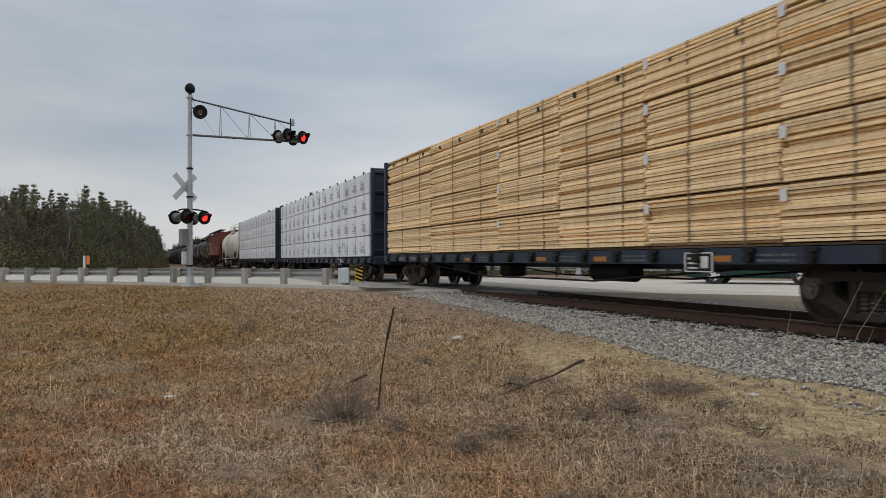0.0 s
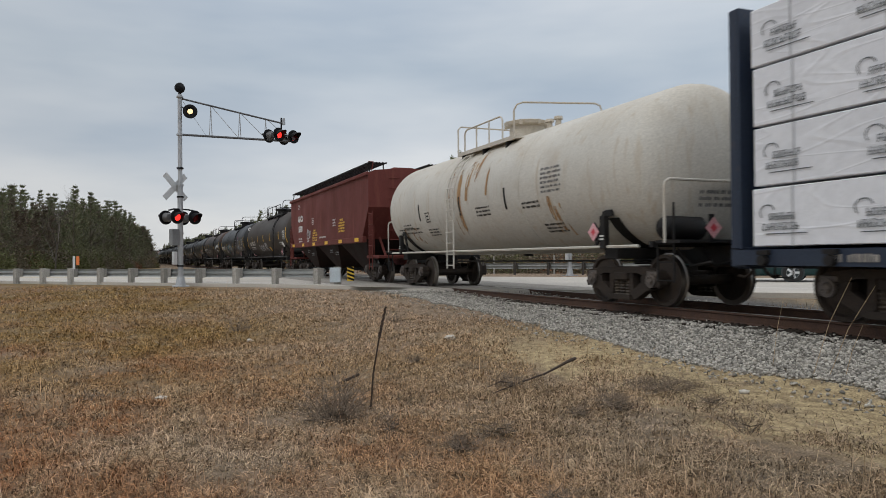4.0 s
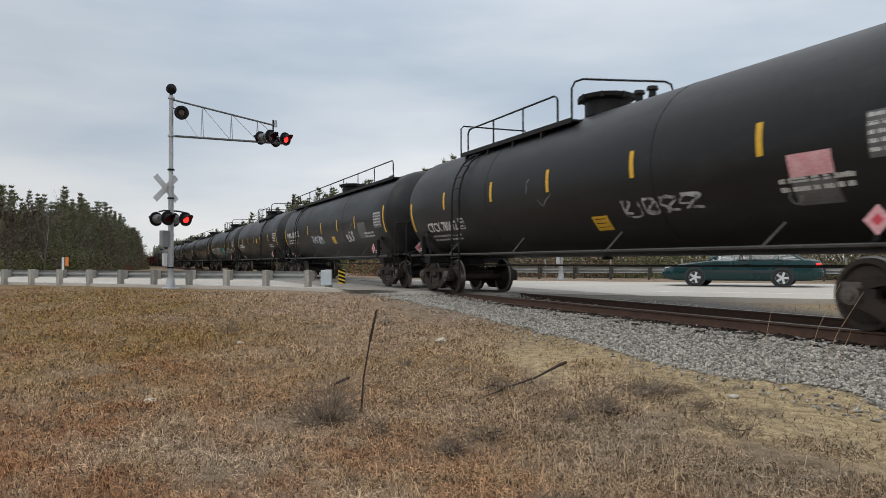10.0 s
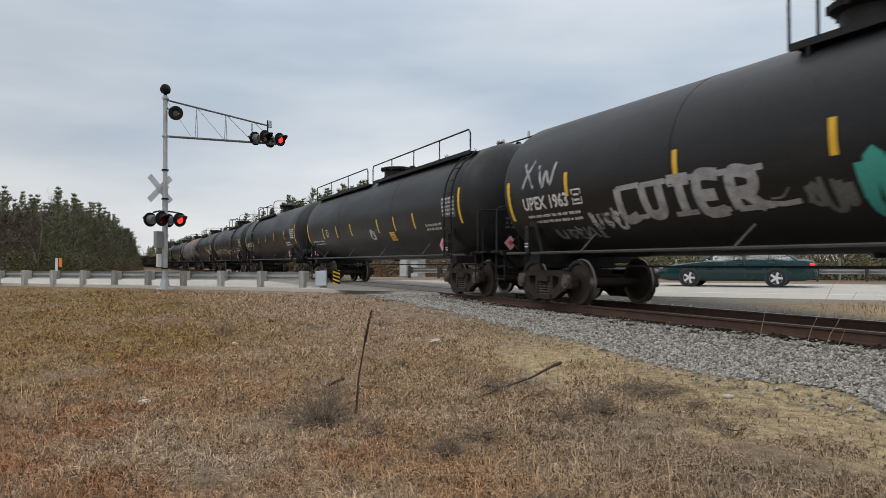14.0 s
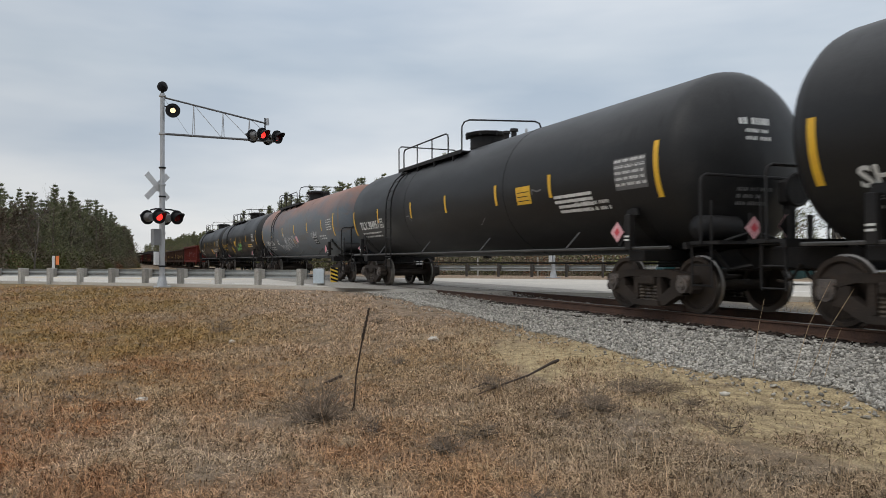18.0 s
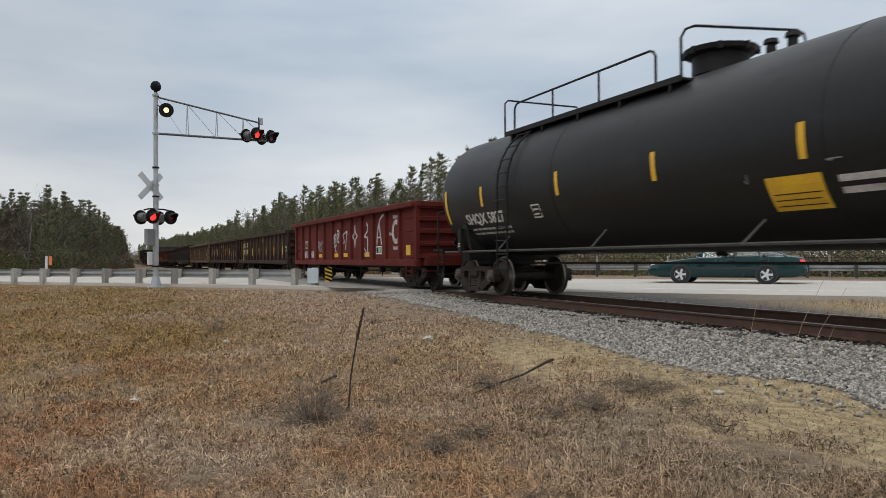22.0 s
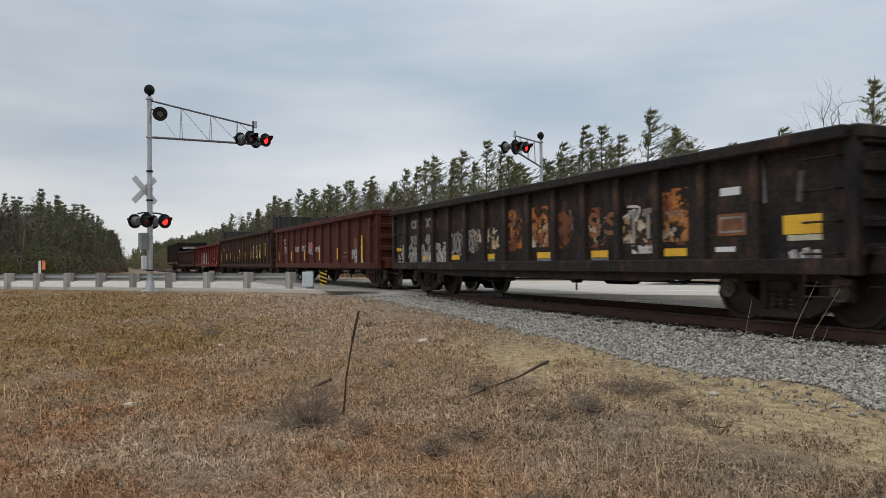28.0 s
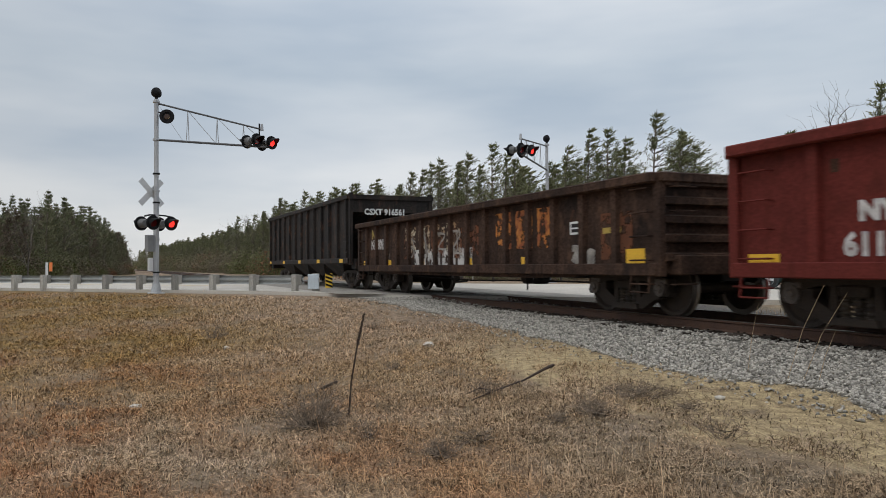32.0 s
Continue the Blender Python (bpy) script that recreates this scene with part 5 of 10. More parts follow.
    for a, b, c, d in ((0, 0.32, 0, 0.03), (0, 0.32, 0.27, 0.30), (0, 0.03, 0, 0.3), (0.29, 0.32, 0, 0.3), (0.07, 0.25, 0.07, 0.11), (0.07, 0.25, 0.17, 0.21)):
        rect(g, sf, bx + a, bx + b, mb + c, mb + d, 1)
    sheet("data_stencil", g, mk, car, "small boxed stencil")
    if not cream:
        px = panel_at - h0 if panel_at else half - 1.1
        sheet("data_panel", rect(Geo(), sf, px - 0.42, px + 0.42, -0.42, 0.12), M_STENCIL_PANEL, car, "panel of fine white print")
        text_rows(sf, px - 0.4, px + 0.4, 0.10, 5, M_WHITE, car, 0.05, 0.05, seed + 3)
        text_rows(sf, px - 1.75, px - 0.65, arc(1.95), 2, M_WHITE, car, 0.07, 0.05, seed + 5)
        if notice_at:
            q = notice_at[2] if len(notice_at) > 2 else 0.48
            yx, yb = notice_at[0] - h0 - q / 2, arc(notice_at[1]) - 0.16
            sheet("warning_notice", rect(Geo(), sf, yx, yx + q, yb, yb + 0.32 + (q - 0.48) * 0.5), M_YELLOW, car, "yellow warning notice")
            g = Geo()
            for k in range(3):
                rect(g, sf, yx + 0.06, yx + q - 0.06 - 0.05 * (k % 2), yb + 0.07 + 0.09 * k, yb + 0.085 + 0.09 * k, 1, 0.009)
            sheet("small_print", g, M_BLACK, car)
        text_rows(on_head(half, 2.9), -0.45, 0.3, 0.2, 1, mark_mat or M_WHITE, car, 0.11, 0.07, seed + 7)
        text_rows(on_head(half, 2.72), -0.35, 0.2, 0.2, 2, mark_mat or M_WHITE, car, 0.06, 0.06, seed + 8)
        # small scuffs and chalk marks
        rnd = random.Random(seed * 7)
        for k in range(3 + extra):
            sx, sb = rnd.uniform(-half + 3.5, half - 2.5), rnd.uniform(-0.9, 0.0)
            g = Geo()
            pts = [(sx, sb)]
            for _ in range(rnd.randint(2, 4)):
                pts.append((pts[-1][0] + rnd.uniform(-0.1, 0.25), pts[-1][1] + rnd.uniform(-0.14, 0.14)))
            stroke(g, sf, pts, rnd.uniform(0.015, 0.035))
            sheet("chalk_mark", g, M_CHALK, car, "faint chalk mark")
    g, h = Geo(), Geo()
    px, pb, q = tx - 0.22, 1.34, 0.18
    fl = on_flat(-1.50)
    part("placard_holder", Geo().box((px, -1.485, pb), (0.25, 0.012, 0.25), Matrix.Rotation(radians(45), 3, "Y")).box((px, -1.36, pb), (0.05, 0.26, 0.06)), M_BLACK, car)
    for gg, k, off in ((g, 1.0, 0.02), (h, 0.42, 0.024)):
        gg.add([fl(px, pb - q * k, off), fl(px + q * k, pb, off), fl(px, pb + q * k, off), fl(px - q * k, pb, off)], [(0, 1, 2, 3)])
    sheet("placard", g, M_PLACARD, car, "diamond hazard placard")
    sheet("placard_symbol", h, M_PLACARD_RED, car)
    add_gear(car, number, tx, half + 0.96)
    return car, sf, h0


M_CHALK = paint("faint_chalk", (0.22, 0.22, 0.22), (0.12, 0.12, 0.12), 0.9, 0, 8, 60, 0.0)
M_STENCIL_PANEL = paint("dim_stencil_ground", (0.10, 0.10, 0.10), (0.13, 0.13, 0.13), 0.6, 0, 5, 30, 0.0)


# ---------------------------------------------------------------- open gondolas
M_GON = {
    "red": paint("oxide_red_car_paint", (0.135, 0.026, 0.02), (0.108, 0.022, 0.018), 0.7, 0, 1.2, 30, 0.06, (0.6, 1, 0.5), spots=(0.07, 0.016, 0.011), spot_at=(0.52, 0.74), grit=0.28, spec=0.12, runs=(0.085, 0.018, 0.013), runs_at=(0.54, 0.74)),
    "brown": paint("dark_brown_rusty_paint", (0.024, 0.0155, 0.0125), (0.07, 0.041, 0.029), 0.78, 0, 1.3, 22, 0.2, (0.8, 1, 0.6), spots=(0.12, 0.068, 0.045), spot_at=(0.54, 0.74), grit=0.5, spec=0.12, runs=(0.016, 0.012, 0.011)),
    "rust": paint("rust_brown_paint", (0.12, 0.06, 0.045), (0.16, 0.08, 0.055), 0.75, 0, 1.4, 30, 0.12, (0.8, 1, 0.5), spots=(0.07, 0.045, 0.035), spot_at=(0.55, 0.8), grit=0.3),
    "black": paint("scuffed_black_car_paint", (0.013, 0.012, 0.012), (0.03, 0.025, 0.022), 0.65, 0, 1.5, 22, 0.15, (0.8, 1, 0.6), spots=(0.10, 0.052, 0.034), spot_at=(0.54, 0.74), grit=0.45, spec=0.15, runs=(0.06, 0.042, 0.034), runs_at=(0.55, 0.8)),
    "maroon": paint("faded_maroon_car_paint", (0.075, 0.02, 0.015), (0.10, 0.034, 0.023), 0.75, 0, 1.3, 30, 0.1, (0.8, 1, 0.5), spots=(0.04, 0.02, 0.016), spot_at=(0.52, 0.74), grit=0.45, spec=0.12, runs=(0.042, 0.018, 0.014), runs_at=(0.5, 0.7)),
    "hopper": paint("dark_oxide_hopper_paint", (0.145, 0.040, 0.033), (0.118, 0.033, 0.027), 0.7, 0, 1.2, 30, 0.06, (0.6, 1, 0.5), spots=(0.10, 0.03, 0.024), spot_at=(0.56, 0.85), grit=0.15, spec=0.2, runs=(0.185, 0.06, 0.046), runs_at=(0.54, 0.8)),
    "ochre": paint("orange_brown_mottled_paint", (0.05, 0.03, 0.02), (0.09, 0.045, 0.024), 0.8, 0, 1.8, 30, 0.12, (0.9, 1, 0.6), spots=(0.33, 0.18, 0.05), spot_at=(0.56, 0.72), grit=0.3),
}


def gondola(number, L, colour, label, top=2.45, ribs=(0.9, 1.0), belly=0.0, raised=(), grow=(0.0, 0.0)):
    """An open gondola; raised: the ends that carry boards; grow: how far it reaches past its nominal ends."""
    car = thing("gondola_car", label, "railway car", group="cars of the train")
    mt = M_GON[colour]
    hb, w, z0 = L / 2 - 0.5 + (grow[0] + grow[1]) / 2, 1.5, 0.72
    h0 = hb - grow[0]
    for sd in (-1, 1):
        y = sd * w
        g = Geo()
        n, vs, fs = 12, [], []
        for i in range(n + 1):
            x = -hb + 2 * hb * i / n
            zb = z0 - belly * min(1, max(0, (hb * 0.78 - abs(x)) / 1.2))
            vs += [(x, y - 0.02, zb), (x, y - 0.02, top), (x, y + 0.02, zb), (x, y + 0.02, top)]
        for i in range(n):
            a, b = 4 * i, 4 * i + 4
            fs += [(a, b, b + 1, a + 1), (a + 2, a + 3, b + 3, b + 2), (a, a + 2, b + 2, b), (a + 1, b + 1, b + 3, a + 3)]
        fs += [(0, 1, 3, 2), (4 * n, 4 * n + 2, 4 * n + 3, 4 * n + 1)]
        part("side_sheet", g.add(vs, fs), mt, car)
        part("top_chord", Geo().box((0, y + sd * 0.09, top + 0.02), (2 * hb + 0.04, 0.26, 0.16), bev=0.02), mt, car)
        part("side_sill", Geo().box((0, y + sd * 0.06, z0 + 0.06), (2 * hb, 0.14, 0.2), bev=0.015), mt, car)
        rib = Geo().prism([(-0.09, -w + 0.0), (0.09, -w + 0.0), (0.07, -w - 0.11), (-0.07, -w - 0.11)], "z", z0 - 0.02, top - 0.05).mesh("rib", mt)
        for x in [m - h0 for m in ribs[2:]] + [-h0 + ribs[0] + ribs[1] * k for k in range(int((h0 + hb - 0.45 - ribs[0]) / ribs[1]) + 1)]:
            part("rib", rib, None, car, m=pose(x, 0, 0, 0, 0, 0 if sd < 0 else 180))
    for s in (-1, 1):
        x = s * hb
        part("end_sheet", Geo().box((x, 0, (z0 + top) / 2), (0.04, 2 * w, top - z0), bev=0.005), mt, car)
        g = Geo()
        for k in range(5):
            z = z0 + 0.25 + (top - z0 - 0.3) * k / 4
            g.prism([(x, z - 0.09), (x + s * 0.11, z - 0.05), (x + s * 0.11, z + 0.05), (x, z + 0.09)], "y", -w, w)
        part("end_rib", g, mt, car)
        part("end_chord", Geo().box((x + s * 0.04, 0, top + 0.02), (0.2, 2 * w + 0.2, 0.16), bev=0.02), mt, car)
        for sd in (-1, 1):
            part("corner_post", Geo().box((x, sd * (w + 0.03), (z0 + top) / 2), (0.16, 0.14, top - z0 + 0.1), bev=0.015), mt, car)
        for k in range(5):
            z = 0.55 + 0.38 * k
            part("grab_iron", Geo().tube([(x - s * 0.15, -w - 0.02, z), (x - s * 0.15, -w - 0.14, z), (x - s * 0.6, -w - 0.14, z), (x - s * 0.6, -w - 0.02, z)], 0.014, 5), mt, car)
            part("grab_iron", Geo().tube([(x + s * 0.1, -w + 0.1, z), (x + s * 0.19, -w + 0.1, z), (x + s * 0.19, -w + 0.55, z), (x + s * 0.1, -w + 0.55, z)], 0.014, 5), mt, car)
        part("sill_step", Geo().tube([(x - s * 0.15, -w - 0.1, 0.8), (x - s * 0.15, -w - 0.14, 0.42), (x - s * 0.6, -w - 0.14, 0.42), (x - s * 0.6, -w - 0.1, 0.8)], 0.018, 5), mt, car)
        part("end_sill", Geo().box((x + s * 0.1, 0, 0.85), (0.3, 2.7, 0.32), bev=0.02), mt, car)
        if s > 0:
            part("brake_wheel", Geo().lathe([(0, 0.22), (0.03, 0.25), (0.06, 0.22), (0.03, 0.2)], pose(x + 0.22, 0.6, top - 0.45), 20).box((x + 0.15, 0.6, top - 0.45), (0.16, 0.28, 0.36), bev=0.03), M_BLACK, car)
    part("floor", Geo().box((0, 0, z0 + 0.06), (2 * hb - 0.06, 2 * w - 0.06, 0.1)), mt, car)
    part("centre_sill", Geo().box((0, 0, 0.74), (2 * hb, 0.5, 0.32)).box((0.6, 0.5, 0.55), (1.0, 0.4, 0.34), bev=0.1), M_BLACK, car)
    bx = h0 * 0.2 * (number % 3 - 1)
    part("brake_rod", Geo().tube([(-hb + 2.5, -0.7, 0.55), (bx - 0.5, -0.75, 0.47), (bx + 1.5, -0.7, 0.5), (hb - 2.5, -0.7, 0.52)], 0.02, 5), M_BLACK, car)
    part("brake_valve", Geo().box((bx + 2.3, -0.75, 0.54), (0.24, 0.2, 0.2), bev=0.04).tube([(bx + 2.3, -0.75, 0.45), (bx + 2.36, -0.8, 0.3)], 0.02, 5), M_BLACK, car)
    part("brake_lever", Geo().tube([(bx - 1.6, -1.0, 0.62), (bx - 0.9, -1.05, 0.42), (bx - 0.3, -1.0, 0.46)], 0.025, 5), M_BLACK, car)
    add_gear(car, number, hb - 1.4, hb + 0.78)
    if raised:
        for s in raised:
            for k in range(18):
                part("end_board", Geo().box((s * (hb - 0.02), -w + 2 * w * (k + 0.5) / 18, top + 0.4), (0.05, 2 * w / 18 - 0.006, 0.74 - 0.012 * (k % 3))), M_WOODEN_DK, car, "weathered dark end board")
            for sd in (-1, 1):
                part("end_stake", Geo().box((s * (hb - 0.07), sd * (w - 0.08), top + 0.4), (0.1, 0.14, 0.9), bev=0.01), M_WOODEN_DK, car)
    return car, on_flat(-w - 0.022), h0


M_WOODEN_DK = paint("sooty_plank", (0.028, 0.025, 0.023), (0.05, 0.044, 0.04), 0.9, 0, 1.5, 30, 0.2, (1, 1, 0.3), spots=(0.10, 0.09, 0.08), spot_at=(0.56, 0.78), vary=0.35)


def yellow_marks(sf, car, xs, w, b0, b1, name="reflector"):
    for x in xs:
        sheet("reflector", rect(Geo(), sf, x, x + w, b0, b1, 1), M_YELLOW, car, "yellow reflective patch")


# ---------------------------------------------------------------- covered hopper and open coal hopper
# dirty oxide red, darkened further in colour for the shade under the car
M_SHADED_OXIDE = paint("dirty_shaded_oxide_paint", (0.02, 0.012, 0.010), (0.03, 0.015, 0.012), 0.8, 0, 1.2, 30, 0.06, spots=(0.02, 0.013, 0.011), spot_at=(0.5, 0.8), spec=0.2)


def covered_hopper(number, L):
    car = thing("covered_hopper_car", "oxide-red covered hopper car with roof walkway and white lettering", "railway car", group="cars of the train")
    mt = M_GON["hopper"]
    hb, w, zb, zt = L / 2 - 0.9, 1.58, 1.62, 4.0
    # body: sloped ends below, rounded shoulder above
    g = Geo()
    sec = [(-w, zb), (-w, zt), (-w + 0.25, zt + 0.14), (0, zt + 0.26), (w - 0.25, zt + 0.14), (w, zt), (w, zb)]
    vs = []
    for x, k in ((-hb, 0), (hb, 0)):
        for y, z in sec:
            xx = x
            if z == zb:
                xx = x - math.copysign(0.85, x)
            vs.append((xx, y, z))
    mids = []
    for x in (-hb, hb):
        for y in (-w, w):
            mids.append((x, y, zb + 1.15))
    n = len(sec)
    o = len(vs)
    vs += mids
    fs = [(i, i + 1, n + i + 1, n + i) for i in range(1, n - 2)]
    fs += [(0, o, 1, n + 1, o + 2, n), (6, n + 6, o + 3, n + 5, 5, o + 1), (0, 6, n + 6, n)]
    fs += [(1, o, o + 1, 5, 4, 3, 2), (o, 0, 6, o + 1), (n + 1, n + 2, n + 3, n + 4, n + 5, o + 3, o + 2), (o + 2, o + 3, n + 6, n)]
    part("body", g.add(vs, fs), mt, car, "oxide-red hopper body")
    for sd in (-1, 1):
        part("side_sill", Geo().box((0, sd * (w + 0.02), zb - 0.02), (2 * hb - 0.9, 0.16, 0.22), bev=0.02), mt, car)
        part("roof_edge", Geo().box((0, sd * (w + 0.03), zt), (2 * hb + 0.02, 0.12, 0.13), bev=0.02), mt, car)
    # roof walkway of open grating
    for sd in (-1, 1):
        wk = Geo()
        for k in range(6):
            wk.box((0, sd * (0.85 + 0.13 * k), zt + 0.42), (2 * hb - 0.1, 0.02, 0.05))
        k = -hb + 0.1
        while k < hb:
            wk.box((k, sd * 1.17, zt + 0.42), (0.02, 0.7, 0.04))
            k += 0.22
        for k in range(9):
            x = -hb + 0.3 + (2 * hb - 0.6) * k / 8
            wk.tube([(x, sd * 1.5, zt + 0.05), (x, sd * 1.48, zt + 0.4)], 0.025, 5).tube([(x, sd * 0.9, zt + 0.2), (x, sd * 0.9, zt + 0.4)], 0.025, 5)
        part("roof_walkway", wk, M_BLACK, car, "dark steel grating walkway")
    for k in range(4):
        part("roof_hatch", Geo().box((-hb + 2 + (2 * hb - 4) * k / 3, 0, zt + 0.3), (2.4, 0.7, 0.14), bev=0.05), mt, car)
    for k in range(3):
        cx = (-1 + k) * (2 * hb / 3.35)
        hw = hb / 3.5
        g = Geo()
        vs = []
        for x, y, z in ((hw, 1.4, zb), (0.42, 0.8, 0.52), (0.42, 0.8, 0.4)):
            vs += [(cx - x, -y, z), (cx + x, -y, z), (cx + x, y, z), (cx - x, y, z)]
        fs = []
        for q in (0, 4):
            fs += [(q + i, q + (i + 1) % 4, q + 4 + (i + 1) % 4, q + 4 + i) for i in range(4)]
        fs.append((8, 9, 10, 11))
        part("discharge_chute", g.add(vs, fs), M_SHADED_OXIDE, car, "dirty dark red discharge chute, shade under the car painted in")
        part("outlet_gate", Geo().box((cx, 0, 0.42), (1.1, 1.7, 0.12), bev=0.02).tube([(cx, -1.3, 0.45), (cx, 1.3, 0.45)], 0.03, 6), M_BLACK, car)
    for s in (-1, 1):
        x = s * hb
        part("shear_plate", Geo().box((s * (hb + 0.05), 0, 0.95), (1.5, 2.9, 0.12), bev=0.02).box((s * (hb - 0.1), 0, 0.8), (2.6, 0.5, 0.3)), mt, car)
        fr = Geo()
        for sd in (-1, 1):
            fr.box((x - s * 0.05, sd * 1.5, 1.75), (0.12, 0.1, 1.6)).tube([(x - s * 0.1, sd * 0.9, 1.0), (x - s * 0.9, sd * 0.9, 1.75)], 0.05, 6)
            fr.tube([(x + s * 0.4, sd * 1.5, 1.0), (x + s * 0.4, sd * 1.5, 2.1)], 0.02, 5)
            for k in range(6):
                fr.tube([(x + s * 0.0, sd * 1.56, 0.6 + 0.38 * k), (x + s * 0.4, sd * 1.56, 0.6 + 0.38 * k)], 0.016, 5)
            for k in range(2):
                fr.tube([(x + s * (0.0 + 0.4 * k), sd * 1.56, 0.5), (x + s * (0.0 + 0.4 * k), sd * 1.56, 2.6)], 0.018, 5)
            for k in range(8):
                fr.tube([(x + s * 0.04, sd * 0.35, 1.2 + 0.38 * k), (x + s * 0.04, sd * 0.8, 1.2 + 0.38 * k)], 0.016, 5)
        fr.tube([(x, -1.45, zt + 0.1), (x + s * 0.05, -1.4, zt + 0.42), (x - s * 0.5, -1.4, zt + 0.5)], 0.022, 6)
        part("end_ladder", fr, mt, car)
    sf = on_flat(-w - 0.004)
    words("GACX", sf, -hb + 1.95, 2.82, 0.4, M_WHITE, car, 0.02, 1.05)
    words("13589", sf, -hb + 1.98, 2.3, 0.4, M_WHITE, car, 0.02, 1.05)
    text_rows(sf, -hb + 2.05, -hb + 3.0, 1.97, 2, M_WHITE, car, 0.075, 0.06, 2)
    text_rows(sf, -hb + 1.95, -hb + 2.45, 3.72, 4, M_WHITE, car, 0.035, 0.035, 3)
    for x, y in ((5.35, 2.2), (10.3, 2.45)):
        text_rows(sf, -hb + x + 0.2, -hb + x + 0.75, y + 0.1, 1, M_YELLOW, car, 0.09, 0.045, int(x * 10))
        text_rows(sf, -hb + x, -hb + x + 0.95, y - 0.03, 4, M_YELLOW, car, 0.075, 0.04, int(x * 10) + 1)
    text_rows(sf, -hb + 6.8, -hb + 8.1, 1.92, 1, M_WHITE, car, 0.07, 0.05, 5)
    text_rows(sf, -hb + 9.3, -hb + 9.8, 2.6, 3, M_WHITE, car, 0.07, 0.05, 6)
    text_rows(sf, -hb + 4.15, -hb + 4.6, 1.92, 2, M_WHITE, car, 0.06, 0.05, 8)
    # print on the chutes' flanks
    for x, z in ((3.4, 1.35), (4.3, 1.2), (8.0, 1.3), (9.0, 1.2)):
        text_rows(on_flat(-1.39), -hb + x, -hb + x + 0.6, z, 2, M_CHALK, car, 0.05, 0.04, int(x * 10))
    g = Geo()
    for a, b, c, d in ((0, 0.35, 0, 0.03), (0, 0.35, 0.37, 0.40), (0, 0.03, 0, 0.4), (0.32, 0.35, 0, 0.4), (0.08, 0.27, 0.1, 0.15), (0.08, 0.27, 0.22, 0.27)):
        rect(g, sf, -hb + 5.2 + a, -hb + 5.2 + b, 2.55 + c * 0.8, 2.55 + d * 0.8, 1)
    sheet("data_stencil", g, M_WHITE, car)
    for k in range(6):
        x = -hb + 0.9 + (2 * hb - 2.4) * k / 5
        sheet("reflector", rect(Geo(), on_flat(-w - 0.104), x, x + 0.55, zb - 0.09, zb + 0.05, 1), M_YELLOW, car, "yellow reflective strip")
    spray(sf, -hb + 4.05, 1.96, 0.8, 0.4, [M_SMEAR_W], car, 5, 3, wide=0.12)
    add_gear(car, number, L / 2 - 1.95, L / 2)
    return car


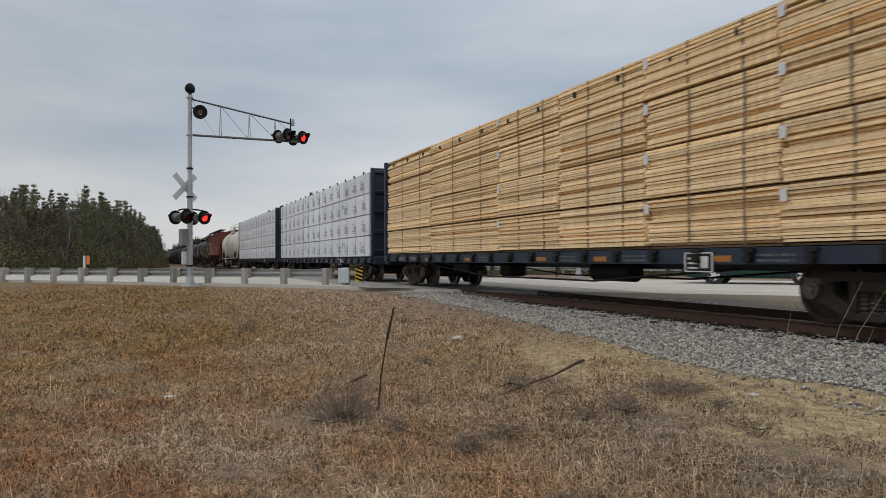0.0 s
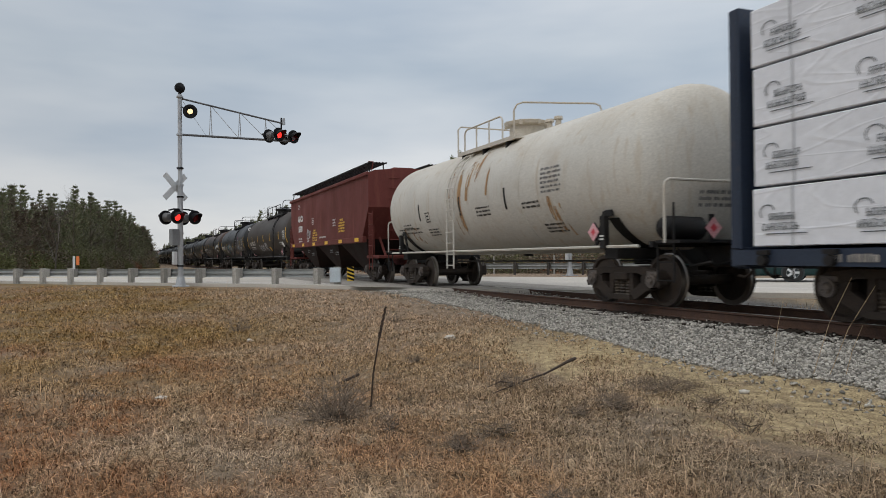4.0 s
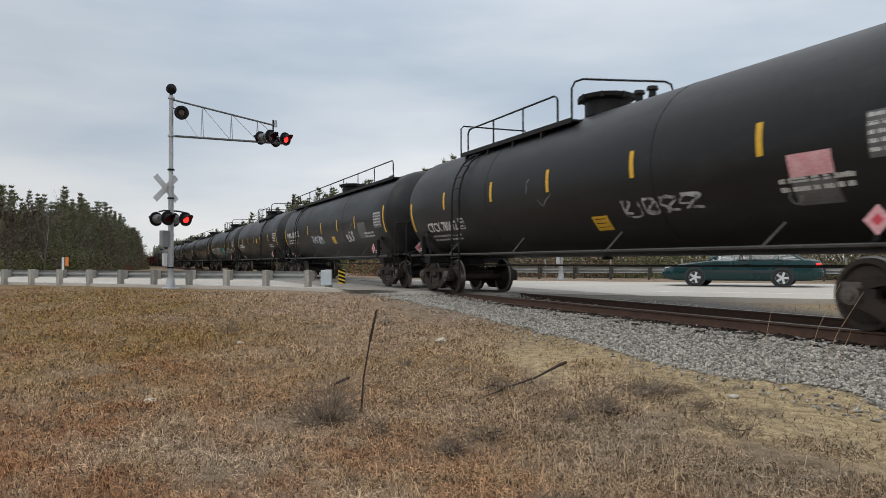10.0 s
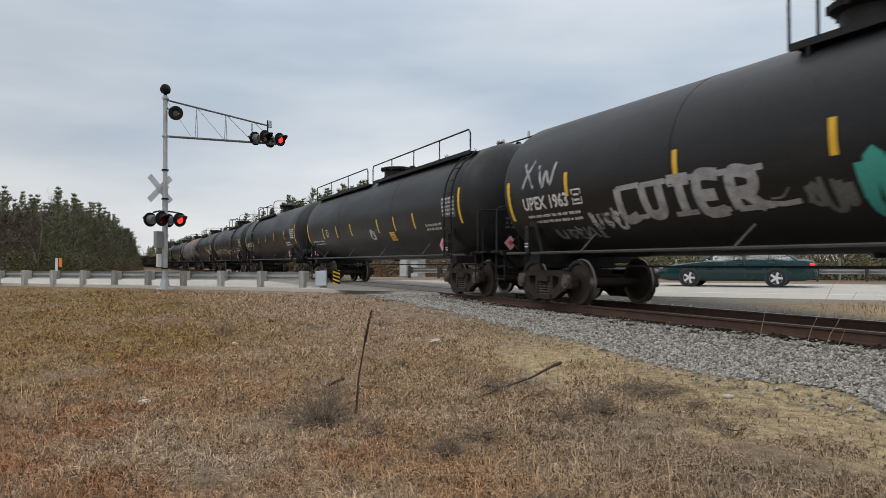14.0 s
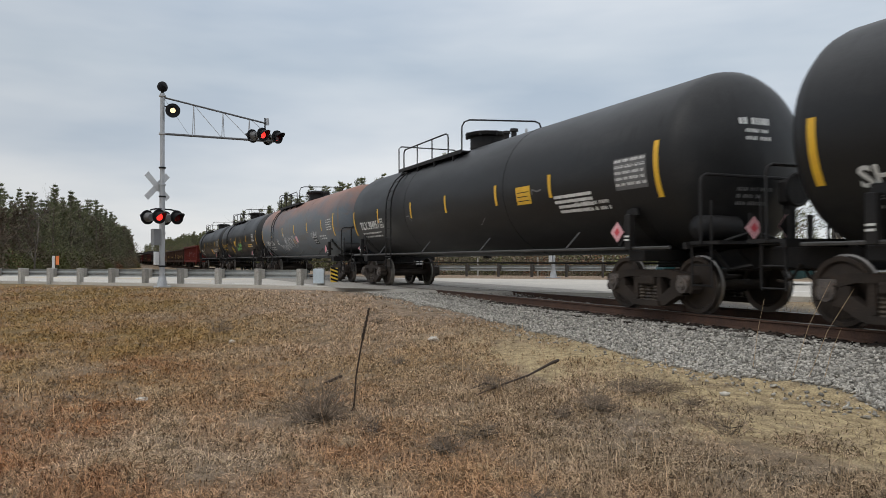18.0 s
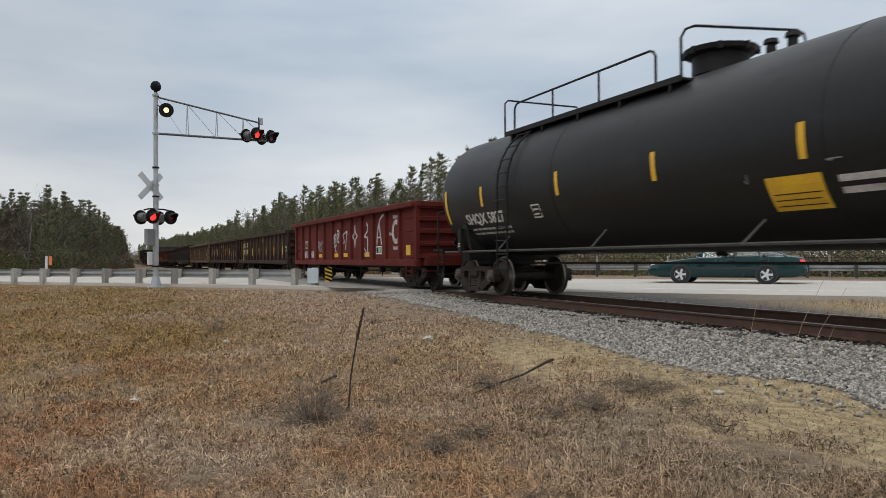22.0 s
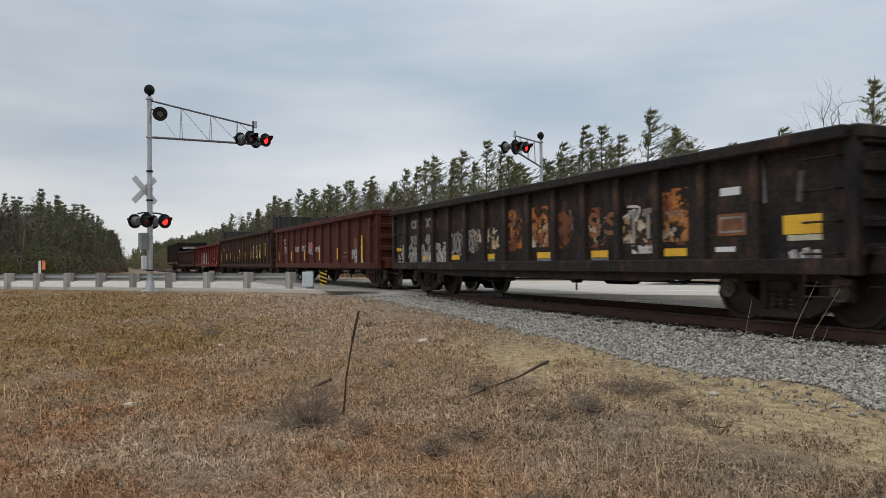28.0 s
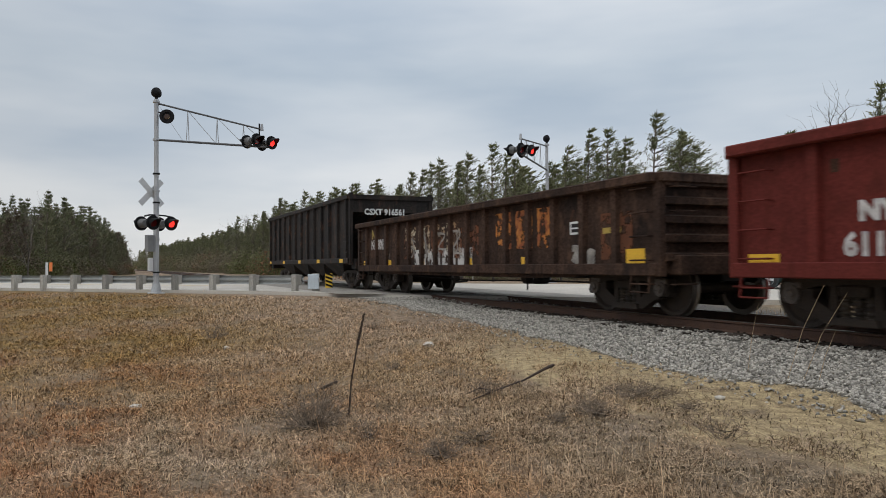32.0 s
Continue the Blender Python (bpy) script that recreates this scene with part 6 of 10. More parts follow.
def coal_hopper(number, L):
    car = thing("open_hopper_car", "black ribbed open-top coal hopper car at the end of the train", "railway car", group="cars of the train")
    mt = M_GON["black"]
    hb, w, zb, zt = L / 2 - 0.55, 1.55, 1.05, 3.35
    for sd in (-1, 1):
        part("side_sheet", Geo().box((0, sd * w, (zb + zt) / 2), (2 * hb, 0.04, zt - zb)), mt, car)
        part("top_chord", Geo().box((0, sd * (w + 0.05), zt), (2 * hb + 0.06, 0.18, 0.16), bev=0.02), mt, car)
        part("side_sill", Geo().box((0, sd * (w + 0.05), zb), (2 * hb, 0.16, 0.2), bev=0.02), mt, car)
        for k in range(13):
            x = -hb + 0.3 + (2 * hb - 0.6) * k / 12
            part("rib", Geo().prism([(x - 0.08, sd * w), (x + 0.08, sd * w), (x + 0.06, sd * (w + 0.12)), (x - 0.06, sd * (w + 0.12))], "z", zb, zt), mt, car)
    for s in (-1, 1):
        x = s * hb
        # end sheet slopes down and inwards
        g = Geo()
        g.add([(x, -w, zt), (x, w, zt), (x - s * 2.3, w, zb + 0.1), (x - s * 2.3, -w, zb + 0.1), (x - s * 0.04, -w, zt), (x - s * 0.04, w, zt), (x - s * 2.36, w, zb + 0.1), (x - s * 2.36, -w, zb + 0.1)],
              [(0, 1, 2, 3), (7, 6, 5, 4), (0, 4, 5, 1), (3, 2, 6, 7)])
        part("end_slope", g, mt, car)
        part("end_top", Geo().box((x, 0, zt - 0.25), (0.06, 2 * w, 0.6)).box((x + s * 0.03, 0, zt), (0.16, 2 * w + 0.2, 0.16)), mt, car)
        for sd in (-1, 1):
            part("corner_post", Geo().box((x, sd * w, (zb + zt) / 2), (0.14, 0.12, zt - zb + 0.3)), mt, car)
        fr = Geo()
        for sd in (-1, 1):
            for k in range(4):
                fr.tube([(x - s * 0.1, sd * (w + 0.12), 0.6 + 0.38 * k), (x - s * 0.55, sd * (w + 0.12), 0.6 + 0.38 * k)], 0.016, 5)
            fr.tube([(x - s * 0.1, sd * 0.9, zb), (x - s * 1.4, sd * 0.9, zb + 1.0)], 0.05, 6)
        part("end_brace", fr, mt, car)
        part("end_sill", Geo().box((x, 0, 0.92), (0.5, 2.9, 0.34), bev=0.02), mt, car)
    for k in range(4):
        cx = (k - 1.5) * (2 * hb / 5.2)
        g = Geo()
        vs = []
        for xx, y, z in ((hb / 4.6, 1.4, zb), (0.35, 1.0, 0.45)):
            vs += [(cx - xx, -y, z), (cx + xx, -y, z), (cx + xx, y, z), (cx - xx, y, z)]
        part("discharge_chute", g.add(vs, [(i, (i + 1) % 4, 4 + (i + 1) % 4, 4 + i) for i in range(4)] + [(4, 5, 6, 7)]), mt, car)
    part("centre_sill", Geo().box((0, 0, 0.85), (2 * hb, 0.5, 0.34)), mt, car)
    words("CSXT 916561", on_front(hb + 0.036, 0), -1.05, 2.72, 0.3, M_WHITE, car, 0.012, 0.92)
    sf = on_flat(-w - 0.135)
    for k in range(5):
        x = -hb + 0.4 + (2 * hb - 1.4) * k / 4
        sheet("reflector", rect(Geo(), sf, x, x + 0.45, zb - 0.07, zb + 0.07, 1), M_YELLOW, car, "yellow reflective strip")
    add_gear(car, number, L / 2 - 2.0, L / 2)
    return car


# ---------------------------------------------------------------- centre-beam lumber cars
LUMBER = dict(rough=0.8, scale=1.6, fine=14, bump=0.2, stretch=(2.2, 1, 8), spots=(0.46, 0.30, 0.15), spot_at=(0.63, 0.74), grit=0.16)
M_LUMBER = paint("fresh_sawn_lumber", (0.86, 0.63, 0.35), (0.90, 0.69, 0.43), island=0.2, **LUMBER)
M_BOARD = paint("fresh_sawn_board", (0.86, 0.63, 0.35), (0.90, 0.69, 0.43), vary=0.17, **LUMBER)
M_WRAP = paint("white_plastic_wrap", (0.77, 0.78, 0.81), (0.72, 0.73, 0.765), 0.38, 0, 1.5, 7, 0.25, (1, 1, 1), grit=0.05, vary=0.06)


def crease(ma):
    """Long folds in stretched plastic sheet."""
    nt = ma.node_tree
    N, L = nt.nodes.new, nt.links.new
    bs = nt.nodes["Principled BSDF"]
    old = bs.inputs["Normal"].links[0].from_socket
    tc = N("ShaderNodeTexCoord")
    for turn, sc, amount in ((20, (0.3, 1, 1.8), 0.17), (-38, (0.3, 1, 1.7), 0.14), (70, (0.35, 1, 2.4), 0.12)):
        mp = N("ShaderNodeMapping")
        mp.inputs["Rotation"].default_value = (0, radians(turn), 0)
        mp.inputs["Scale"].default_value = sc
        n = N("ShaderNodeTexNoise")
        n.inputs["Scale"].default_value, n.inputs["Detail"].default_value, n.inputs["Distortion"].default_value = 1.3, 0, 0.1
        L(tc.outputs["Object"], mp.inputs[0])
        L(mp.outputs[0], n.inputs["Vector"])
        d, a, r, b = N("ShaderNodeMath"), N("ShaderNodeMath"), N("ShaderNodeMapRange"), N("ShaderNodeBump")
        d.operation, a.operation = "SUBTRACT", "ABSOLUTE"
        d.inputs[1].default_value = 0.5
        L(n.outputs["Fac"], d.inputs[0])
        L(d.outputs[0], a.inputs[0])
        L(a.outputs[0], r.inputs[0])
        r.inputs[1].default_value, r.inputs[2].default_value, r.inputs[3].default_value, r.inputs[4].default_value = 0.0, 0.022, 1.0, 0.0
        b.inputs["Strength"].default_value, b.inputs["Distance"].default_value = amount, 0.03
        L(r.outputs[0], b.inputs["Height"])
        L(old, b.inputs["Normal"])
        old = b.outputs[0]
    L(old, bs.inputs["Normal"])


crease(M_WRAP)
M_PRINT = plain("grey_printing_ink", (0.11, 0.12, 0.125), 0.6)
M_CYAN = plain("cyan_marker", (0.05, 0.45, 0.65), 0.5)
M_STRAP = plain("dark_strap", (0.03, 0.03, 0.03), 0.5)
M_TAG = plain("white_paper_tag", (0.7, 0.7, 0.7), 0.7)
M_BLUE = paint("dark_blue_car_paint", (0.012, 0.022, 0.046), (0.018, 0.029, 0.052), 0.55, 0, 1.5, 30, 0.06, spots=(0.07, 0.05, 0.045), spot_at=(0.64, 0.88), grit=0.2)


def lumber_car(number, L, wrapped, seed):
    lab = "blue centre-beam car loaded with white-wrapped lumber" if wrapped else "blue centre-beam car loaded with bare sawn lumber"
    car = thing("centre_beam_car", lab, "railway car", group="cars of the train")
    rnd = random.Random(seed)
    hb, w, deck, th = L / 2 - 0.85, 1.42, 0.97 if wrapped else 1.04, 0.825 if wrapped else 0.8
    part("deck", Geo().box((0, 0, deck - 0.06), (2 * hb, 2 * w, 0.1)).box((0, 0, 0.86), (2 * hb, 0.55, 0.36)), M_BLUE, car)
    for sd in (-1, 1):
        part("side_sill", Geo().prism([(-hb, deck - 0.02), (hb, deck - 0.02), (hb, deck - 0.22), (hb - 4, deck - 0.25), (-hb + 4, deck - 0.25), (-hb, deck - 0.22)], "y", sd * w - 0.05, sd * w + 0.05), M_BLUE, car)
        for k in range(20):
            g = Geo()
            x = -hb + 0.6 + (2 * hb - 1.2) * k / 19
            g.cyl((x, sd * (w + 0.02), deck - 0.16), (x, sd * (w + 0.14), deck - 0.16), 0.07, None, 10).box((x, sd * (w + 0.06), deck - 0.05), (0.2, 0.1, 0.06))
            part("strap_winch", g, M_BLACK, car)
        tr = Geo().tube([(-hb + 4.2, sd * 1.2, 0.72), (-2.5, sd * 1.2, 0.45), (2.5, sd * 1.2, 0.45), (hb - 4.2, sd * 1.2, 0.72)], 0.022, 5)
        part("brake_rod", tr, M_BLACK, car)
    part("underbody_gear", Geo().lathe([(-0.7, 0.0), (-0.66, 0.2), (0.66, 0.2), (0.7, 0.0)], pose(2.2, -0.5, 0.62), 16), M_BLACK, car, smooth=40)
    part("brake_valve", Geo().box((-2.5, -0.4, 0.6), (0.6, 0.5, 0.34), bev=0.05), M_BLACK, car)
    part("tool_box", Geo().box((-5.2, -0.5, 0.66), (1.2, 0.5, 0.26), bev=0.05), M_BLACK, car)
    for s in (-1, 1):
        x = s * (hb - 0.1)
        zt = deck + 4 * th + 0.12
        part("bulkhead", Geo().box((x, 0, (deck + zt) / 2), (0.08, 2 * w, zt - deck)), M_BLUE, car, "dark blue end bulkhead")
        g = Geo()
        for sd in (-1, 1):
            g.box((x + s * 0.08, sd * (w - 0.05), (deck + zt) / 2), (0.14, 0.14, zt - deck), bev=0.02)
        for k in range(5):
            g.box((x + s * 0.08, 0, deck + 0.25 + (zt - deck - 0.4) * k / 4), (0.13, 2 * w - 0.02, 0.12), bev=0.02)
        g.box((x + s * 0.1, 0, (deck + zt) / 2), (0.2, 0.25, zt - deck))
        part("bulkhead_rib", g, M_BLUE, car)
        gi = Geo()
        for k in range(9):
            for sd in (-1, 1):
                gi.tube([(x + s * 0.17, sd * (w - 0.15), 0.7 + 0.4 * k), (x + s * 0.17, sd * (w - 0.6), 0.7 + 0.4 * k)], 0.015, 5)
        part("grab_iron", gi, M_BLUE, car)
        part("end_sill", Geo().box((s * hb, 0, 0.86), (0.3, 2.7, 0.3), bev=0.02), M_BLUE, car)
    part("centre_beam", Geo().box((0, 0, deck + 2 * th), (2 * hb - 0.4, 0.1, 4 * th)), M_BLUE, car)
    span = 2 * hb - 0.7
    # the bare load is stacked in packs of two lengths and uneven heights
    cuts = [0.0, 0.2, 0.4, 0.6, 0.8, 1.0] if wrapped else [0.0, 0.21, 0.436, 0.577, 0.716, 0.858, 1.0]
    tiers = [th * k for k in range(5)] if wrapped else [0.0, 0.81, 1.66, 2.5, 3.27]
    cols = len(cuts) - 1
    sf = on_flat(-w - 0.004)
    planks = {}
    for sd in (-1, 1):
        for c in range(cols):
            for t in range(4):
                x0, cw = -span / 2 + cuts[c] * span, (cuts[c + 1] - cuts[c]) * span
                z0, th = deck + 0.03 + tiers[t], tiers[t + 1] - tiers[t]
                dx, dy = rnd.uniform(-0.03, 0.03), rnd.uniform(-0.02, 0.02)
                mid = x0 + cw / 2 + dx
                if wrapped or sd > 0:
                    g = Geo().box((mid, sd * (w / 2 + 0.03), z0 + (th - 0.03) / 2), (cw - 0.03, w - 0.06, th - 0.035), bev=0.012)
                    part("lumber_package", g, M_WRAP if wrapped else M_LUMBER, car)
                else:
                    # bearers under the pack, then board on board, each a little out of line
                    pk = part("lumber_package", Geo().box((mid, -(w / 2), z0 - 0.01), (cw - 0.1, w - 0.2, 0.03)), M_STREAKWOOD, car, "pack of sawn boards")
                    rest = Geo()
                    nl = max(13, round((th - 0.04) / 0.044))
                    hz = (th - 0.045) / nl
                    if c not in planks:
                        planks[c] = [Geo().box((0, 0, 0), (cw - q, w - 0.06, 0.039), bev=0.003).mesh("board", M_BOARD) for q in (0.03, 0.045, 0.075)]
                    for k in range(nl):
                        yo = dy + rnd.uniform(-0.035, 0.02) - (0.09 if rnd.random() < 0.12 else 0)
                        z = z0 + 0.02 + hz * (k + 0.5) + rnd.uniform(-0.004, 0.004)
                        if c > 0 and c < 5:
                            part("board", rnd.choice(planks[c]), None, pk, m=pose(mid + rnd.uniform(-0.012, 0.012), -(w / 2 + 0.03) - yo, z, rnd.uniform(-0.4, 0.4), rnd.uniform(-0.11, 0.11), rnd.uniform(-0.25, 0.25)))
                        else:
                            rest.box((mid + rnd.uniform(-0.012, 0.012), -(w / 2 + 0.03) - yo, z), (cw - 0.03, w - 0.06, hz - rnd.choice((0.003, 0.004, 0.009))))
                    if rest.v:
                        tagged(part("board_stack", rest, M_LUMBER, pk), kind="stuff")
                if sd < 0:
                    for q in ((0.17, 0.5, 0.83) if wrapped else (0.38, 0.78)):
                        part("bundle_strap", Geo().box((x0 + cw * q + dx, -(w + 0.006), z0 + (th - 0.03) / 2), (0.03, 0.01, th - 0.03)), M_WRAPSEAM if wrapped else M_STRAP_W, car)
                    if not wrapped:
                        if c in (2, 4, 5) and t < 4:
                            part("paper_tag", Geo().box((x0 + 0.07, -(w + 0.032), z0 + th * 0.8), (0.12, 0.01, 0.17)), M_TAG, car)
                    else:
                        for q in (0.17, 0.5, 0.83):
                            g = Geo()
                            cx = x0 + cw * q - 0.45 + rnd.uniform(-0.15, 0.15)
                            b = z0 + 0.17 + rnd.uniform(-0.03, 0.03)
                            pts = [(cx + 0.17 + 0.15 * math.cos(a), b + 0.33 + 0.12 * math.sin(a)) for a in np.linspace(0.3, 3.9, 8)]
                            stroke(g, sf, pts, 0.02, 0.014, 3)
                            for r0, off in ((0.20, 0.2), (0.04, 0.06)):
                                px = cx + off
                                for _ in range(7 if r0 > 0.1 else 9):
                                    lw = rnd.uniform(0.045, 0.07)
                                    ht = rnd.choice((0.11, 0.115, 0.12))
                                    rect(g, sf, px, px + 0.02, b + r0, b + r0 + ht, 1, 0.014, 0.1)
                                    for up in rnd.sample((0.0, 0.045, ht - 0.02), 2):
                                        rect(g, sf, px + 0.02, px + lw, b + r0 + up, b + r0 + up + 0.02, 1, 0.014, 0.1)
                                    if rnd.random() < 0.5:
                                        rect(g, sf, px + lw - 0.018, px + lw, b + r0, b + r0 + ht * 0.6, 1, 0.0145, 0.1)
                                    px += lw + 0.022
                            rect(g, sf, cx + 0.12, cx + 0.95, b - 0.025, b - 0.008, 1, 0.014)
                            for j in range(len(g.v)):
                                vx = g.v[j]
                                g.v[j] = Vector((cx + (vx[0] - cx) * 0.82, vx[1], b + (vx[2] - b) * 0.84))
                            sheet("printed_mark", g, M_PRINT, car, "grey printed mark on the wrap")
                        if c in (1, 3) and rnd.random() < 0.75:
                            sheet("paint_dab", rect(Geo(), sf, x0 + cw * 0.97, x0 + cw * 0.97 + 0.12, z0 + 0.4, z0 + 0.62, 1, 0.02), M_CYAN, car, "cyan paint dab")
    g = Geo()
    for k in range(14):
        x = -span / 2 + span * (k + 0.5) / 14
        g.box((x, -w - 0.005, deck + 4 * th + 0.02), (0.06, 0.05, 0.1)).box((x, -w / 2, deck + 4 * th + 0.025), (0.06, w, 0.01))
    part("load_strap", g, M_STRAP, car, "dark tie-down strap ends")
    sfs = on_flat(-w - 0.054)
    text_rows(sfs, -hb + 1.6, -hb + 2.3, deck - 0.08, 1, M_FADED, car, 0.1, 0.05, seed)
    text_rows(sfs, -hb + 2.7, -hb + 3.6, deck - 0.08, 1, M_FADED, car, 0.1, 0.05, seed + 1)
    for x in (4.3, 7.3, 11.2, 13.4, 16.5):
        sheet("reflector", rect(Geo(), sfs, -hb + x, -hb + x + 0.42, deck - 0.21, deck - 0.12, 1), M_ORANGE, car, "orange reflective strip")
        text_rows(sfs, -hb + x + 0.9, -hb + x + 1.6, deck - 0.1, 2, M_CHALK, car, 0.035, 0.04, seed + int(x))
    g = Geo()
    for a, b, c, d in ((0, 0.62, 0, 0.03), (0, 0.62, 0.47, 0.50), (0, 0.03, 0, 0.5), (0.59, 0.62, 0, 0.5), (0.08, 0.3, 0.08, 0.13), (0.08, 0.3, 0.2, 0.25), (0.08, 0.3, 0.32, 0.37), (0.36, 0.52, 0.1, 0.4)):
        rect(g, on_flat(-w - 0.075), 5.45 + a, 5.45 + b, 0.67 + c * 0.6, 0.67 + d * 0.6, 1)
    part("data_plate", Geo().box((5.76, -w - 0.06, 0.82), (0.62, 0.02, 0.31)), M_BLACK, car)
    sheet("data_stencil", g, M_WHITE, car)
    add_gear(car, number, L / 2 - 3.0, L / 2)
    return car


M_STRAP_W = plain("grey_band", (0.20, 0.15, 0.09), 0.5)
M_STREAKWOOD = plain("shaded_bearer_wood", (0.30, 0.2, 0.11), 0.9)
M_WRAPSEAM = plain("wrap_seam", (0.45, 0.46, 0.48), 0.5)
M_ORANGE = plain("orange_reflector", (0.36, 0.15, 0.03), 0.5)


# ---------------------------------------------------------------- the train
# where each car's rear coupler stands at the clip's start, metres along the track
TRAIN = []


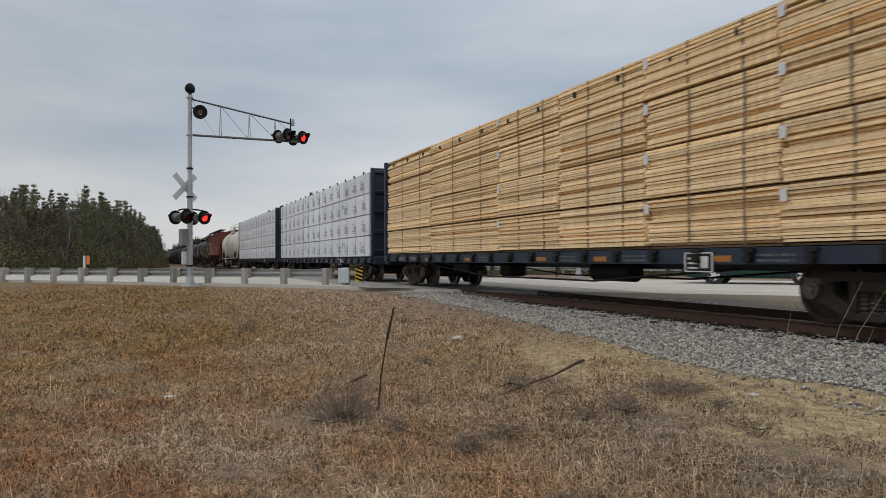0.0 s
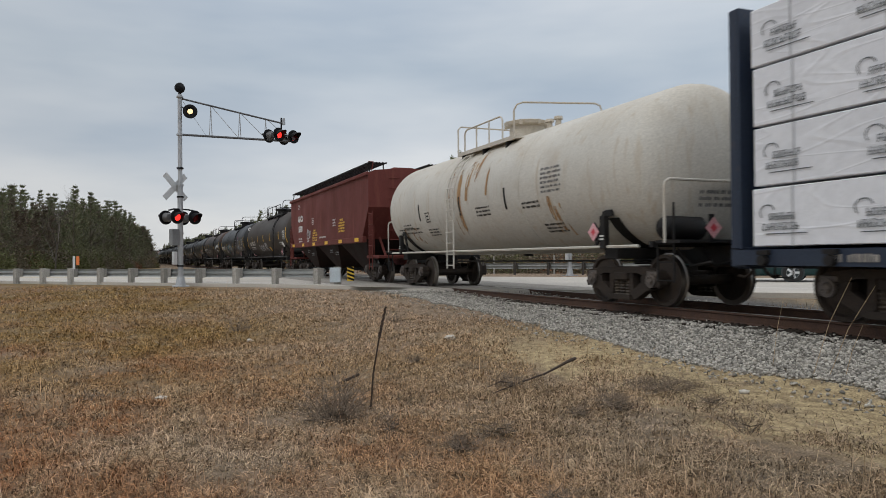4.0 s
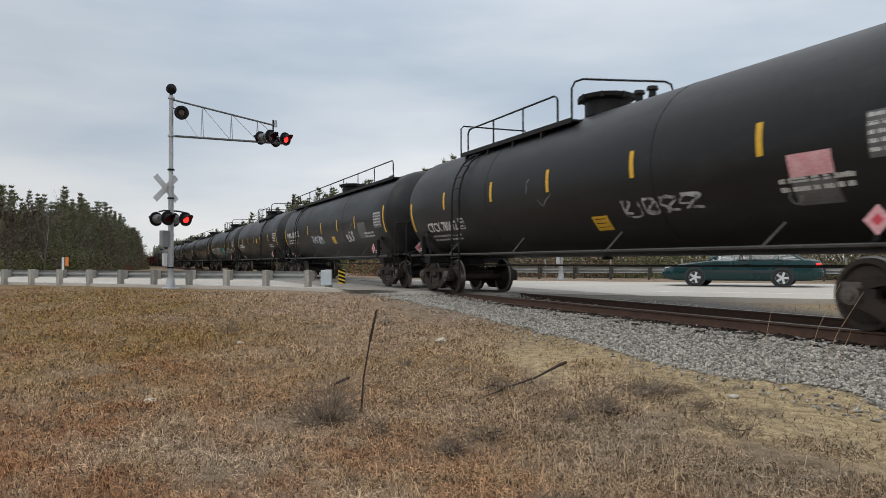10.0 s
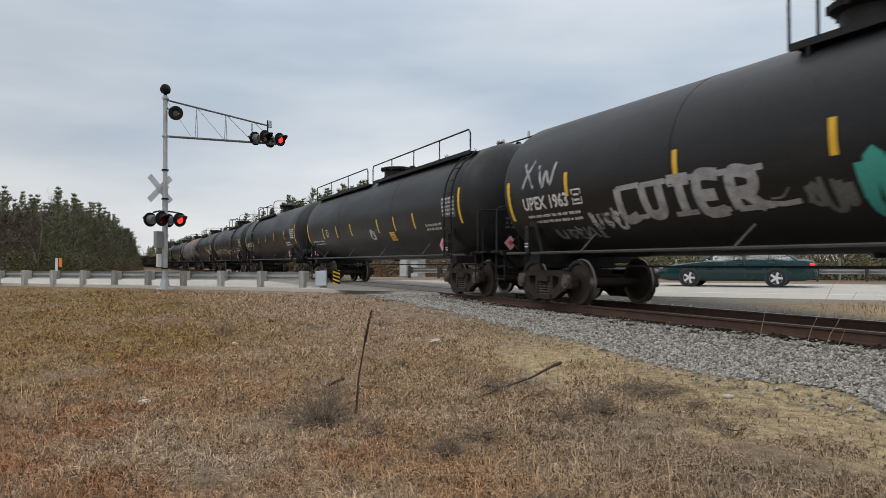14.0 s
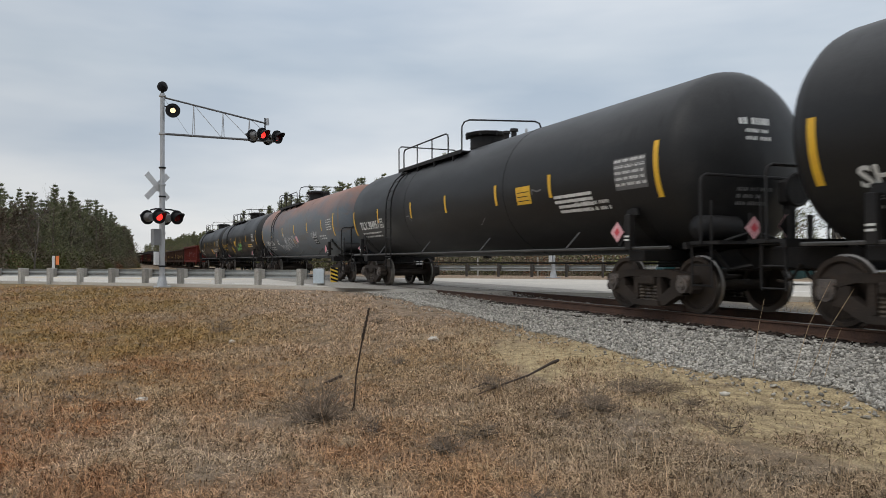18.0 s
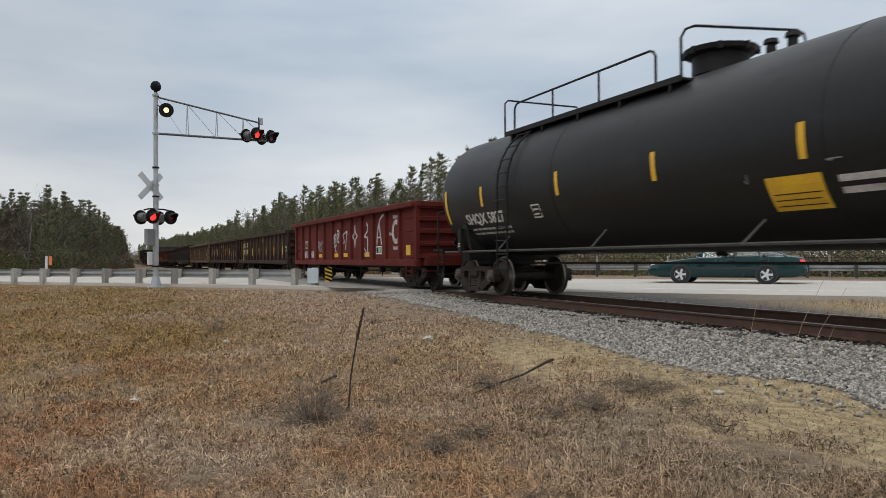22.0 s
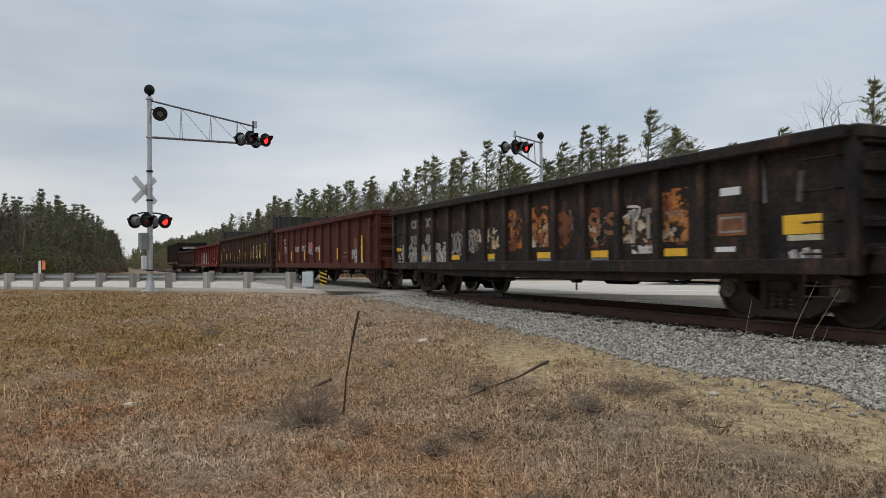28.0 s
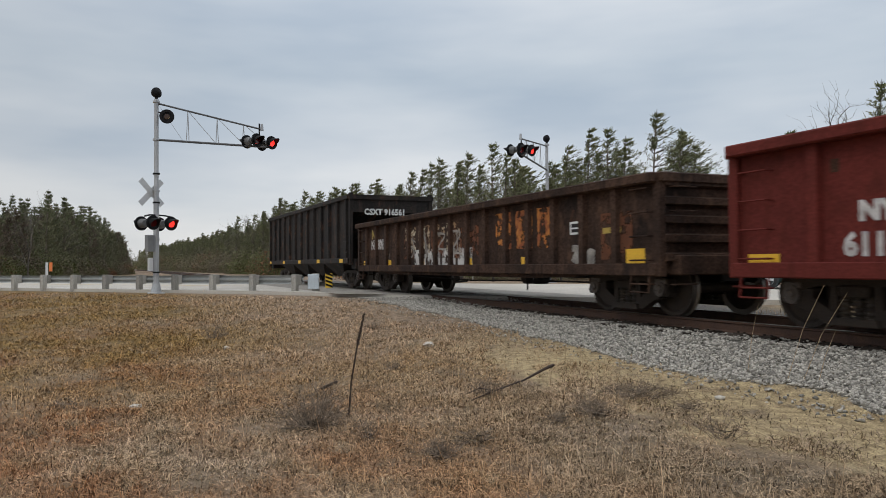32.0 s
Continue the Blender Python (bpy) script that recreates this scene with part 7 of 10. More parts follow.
def build_train():
    ends = [-3.3, -26.0, -48.6, -71.3, -87.1, -103.5, -122.1, -140.8, -160.0, -178.7, -198.1, -216.7, -235.8, -255.0, -273.65, -292.1, -311.0, -330.0,
            -348.7, -366.7, -383.1, -399.5, -415.6, -432.3, -450.6, -466.7, -483.7, -502.4, -519.0, -535.6, -551.3]
    span = [(ends[i] - ends[i + 1], (ends[i] + ends[i + 1]) / 2) for i in range(len(ends) - 1)]
    k = 0

    def put(ob, shift=0.0):
        TRAIN.append((ob, span[len(TRAIN)][1] + shift))
        return ob

    def ln():
        return span[len(TRAIN)][0]

    put(lumber_car(0, ln(), False, 3))
    put(lumber_car(1, ln(), True, 5))
    put(lumber_car(2, ln(), True, 8))
    c, sf, h = tank_car(3, ln(), "cream", "cream-white tank car with rust stains", 2, grow=(0, 0.15), ladder_at=5.6, dome_at=7.0, rails=((4.9, 7.6), (8.2, 9.8)))
    put(c)
    # rust runs beside the ladder and below the manway
    rnd = random.Random(40)
    for m0, m1, za, zb, q in ((5.2, 6.0, 1.5, 3.5, 7), (6.3, 7.6, 2.3, 3.6, 6), (10.3, 11.2, 1.3, 2.3, 4), (1.2, 2.6, 1.25, 1.9, 4)):
        for k in range(q):
            m, top_z = rnd.uniform(m0, m1), zb - rnd.uniform(0, 0.4)
            sheet("rust_stain", stroke(Geo(), sf, [(m - h, arc(top_z)), (m - h + 0.02, arc((top_z + za) / 2)), (m - h, arc(za + rnd.uniform(0, 0.5)))], rnd.uniform(0.05, 0.16)), M_RUST_RUN, c, "thin orange rust run on the paint")
    for m, z, q in ((1.3, 1.95, 2), (3.3, 1.75, 3), (6.9, 2.15, 3), (9.3, 2.1, 2), (10.2, 2.75, 6), (9.9, 1.6, 3)):
        text_rows(sf, -h + m, -h + m + 0.8, arc(z), q, M_CHALK if q == 6 else M_BLACK, c, 0.05, 0.045, int(m * 10))
    for m in (2.9, 5.9, 8.5):
        sheet("reflector", rect(Geo(), sf, -h + m, -h + m + 0.09, arc(2.0), arc(2.0) + 0.5, 3, 0.009), M_BLACK, c, "dark vertical strip")
    put(covered_hopper(4, ln()))
    W, S, B, T, P_, O, Y, G = M_SPRAY_W, M_SPRAY_S, M_SPRAY_B, M_SPRAY_T, M_SPRAY_P, M_SPRAY_O, M_SPRAY_Y, M_SPRAY_G
    # colour, reporting mark, label, then what sets the car apart
    left = dict(ladder_at=3.63, dome_at=7.91, rails=((2.75, 7.62), (8.15, 11.23)))
    rows = [("brown", "CBTX 780657", "sooty brown tank car with white graffiti tags", dict(ladder_at=12.4, dome_at=7.85, rails=((6.93, 12.09), (12.8, 16.1)), notice_at=(9.6, 1.59), panel_at=15.4, strips=(2.8, 5.4, 7.9, 10.5, 13.75), mark_at=(1.5, 2.07), mark_w=2.2)),
            ("black", "GATX 202981", "black tank car with coloured graffiti along its side", dict(ladder_at=12.05, dome_at=7.83, rails=((6.97, 11.68), (12.42, 15.9)), strips=(2.6, 4.95, 6.73, 9.14, 11.3, 14.14), strip_z=2.2, mark_at=(0.45, 2.07), mark_w=2.0, panel_at=15.5)),
            ("rust_top", "PLMX 137367", "black tank car rusted brown above, with a silver tag", dict(ladder_at=12.2, dome_at=8.45, rails=((6.8, 11.9), (12.5, 15.9)), strips=(3.2, 6.03, 9.67, 11.6), strip_z=2.4, mark_at=(0.82, 2.1), mark_w=1.95)),
            ("black", "CTCX 780612", "black tank car with a side ladder near its end", dict(left, strips=(2.63, 5.42, 7.95, 10.66, 13.38), strip_z=2.5, mark_at=(1.2, 1.85), mark_w=2.0, notice_at=(9.44, 1.58))),
            ("black", "PLMX 135779", "black tank car with a full-length walkway and rail", dict(ladder_at=3.4, dome_at=8.14, rails=((-0.1, 16.6),), long=True, strips=(5.6, 8.25, 10.94, 13.48), strip_z=2.35, mark_at=(0.8, 2.27), mark_w=2.42, notice_at=(10.0, 1.79), panel_at=16.2)),
            ("black", "CBTX 785929", "clean black tank car with yellow reflectors", dict(ladder_at=11.6, dome_at=7.67, rails=((7.18, 11.43), (12.04, 15.07)), notice_at=(9.16, 2.27), panel_at=15.4, mark_w=2.2)),
            ("black", "UPEX 1963", "black tank car with white painted graffiti letters", dict(ladder_at=12.4, dome_at=7.76, rails=((7.23, 12.19), (12.69, 16.0)), strips=(2.47, 5.5, 8.24, 10.9, 13.6), strip_z=2.36, mark_at=(0.76, 2.1), mark_w=1.7)),
            ("black", "", "black tank car with a railed walkway and yellow strips", dict(ladder_at=16.3, dome_at=8.1, rails=((0.13, 7.82), (8.42, 16.5)), long=True, strips=(2.9, 5.0, 7.0, 10.16, 11.8, 13.5), strip_z=2.08, notice_at=(11.34, 1.71))),
            ("black", "PLMX 137374", "black tank car with white reporting marks", dict(left, mark_w=2.2)),
            ("black", "SHQX 5300", "dark grey tank car with scattered pale tags", dict(ladder_at=12.5, dome_at=7.9, rails=((6.85, 11.9), (8.05, 11.5), (12.8, 15.6)), strips=(2.7, 5.35, 7.9, 10.57, 14.15), strip_z=2.39, mark_at=(0.94, 1.84), mark_w=2.0, notice_at=(8.99, 1.65, 0.6), panel_at=15.6, extra=8)),
            ("black", "TILX 304951", "clean black tank car with a yellow notice", dict(ladder_at=4.05, dome_at=7.71, rails=((3.5, 7.39), (8.27, 11.96)), strips=(2.7, 5.7, 8.2, 11.02, 13.3), mark_at=(0.68, 2.08), mark_w=1.95, notice_at=(12.25, 2.2, 0.6), panel_at=15.8)),
            ("rusty", "SHQX 5266", "rust-streaked grey-blue tank car with white graffiti", dict(ladder_at=3.9, dome_at=7.9, rails=((3.2, 7.6), (8.2, 11.2)), strips=(3.06, 6.13, 8.9, 11.6, 14.2), strip_z=2.35, mark_at=(1.2, 1.86), mark_w=2.1)),
            ("black", "UTLX 657471", "black tank car with yellow marks and green graffiti", dict(ladder_at=4.2, dome_at=8.3, rails=((3.75, 8.86), (9.2, 13.1)), strips=(3.55, 5.65, 8.0, 10.2, 12.6), mark_at=(0.95, 2.02), mark_w=1.95, notice_at=(7.35, 2.07, 0.62), panel_at=15.35)),
            ("black", "SHQX 5827", "black tank car with a yellow notice and white lines", dict(ladder_at=3.2, dome_at=7.9, rails=((2.34, 7.5), (8.1, 11.2)), strips=(2.0, 5.17, 7.95, 10.69, 13.4), mark_at=(0.99, 1.85), mark_w=1.87, notice_at=(10.46, 1.62, 0.85)))]
    # how far each shell reaches past its nominal ends
    reach = [(0.0, 0.32), (0.04, 0.5), (0.35, 0.37), (0.24, 0.16), (0.17, 0.3), (-0.1, 0.31), (0.22, 0.48), (0.2, 0.37), (0.0, 0.1), (0.0, 0.53), (0.39, 0.38), (0.15, -0.1), (-0.12, 0.57), (0.38, 0.69)]
    for i, (col, mark, lab, more) in enumerate(rows):
        c, sf, h = tank_car(5 + i, ln(), col, lab, 11 + i, mark, M_YELLOW if mark.startswith("UT") else None, grow=reach[i], **more)
        put(c, (reach[i][1] - reach[i][0]) / 2)
        if i == 0:
            spray(sf, -h + 5.5, arc(1.68) - 0.22, 2.1, 0.46, [M_SMEAR_W], c, 21, 6, wide=0.075)
            spray(sf, -h + 8.0, arc(1.75) - 0.25, 0.75, 0.55, [M_SMEAR_W], c, 22, 2, wide=0.16)
            sheet("notice", rect(Geo(), sf, -h + 14.3, -h + 14.85, arc(1.78) - 0.15, arc(1.78) + 0.15), M_TAG, c, "small pale notice")
        if i == 1:
            hd = on_head(h + (reach[i][0] + reach[i][1]) / 2 - (reach[i][1] - reach[i][0]) / 2)
            spray(hd, -1.15, 2.95, 1.3, 0.5, [W], c, 201, word="SCR", wide=0.085)
            spray(hd, -0.25, 2.72, 0.6, 0.3, [W], c, 202, word="IE", wide=0.08)
            spray(hd, -1.15, 2.3, 0.9, 0.36, [W], c, 203, word="RIP", wide=0.075)
            def at(m, z0, z1, w, mats, seed, n=3, **more):
                spray(sf, m - h, arc(z0), w, arc(z1) - arc(z0), mats, c, seed, n, **more)
            at(1.75, 1.24, 1.86, 2.1, [M_SMEAR_O], 23, word="TCSI", wide=0.12)
            at(3.85, 1.56, 2.1, 0.9, [M_SMEAR_W], 24, 2, wide=0.16)
            at(5.05, 1.42, 2.25, 1.6, [M_SMEAR_T], 25, 4, wide=0.2)
            at(5.2, 1.38, 1.8, 1.3, [M_SMEAR_P], 125, 3, wide=0.15)
            at(5.5, 1.7, 2.3, 1.1, [M_SMEAR_B], 225, 3, wide=0.07)
            at(6.9, 1.85, 2.4, 0.9, [M_SMEAR_B], 126, 3, wide=0.13)
            at(7.6, 1.5, 2.05, 0.6, [M_SMEAR_T, M_SMEAR_W], 127, 2, wide=0.09)
            for m in (6.85, 7.08):
                sheet("painted_line", rect(Geo(), sf, m - h, m - h + 0.18, arc(3.0), arc(3.0) + 0.05, 1), M_SMEAR_W, c, "short white painted dash")
            at(9.5, 1.42, 1.95, 1.6, [M_SMEAR_W, M_SMEAR_A], 26, word="TOA", wide=0.1)
            at(9.9, 1.4, 1.9, 1.0, [M_SMEAR_P], 226, 2, wide=0.12)
            at(10.9, 2.05, 2.6, 0.95, [M_SMEAR_B, M_SMEAR_W], 27, word="SOT", wide=0.11)
            at(12.5, 2.45, 2.9, 0.7, [M_SMEAR_P], 227, 2, wide=0.09)
            at(12.7, 2.0, 2.55, 1.2, [M_SMEAR_B, M_SMEAR_W], 128, word="SOT", wide=0.12)
            at(12.3, 1.7, 2.0, 1.1, [M_SMEAR_B], 129, 3, wide=0.1)
            at(13.9, 1.5, 1.75, 0.6, [M_SMEAR_W], 130, 2, wide=0.08)
        if i == 2:
            spray(sf, -h + 3.8, arc(1.8) - 0.4, 3.7, 0.8, [M_SMEAR_W], c, 28, 6, wide=0.1)
            for m, z in ((13.5, 2.2), (14.7, 2.35), (15.7, 2.3)):
                sheet("notice", rect(Geo(), sf, -h + m - 0.2, -h + m + 0.25, arc(z) - 0.16, arc(z) + 0.16), M_TAG, c, "pale sheet on the tank's side")
        if i == 3:
            spray(sf, -h + 10.2, arc(1.79) - 0.17, 1.9, 0.34, [M_SMEAR_W], c, 29, 4, wide=0.06)
            sheet("notice", rect(Geo(), sf, -h + 13.8, -h + 14.45, arc(1.95), arc(1.95) + 0.3), M_PLACARD, c, "faded pink notice sheet")
            sheet("notice", rect(Geo(), sf, -h + 13.8, -h + 14.45, arc(1.95) - 0.4, arc(1.95) - 0.03), M_STENCIL_PANEL, c)
        if i == 4:
            spray(sf, -h + 6.2, arc(1.87) - 0.17, 2.1, 0.34, [M_SMEAR_B, M_SMEAR_W], c, 30, 4, wide=0.09)
            spray(sf, -h + 12.0, arc(1.86) - 0.17, 1.2, 0.35, [W], c, 31, 3, wide=0.1)
            sheet("notice", rect(Geo(), sf, -h + 13.8, -h + 14.75, arc(2.03) - 0.3, arc(2.03) + 0.3), M_STENCIL_PANEL, c, "dull grey painted-out patch")
        if i == 6:
            for k, pts in enumerate(([(0.85, 2.95), (1.25, 2.4)], [(1.25, 2.98), (0.8, 2.42)], [(1.45, 2.85), (1.6, 2.4), (1.75, 2.7), (1.9, 2.42), (2.1, 2.85)])):
                sheet("graffiti_stroke", stroke(Geo(), sf, [(m - h, arc(z)) for m, z in pts], 0.085), M_SMEAR_W, c, "spray-painted tag")
            spray(sf, -h + 1.6, arc(1.4) - 0.1, 1.7, 0.34, [M_CHALK], c, 32, 5, wide=0.07)
            spray(sf, -h + 3.0, arc(1.55) - 0.1, 0.95, 0.45, [M_SMEAR_W], c, 32, 3, wide=0.11)
            spray(sf, -h + 3.95, arc(1.62), 3.2, 0.56, [S], c, 33, 5, word="LUTER", wide=0.19)
            for k in range(5):
                # slab feet and heads of the letters
                for up, q in ((0.0, 0.5 if k in (1, 2, 3) else 0.62), (0.56, 0.62)):
                    if not (k == 1 and up == 0.0):
                        sheet("graffiti_stroke", stroke(Geo(), sf, [(3.95 - h + 0.64 * (k + 0.04), arc(1.62) + up), (3.95 - h + 0.64 * (k + 0.04) + q, arc(1.62) + up + 0.02)], 0.09), S, c, "slab end of a silver letter")
            stroke_pts = [(7.0, 1.68), (7.3, 1.64), (7.6, 1.66)]
            sheet("graffiti_stroke", stroke(Geo(), sf, [(m - h, arc(z)) for m, z in stroke_pts], 0.08), S, c)
            spray(sf, -h + 7.7, arc(1.7) - 0.2, 0.7, 0.45, [M_STENCIL_PANEL], c, 35, 3, wide=0.12)
            spray(sf, -h + 8.5, arc(1.72) - 0.3, 1.5, 0.75, [T], c, 34, 4, wide=0.3)
            spray(sf, -h + 10.1, arc(1.8) - 0.2, 1.8, 0.4, [M_SMEAR_W], c, 35, 4, wide=0.09)
            spray(sf, -h + 12.4, arc(1.85) - 0.2, 1.1, 0.45, [M_SMEAR_W], c, 36, 3, wide=0.09)
        if i == 7:
            spray(sf, -h + 9.1, arc(1.81) - 0.2, 0.5, 0.45, [W], c, 37, 1, wide=0.14)
        if i == 9:
            spray(sf, -h + 3.5, arc(1.95) - 0.2, 0.9, 0.4, [M_SMEAR_W], c, 38, 3, wide=0.12)
            spray(sf, -h + 4.6, arc(1.8) - 0.2, 3.7, 0.42, [M_SMEAR_W], c, 39, 8, wide=0.08)
            for m, z, q in ((9.8, 1.86, 1.45), (9.9, 1.74, 0.8), (12.0, 1.75, 0.5)):
                sheet("small_print", rect(Geo(), sf, -h + m, -h + m + q, arc(z) - 0.04, arc(z) + 0.04, 1), M_WHITE, c)
            sheet("data_panel", rect(Geo(), sf, -h + 14.0, -h + 14.5, arc(1.54) - 0.2, arc(1.54) + 0.2, 2), M_TAG, c, "white-framed data panel")
            sheet("data_panel", rect(Geo(), sf, -h + 14.04, -h + 14.46, arc(1.54) - 0.13, arc(1.54) + 0.17, 2, 0.009), M_BLACK, c)
        if i == 10:
            for k in range(4):
                sheet("small_print", rect(Geo(), sf, -h + 13.4 + 0.1 * (k > 1), -h + 14.65 - 0.2 * (k == 3), arc(2.12) - 0.1 * k - 0.06, arc(2.12) - 0.1 * k, 1), M_WHITE, c)
        if i == 11:
            spray(sf, -h + 4.6, arc(1.5) - 0.15, 1.8, 0.4, [M_SMEAR_W], c, 40, 3, wide=0.13)
            spray(sf, -h + 6.2, arc(1.78) - 0.3, 2.6, 0.7, [M_SMEAR_W], c, 41, 6, wide=0.1)
            sheet("graffiti_stroke", stroke(Geo(), sf, [(6.1 - h, arc(2.15)), (6.35 - h, arc(2.1)), (6.3 - h, arc(1.55))], 0.2), M_SMEAR_W, c, "broad worn white stroke")
            sheet("warning_notice", rect(Geo(), sf, -h + 8.3, -h + 8.8, arc(1.7), arc(1.7) + 0.3), M_ORANGE, c, "faded orange notice")
            sheet("notice", rect(Geo(), sf, -h + 8.95, -h + 9.35, arc(1.75), arc(1.75) + 0.32), M_PLACARD, c, "faded pink notice sheet")
            sheet("data_panel", rect(Geo(), sf, -h + 9.7, -h + 11.1, arc(1.82), arc(1.82) + 0.26), M_STENCIL_PANEL, c, "dull painted-out panel")
            spray(sf, -h + 12.2, arc(2.0) - 0.1, 1.0, 0.3, [M_SMEAR_W], c, 42, 4, wide=0.1)
            sheet("data_panel", rect(Geo(), sf, -h + 12.4, -h + 13.1, arc(1.6), arc(1.6) + 0.42), M_BLACK, c, "dark framed data panel")
            text_rows(sf, -h + 12.45, -h + 13.05, arc(1.6) + 0.36, 3, M_TAG, c, 0.06, 0.06, 77)
        if i == 12:
            spray(sf, -h + 5.15, arc(1.66) - 0.25, 0.9, 0.55, [Y], c, 43, 4, wide=0.045)
            for pts, wd in (([(7.65, 1.6), (8.2, 1.7), (8.7, 1.74), (9.1, 1.76)], 0.17), ([(7.95, 1.72), (8.05, 1.92)], 0.2), ([(8.85, 1.74), (8.87, 1.46)], 0.16),
                            ([(9.0, 1.86), (9.2, 2.0), (9.45, 1.9)], 0.2), ([(9.55, 1.85), (9.9, 2.02), (10.3, 1.92)], 0.2), ([(9.2, 1.72), (9.8, 1.74)], 0.12)):
                sheet("graffiti_stroke", stroke(Geo(), sf, [(m - h, arc(z)) for m, z in pts], wd), G, c, "broad green sprayed stroke")
            for k in range(2):
                sheet("small_print", rect(Geo(), sf, -h + 13.0, -h + 14.7 - 0.6 * k, arc(1.92) - 0.11 * k - 0.04, arc(1.92) - 0.11 * k + 0.03, 1), M_YELLOW, c)
        if i == 13:
            for k in range(2):
                sheet("painted_line", rect(Geo(), sf, -h + 11.1, -h + 13.4, arc(1.82) - 0.16 * k - 0.04, arc(1.82) - 0.16 * k + 0.05, 1), W, c, "white painted line")
    gons = [("red", "oxide-red gondola with white painted shapes between its ribs", 2.42, 13, 0.0),
            ("brown", "dark brown rusty gondola with yellow reflective strips", 2.25, 16, 0.0),
            ("brown", "dark brown gondola covered in pale graffiti letters", 2.25, 15, 0.0),
            ("ochre", "mottled orange-brown gondola with yellow graffiti at its end", 2.3, 17, 0.0),
            ("black", "tall black gondola with large silver graffiti letters", 2.48, 13, 0.25),
            ("black", "black gondola with multicoloured graffiti and yellow patches", 2.3, 16, 0.18),
            ("maroon", "faded maroon gondola with yellow strips and tags", 2.45, 15, 0.0),
            ("brown", "dark gondola with raised board ends and yellow graffiti", 2.55, 19, 0.13),
            ("red", "oxide-red gondola with a large colourful graffiti piece", 2.36, 14, 0.0),
            ("brown", "battered brown gondola with orange and white graffiti", 2.2, 15, 0.12)]
    longer = [(-0.48, -0.17), (-0.53, -0.27), (-0.57, 0.2), (-0.35, 0.34), (-0.4, -0.15), (-0.35, -0.1), (-0.8, -0.18), (0.27, 0.48), (-0.15, -0.88), (0.0, -0.39)]
    # first rib and the spacing of the ribs
    pitch = [(0.54, 1.22), (3.97, 1.02, 1.4, 2.95), (2.8, 1.04, 1.55), (0.5, 0.9), (0.8, 0.77), (0.35, 0.95), (1.0, 1.18), (0.95, 0.97), (1.4, 1.2), (0.85, 0.95)]
    for i, (col, lab, top, ribs, belly) in enumerate(gons):
        c, sf, h = gondola(19 + i, ln(), col, lab, top, pitch[i], belly, raised={6: (-1,), 7: (-1, 1)}.get(i, ()), grow=longer[i])
        put(c, (longer[i][1] - longer[i][0]) / 2)
        sr = on_flat(-1.5 - 0.112)

        def yel(surface, places, w, b0, b1):
            yellow_marks(surface, c, [m - h - w / 2 for m in places], w, b0, b1)

        def tag(m, z, w, t, mats, seed, n, wide, **more):
            spray(sf, m - h, z, w, t, mats, c, seed, n, wide=wide, **more)

        def text(body, m, z, size, mat, fat, squeeze=1.0):
            words(body, sf, m - h, z, size, mat, c, fat, squeeze)

        def patch(m0, m1, z0, z1, mat, label="", off=0.006):
            sheet("notice", rect(Geo(), sf, m0 - h, m1 - h, z0, z1, 1, off), mat, c, label)

        def line(points, w, mat):
            sheet("graffiti_stroke", stroke(Geo(), sf, [(m - h, z) for m, z in points], w * 0.72, steps=3), mat, c, "white painted shape")
        rust = random.Random(i)
        for k in range(9):
            # rust streaks and scrapes down the sheets
            m, z = rust.uniform(0.8, 2 * h - 0.8), rust.uniform(1.0, top - 0.2)
            sheet("rust_streak", stroke(Geo(), sf, [(m - h, z), (m - h + rust.uniform(-0.1, 0.1), z - rust.uniform(0.1, 0.4))], rust.uniform(0.03, 0.12), 0.004), M_STREAK if k % 3 else M_SCRAPE, c, "rust streak")
        if i == 0:
            patch(2.1, 2.9, 1.38, 1.7, W, "white patch behind lettering")
            words("NYC", sf, 2.14 - h, 1.42, 0.32, M_BLACK, c, 0.02, 1.15, off=0.011)
            text("6110", 2.05, 0.98, 0.38, W, 0.022, 1.05)
            text("04", 3.25, 0.98, 0.38, W, 0.022, 1.0)
            yel(sf, (4.75, 7.07, 8.29, 10.77), 0.5, 0.98, 1.12)
            yel(sf, (0.32,), 0.16, 1.02, 1.25)
            tag(4.3, 1.2, 0.85, 0.45, [S], 51, 3, 0.05)
            tag(6.5, 1.45, 0.95, 0.55, [W], 52, 3, 0.1)
            line([(6.75, 1.35), (7.1, 1.45), (6.9, 1.25), (7.1, 1.18)], 0.07, W)
            line([(7.95, 1.8), (8.5, 1.92)], 0.08, W)
            line([(8.5, 1.92), (8.25, 1.25)], 0.1, W)
            line([(7.95, 1.8), (8.15, 1.55), (8.0, 1.5)], 0.08, W)
            x, z = 9.44, 1.7
            for sx, sz in ((1, 1), (1, -1), (-1, 1), (-1, -1)):
                line([(x, z + 0.4 * sz), (x + 0.07 * sx, z + 0.12 * sz), (x + 0.3 * sx, z)], 0.1, W)
            line([(10.75, 2.12), (10.85, 1.88), (10.5, 1.65)], 0.11, W)
            line([(10.5, 1.65), (10.85, 1.62)], 0.09, W)
            line([(10.85, 1.62), (10.85, 1.05)], 0.12, W)
            line([(10.5, 1.28), (10.82, 1.05)], 0.08, W)
            line([(12.5, 2.3), (12.15, 2.2), (11.95, 1.95)], 0.1, W)
            line([(11.98, 2.0), (11.85, 1.7), (11.8, 1.35)], 0.13, W)
            line([(12.02, 2.0), (12.15, 1.65), (12.25, 1.35)], 0.12, W)
            line([(11.9, 1.58), (12.1, 1.6)], 0.06, W)
            patch(11.73, 12.28, 1.05, 1.31, M_TAG, "white-framed data panel")
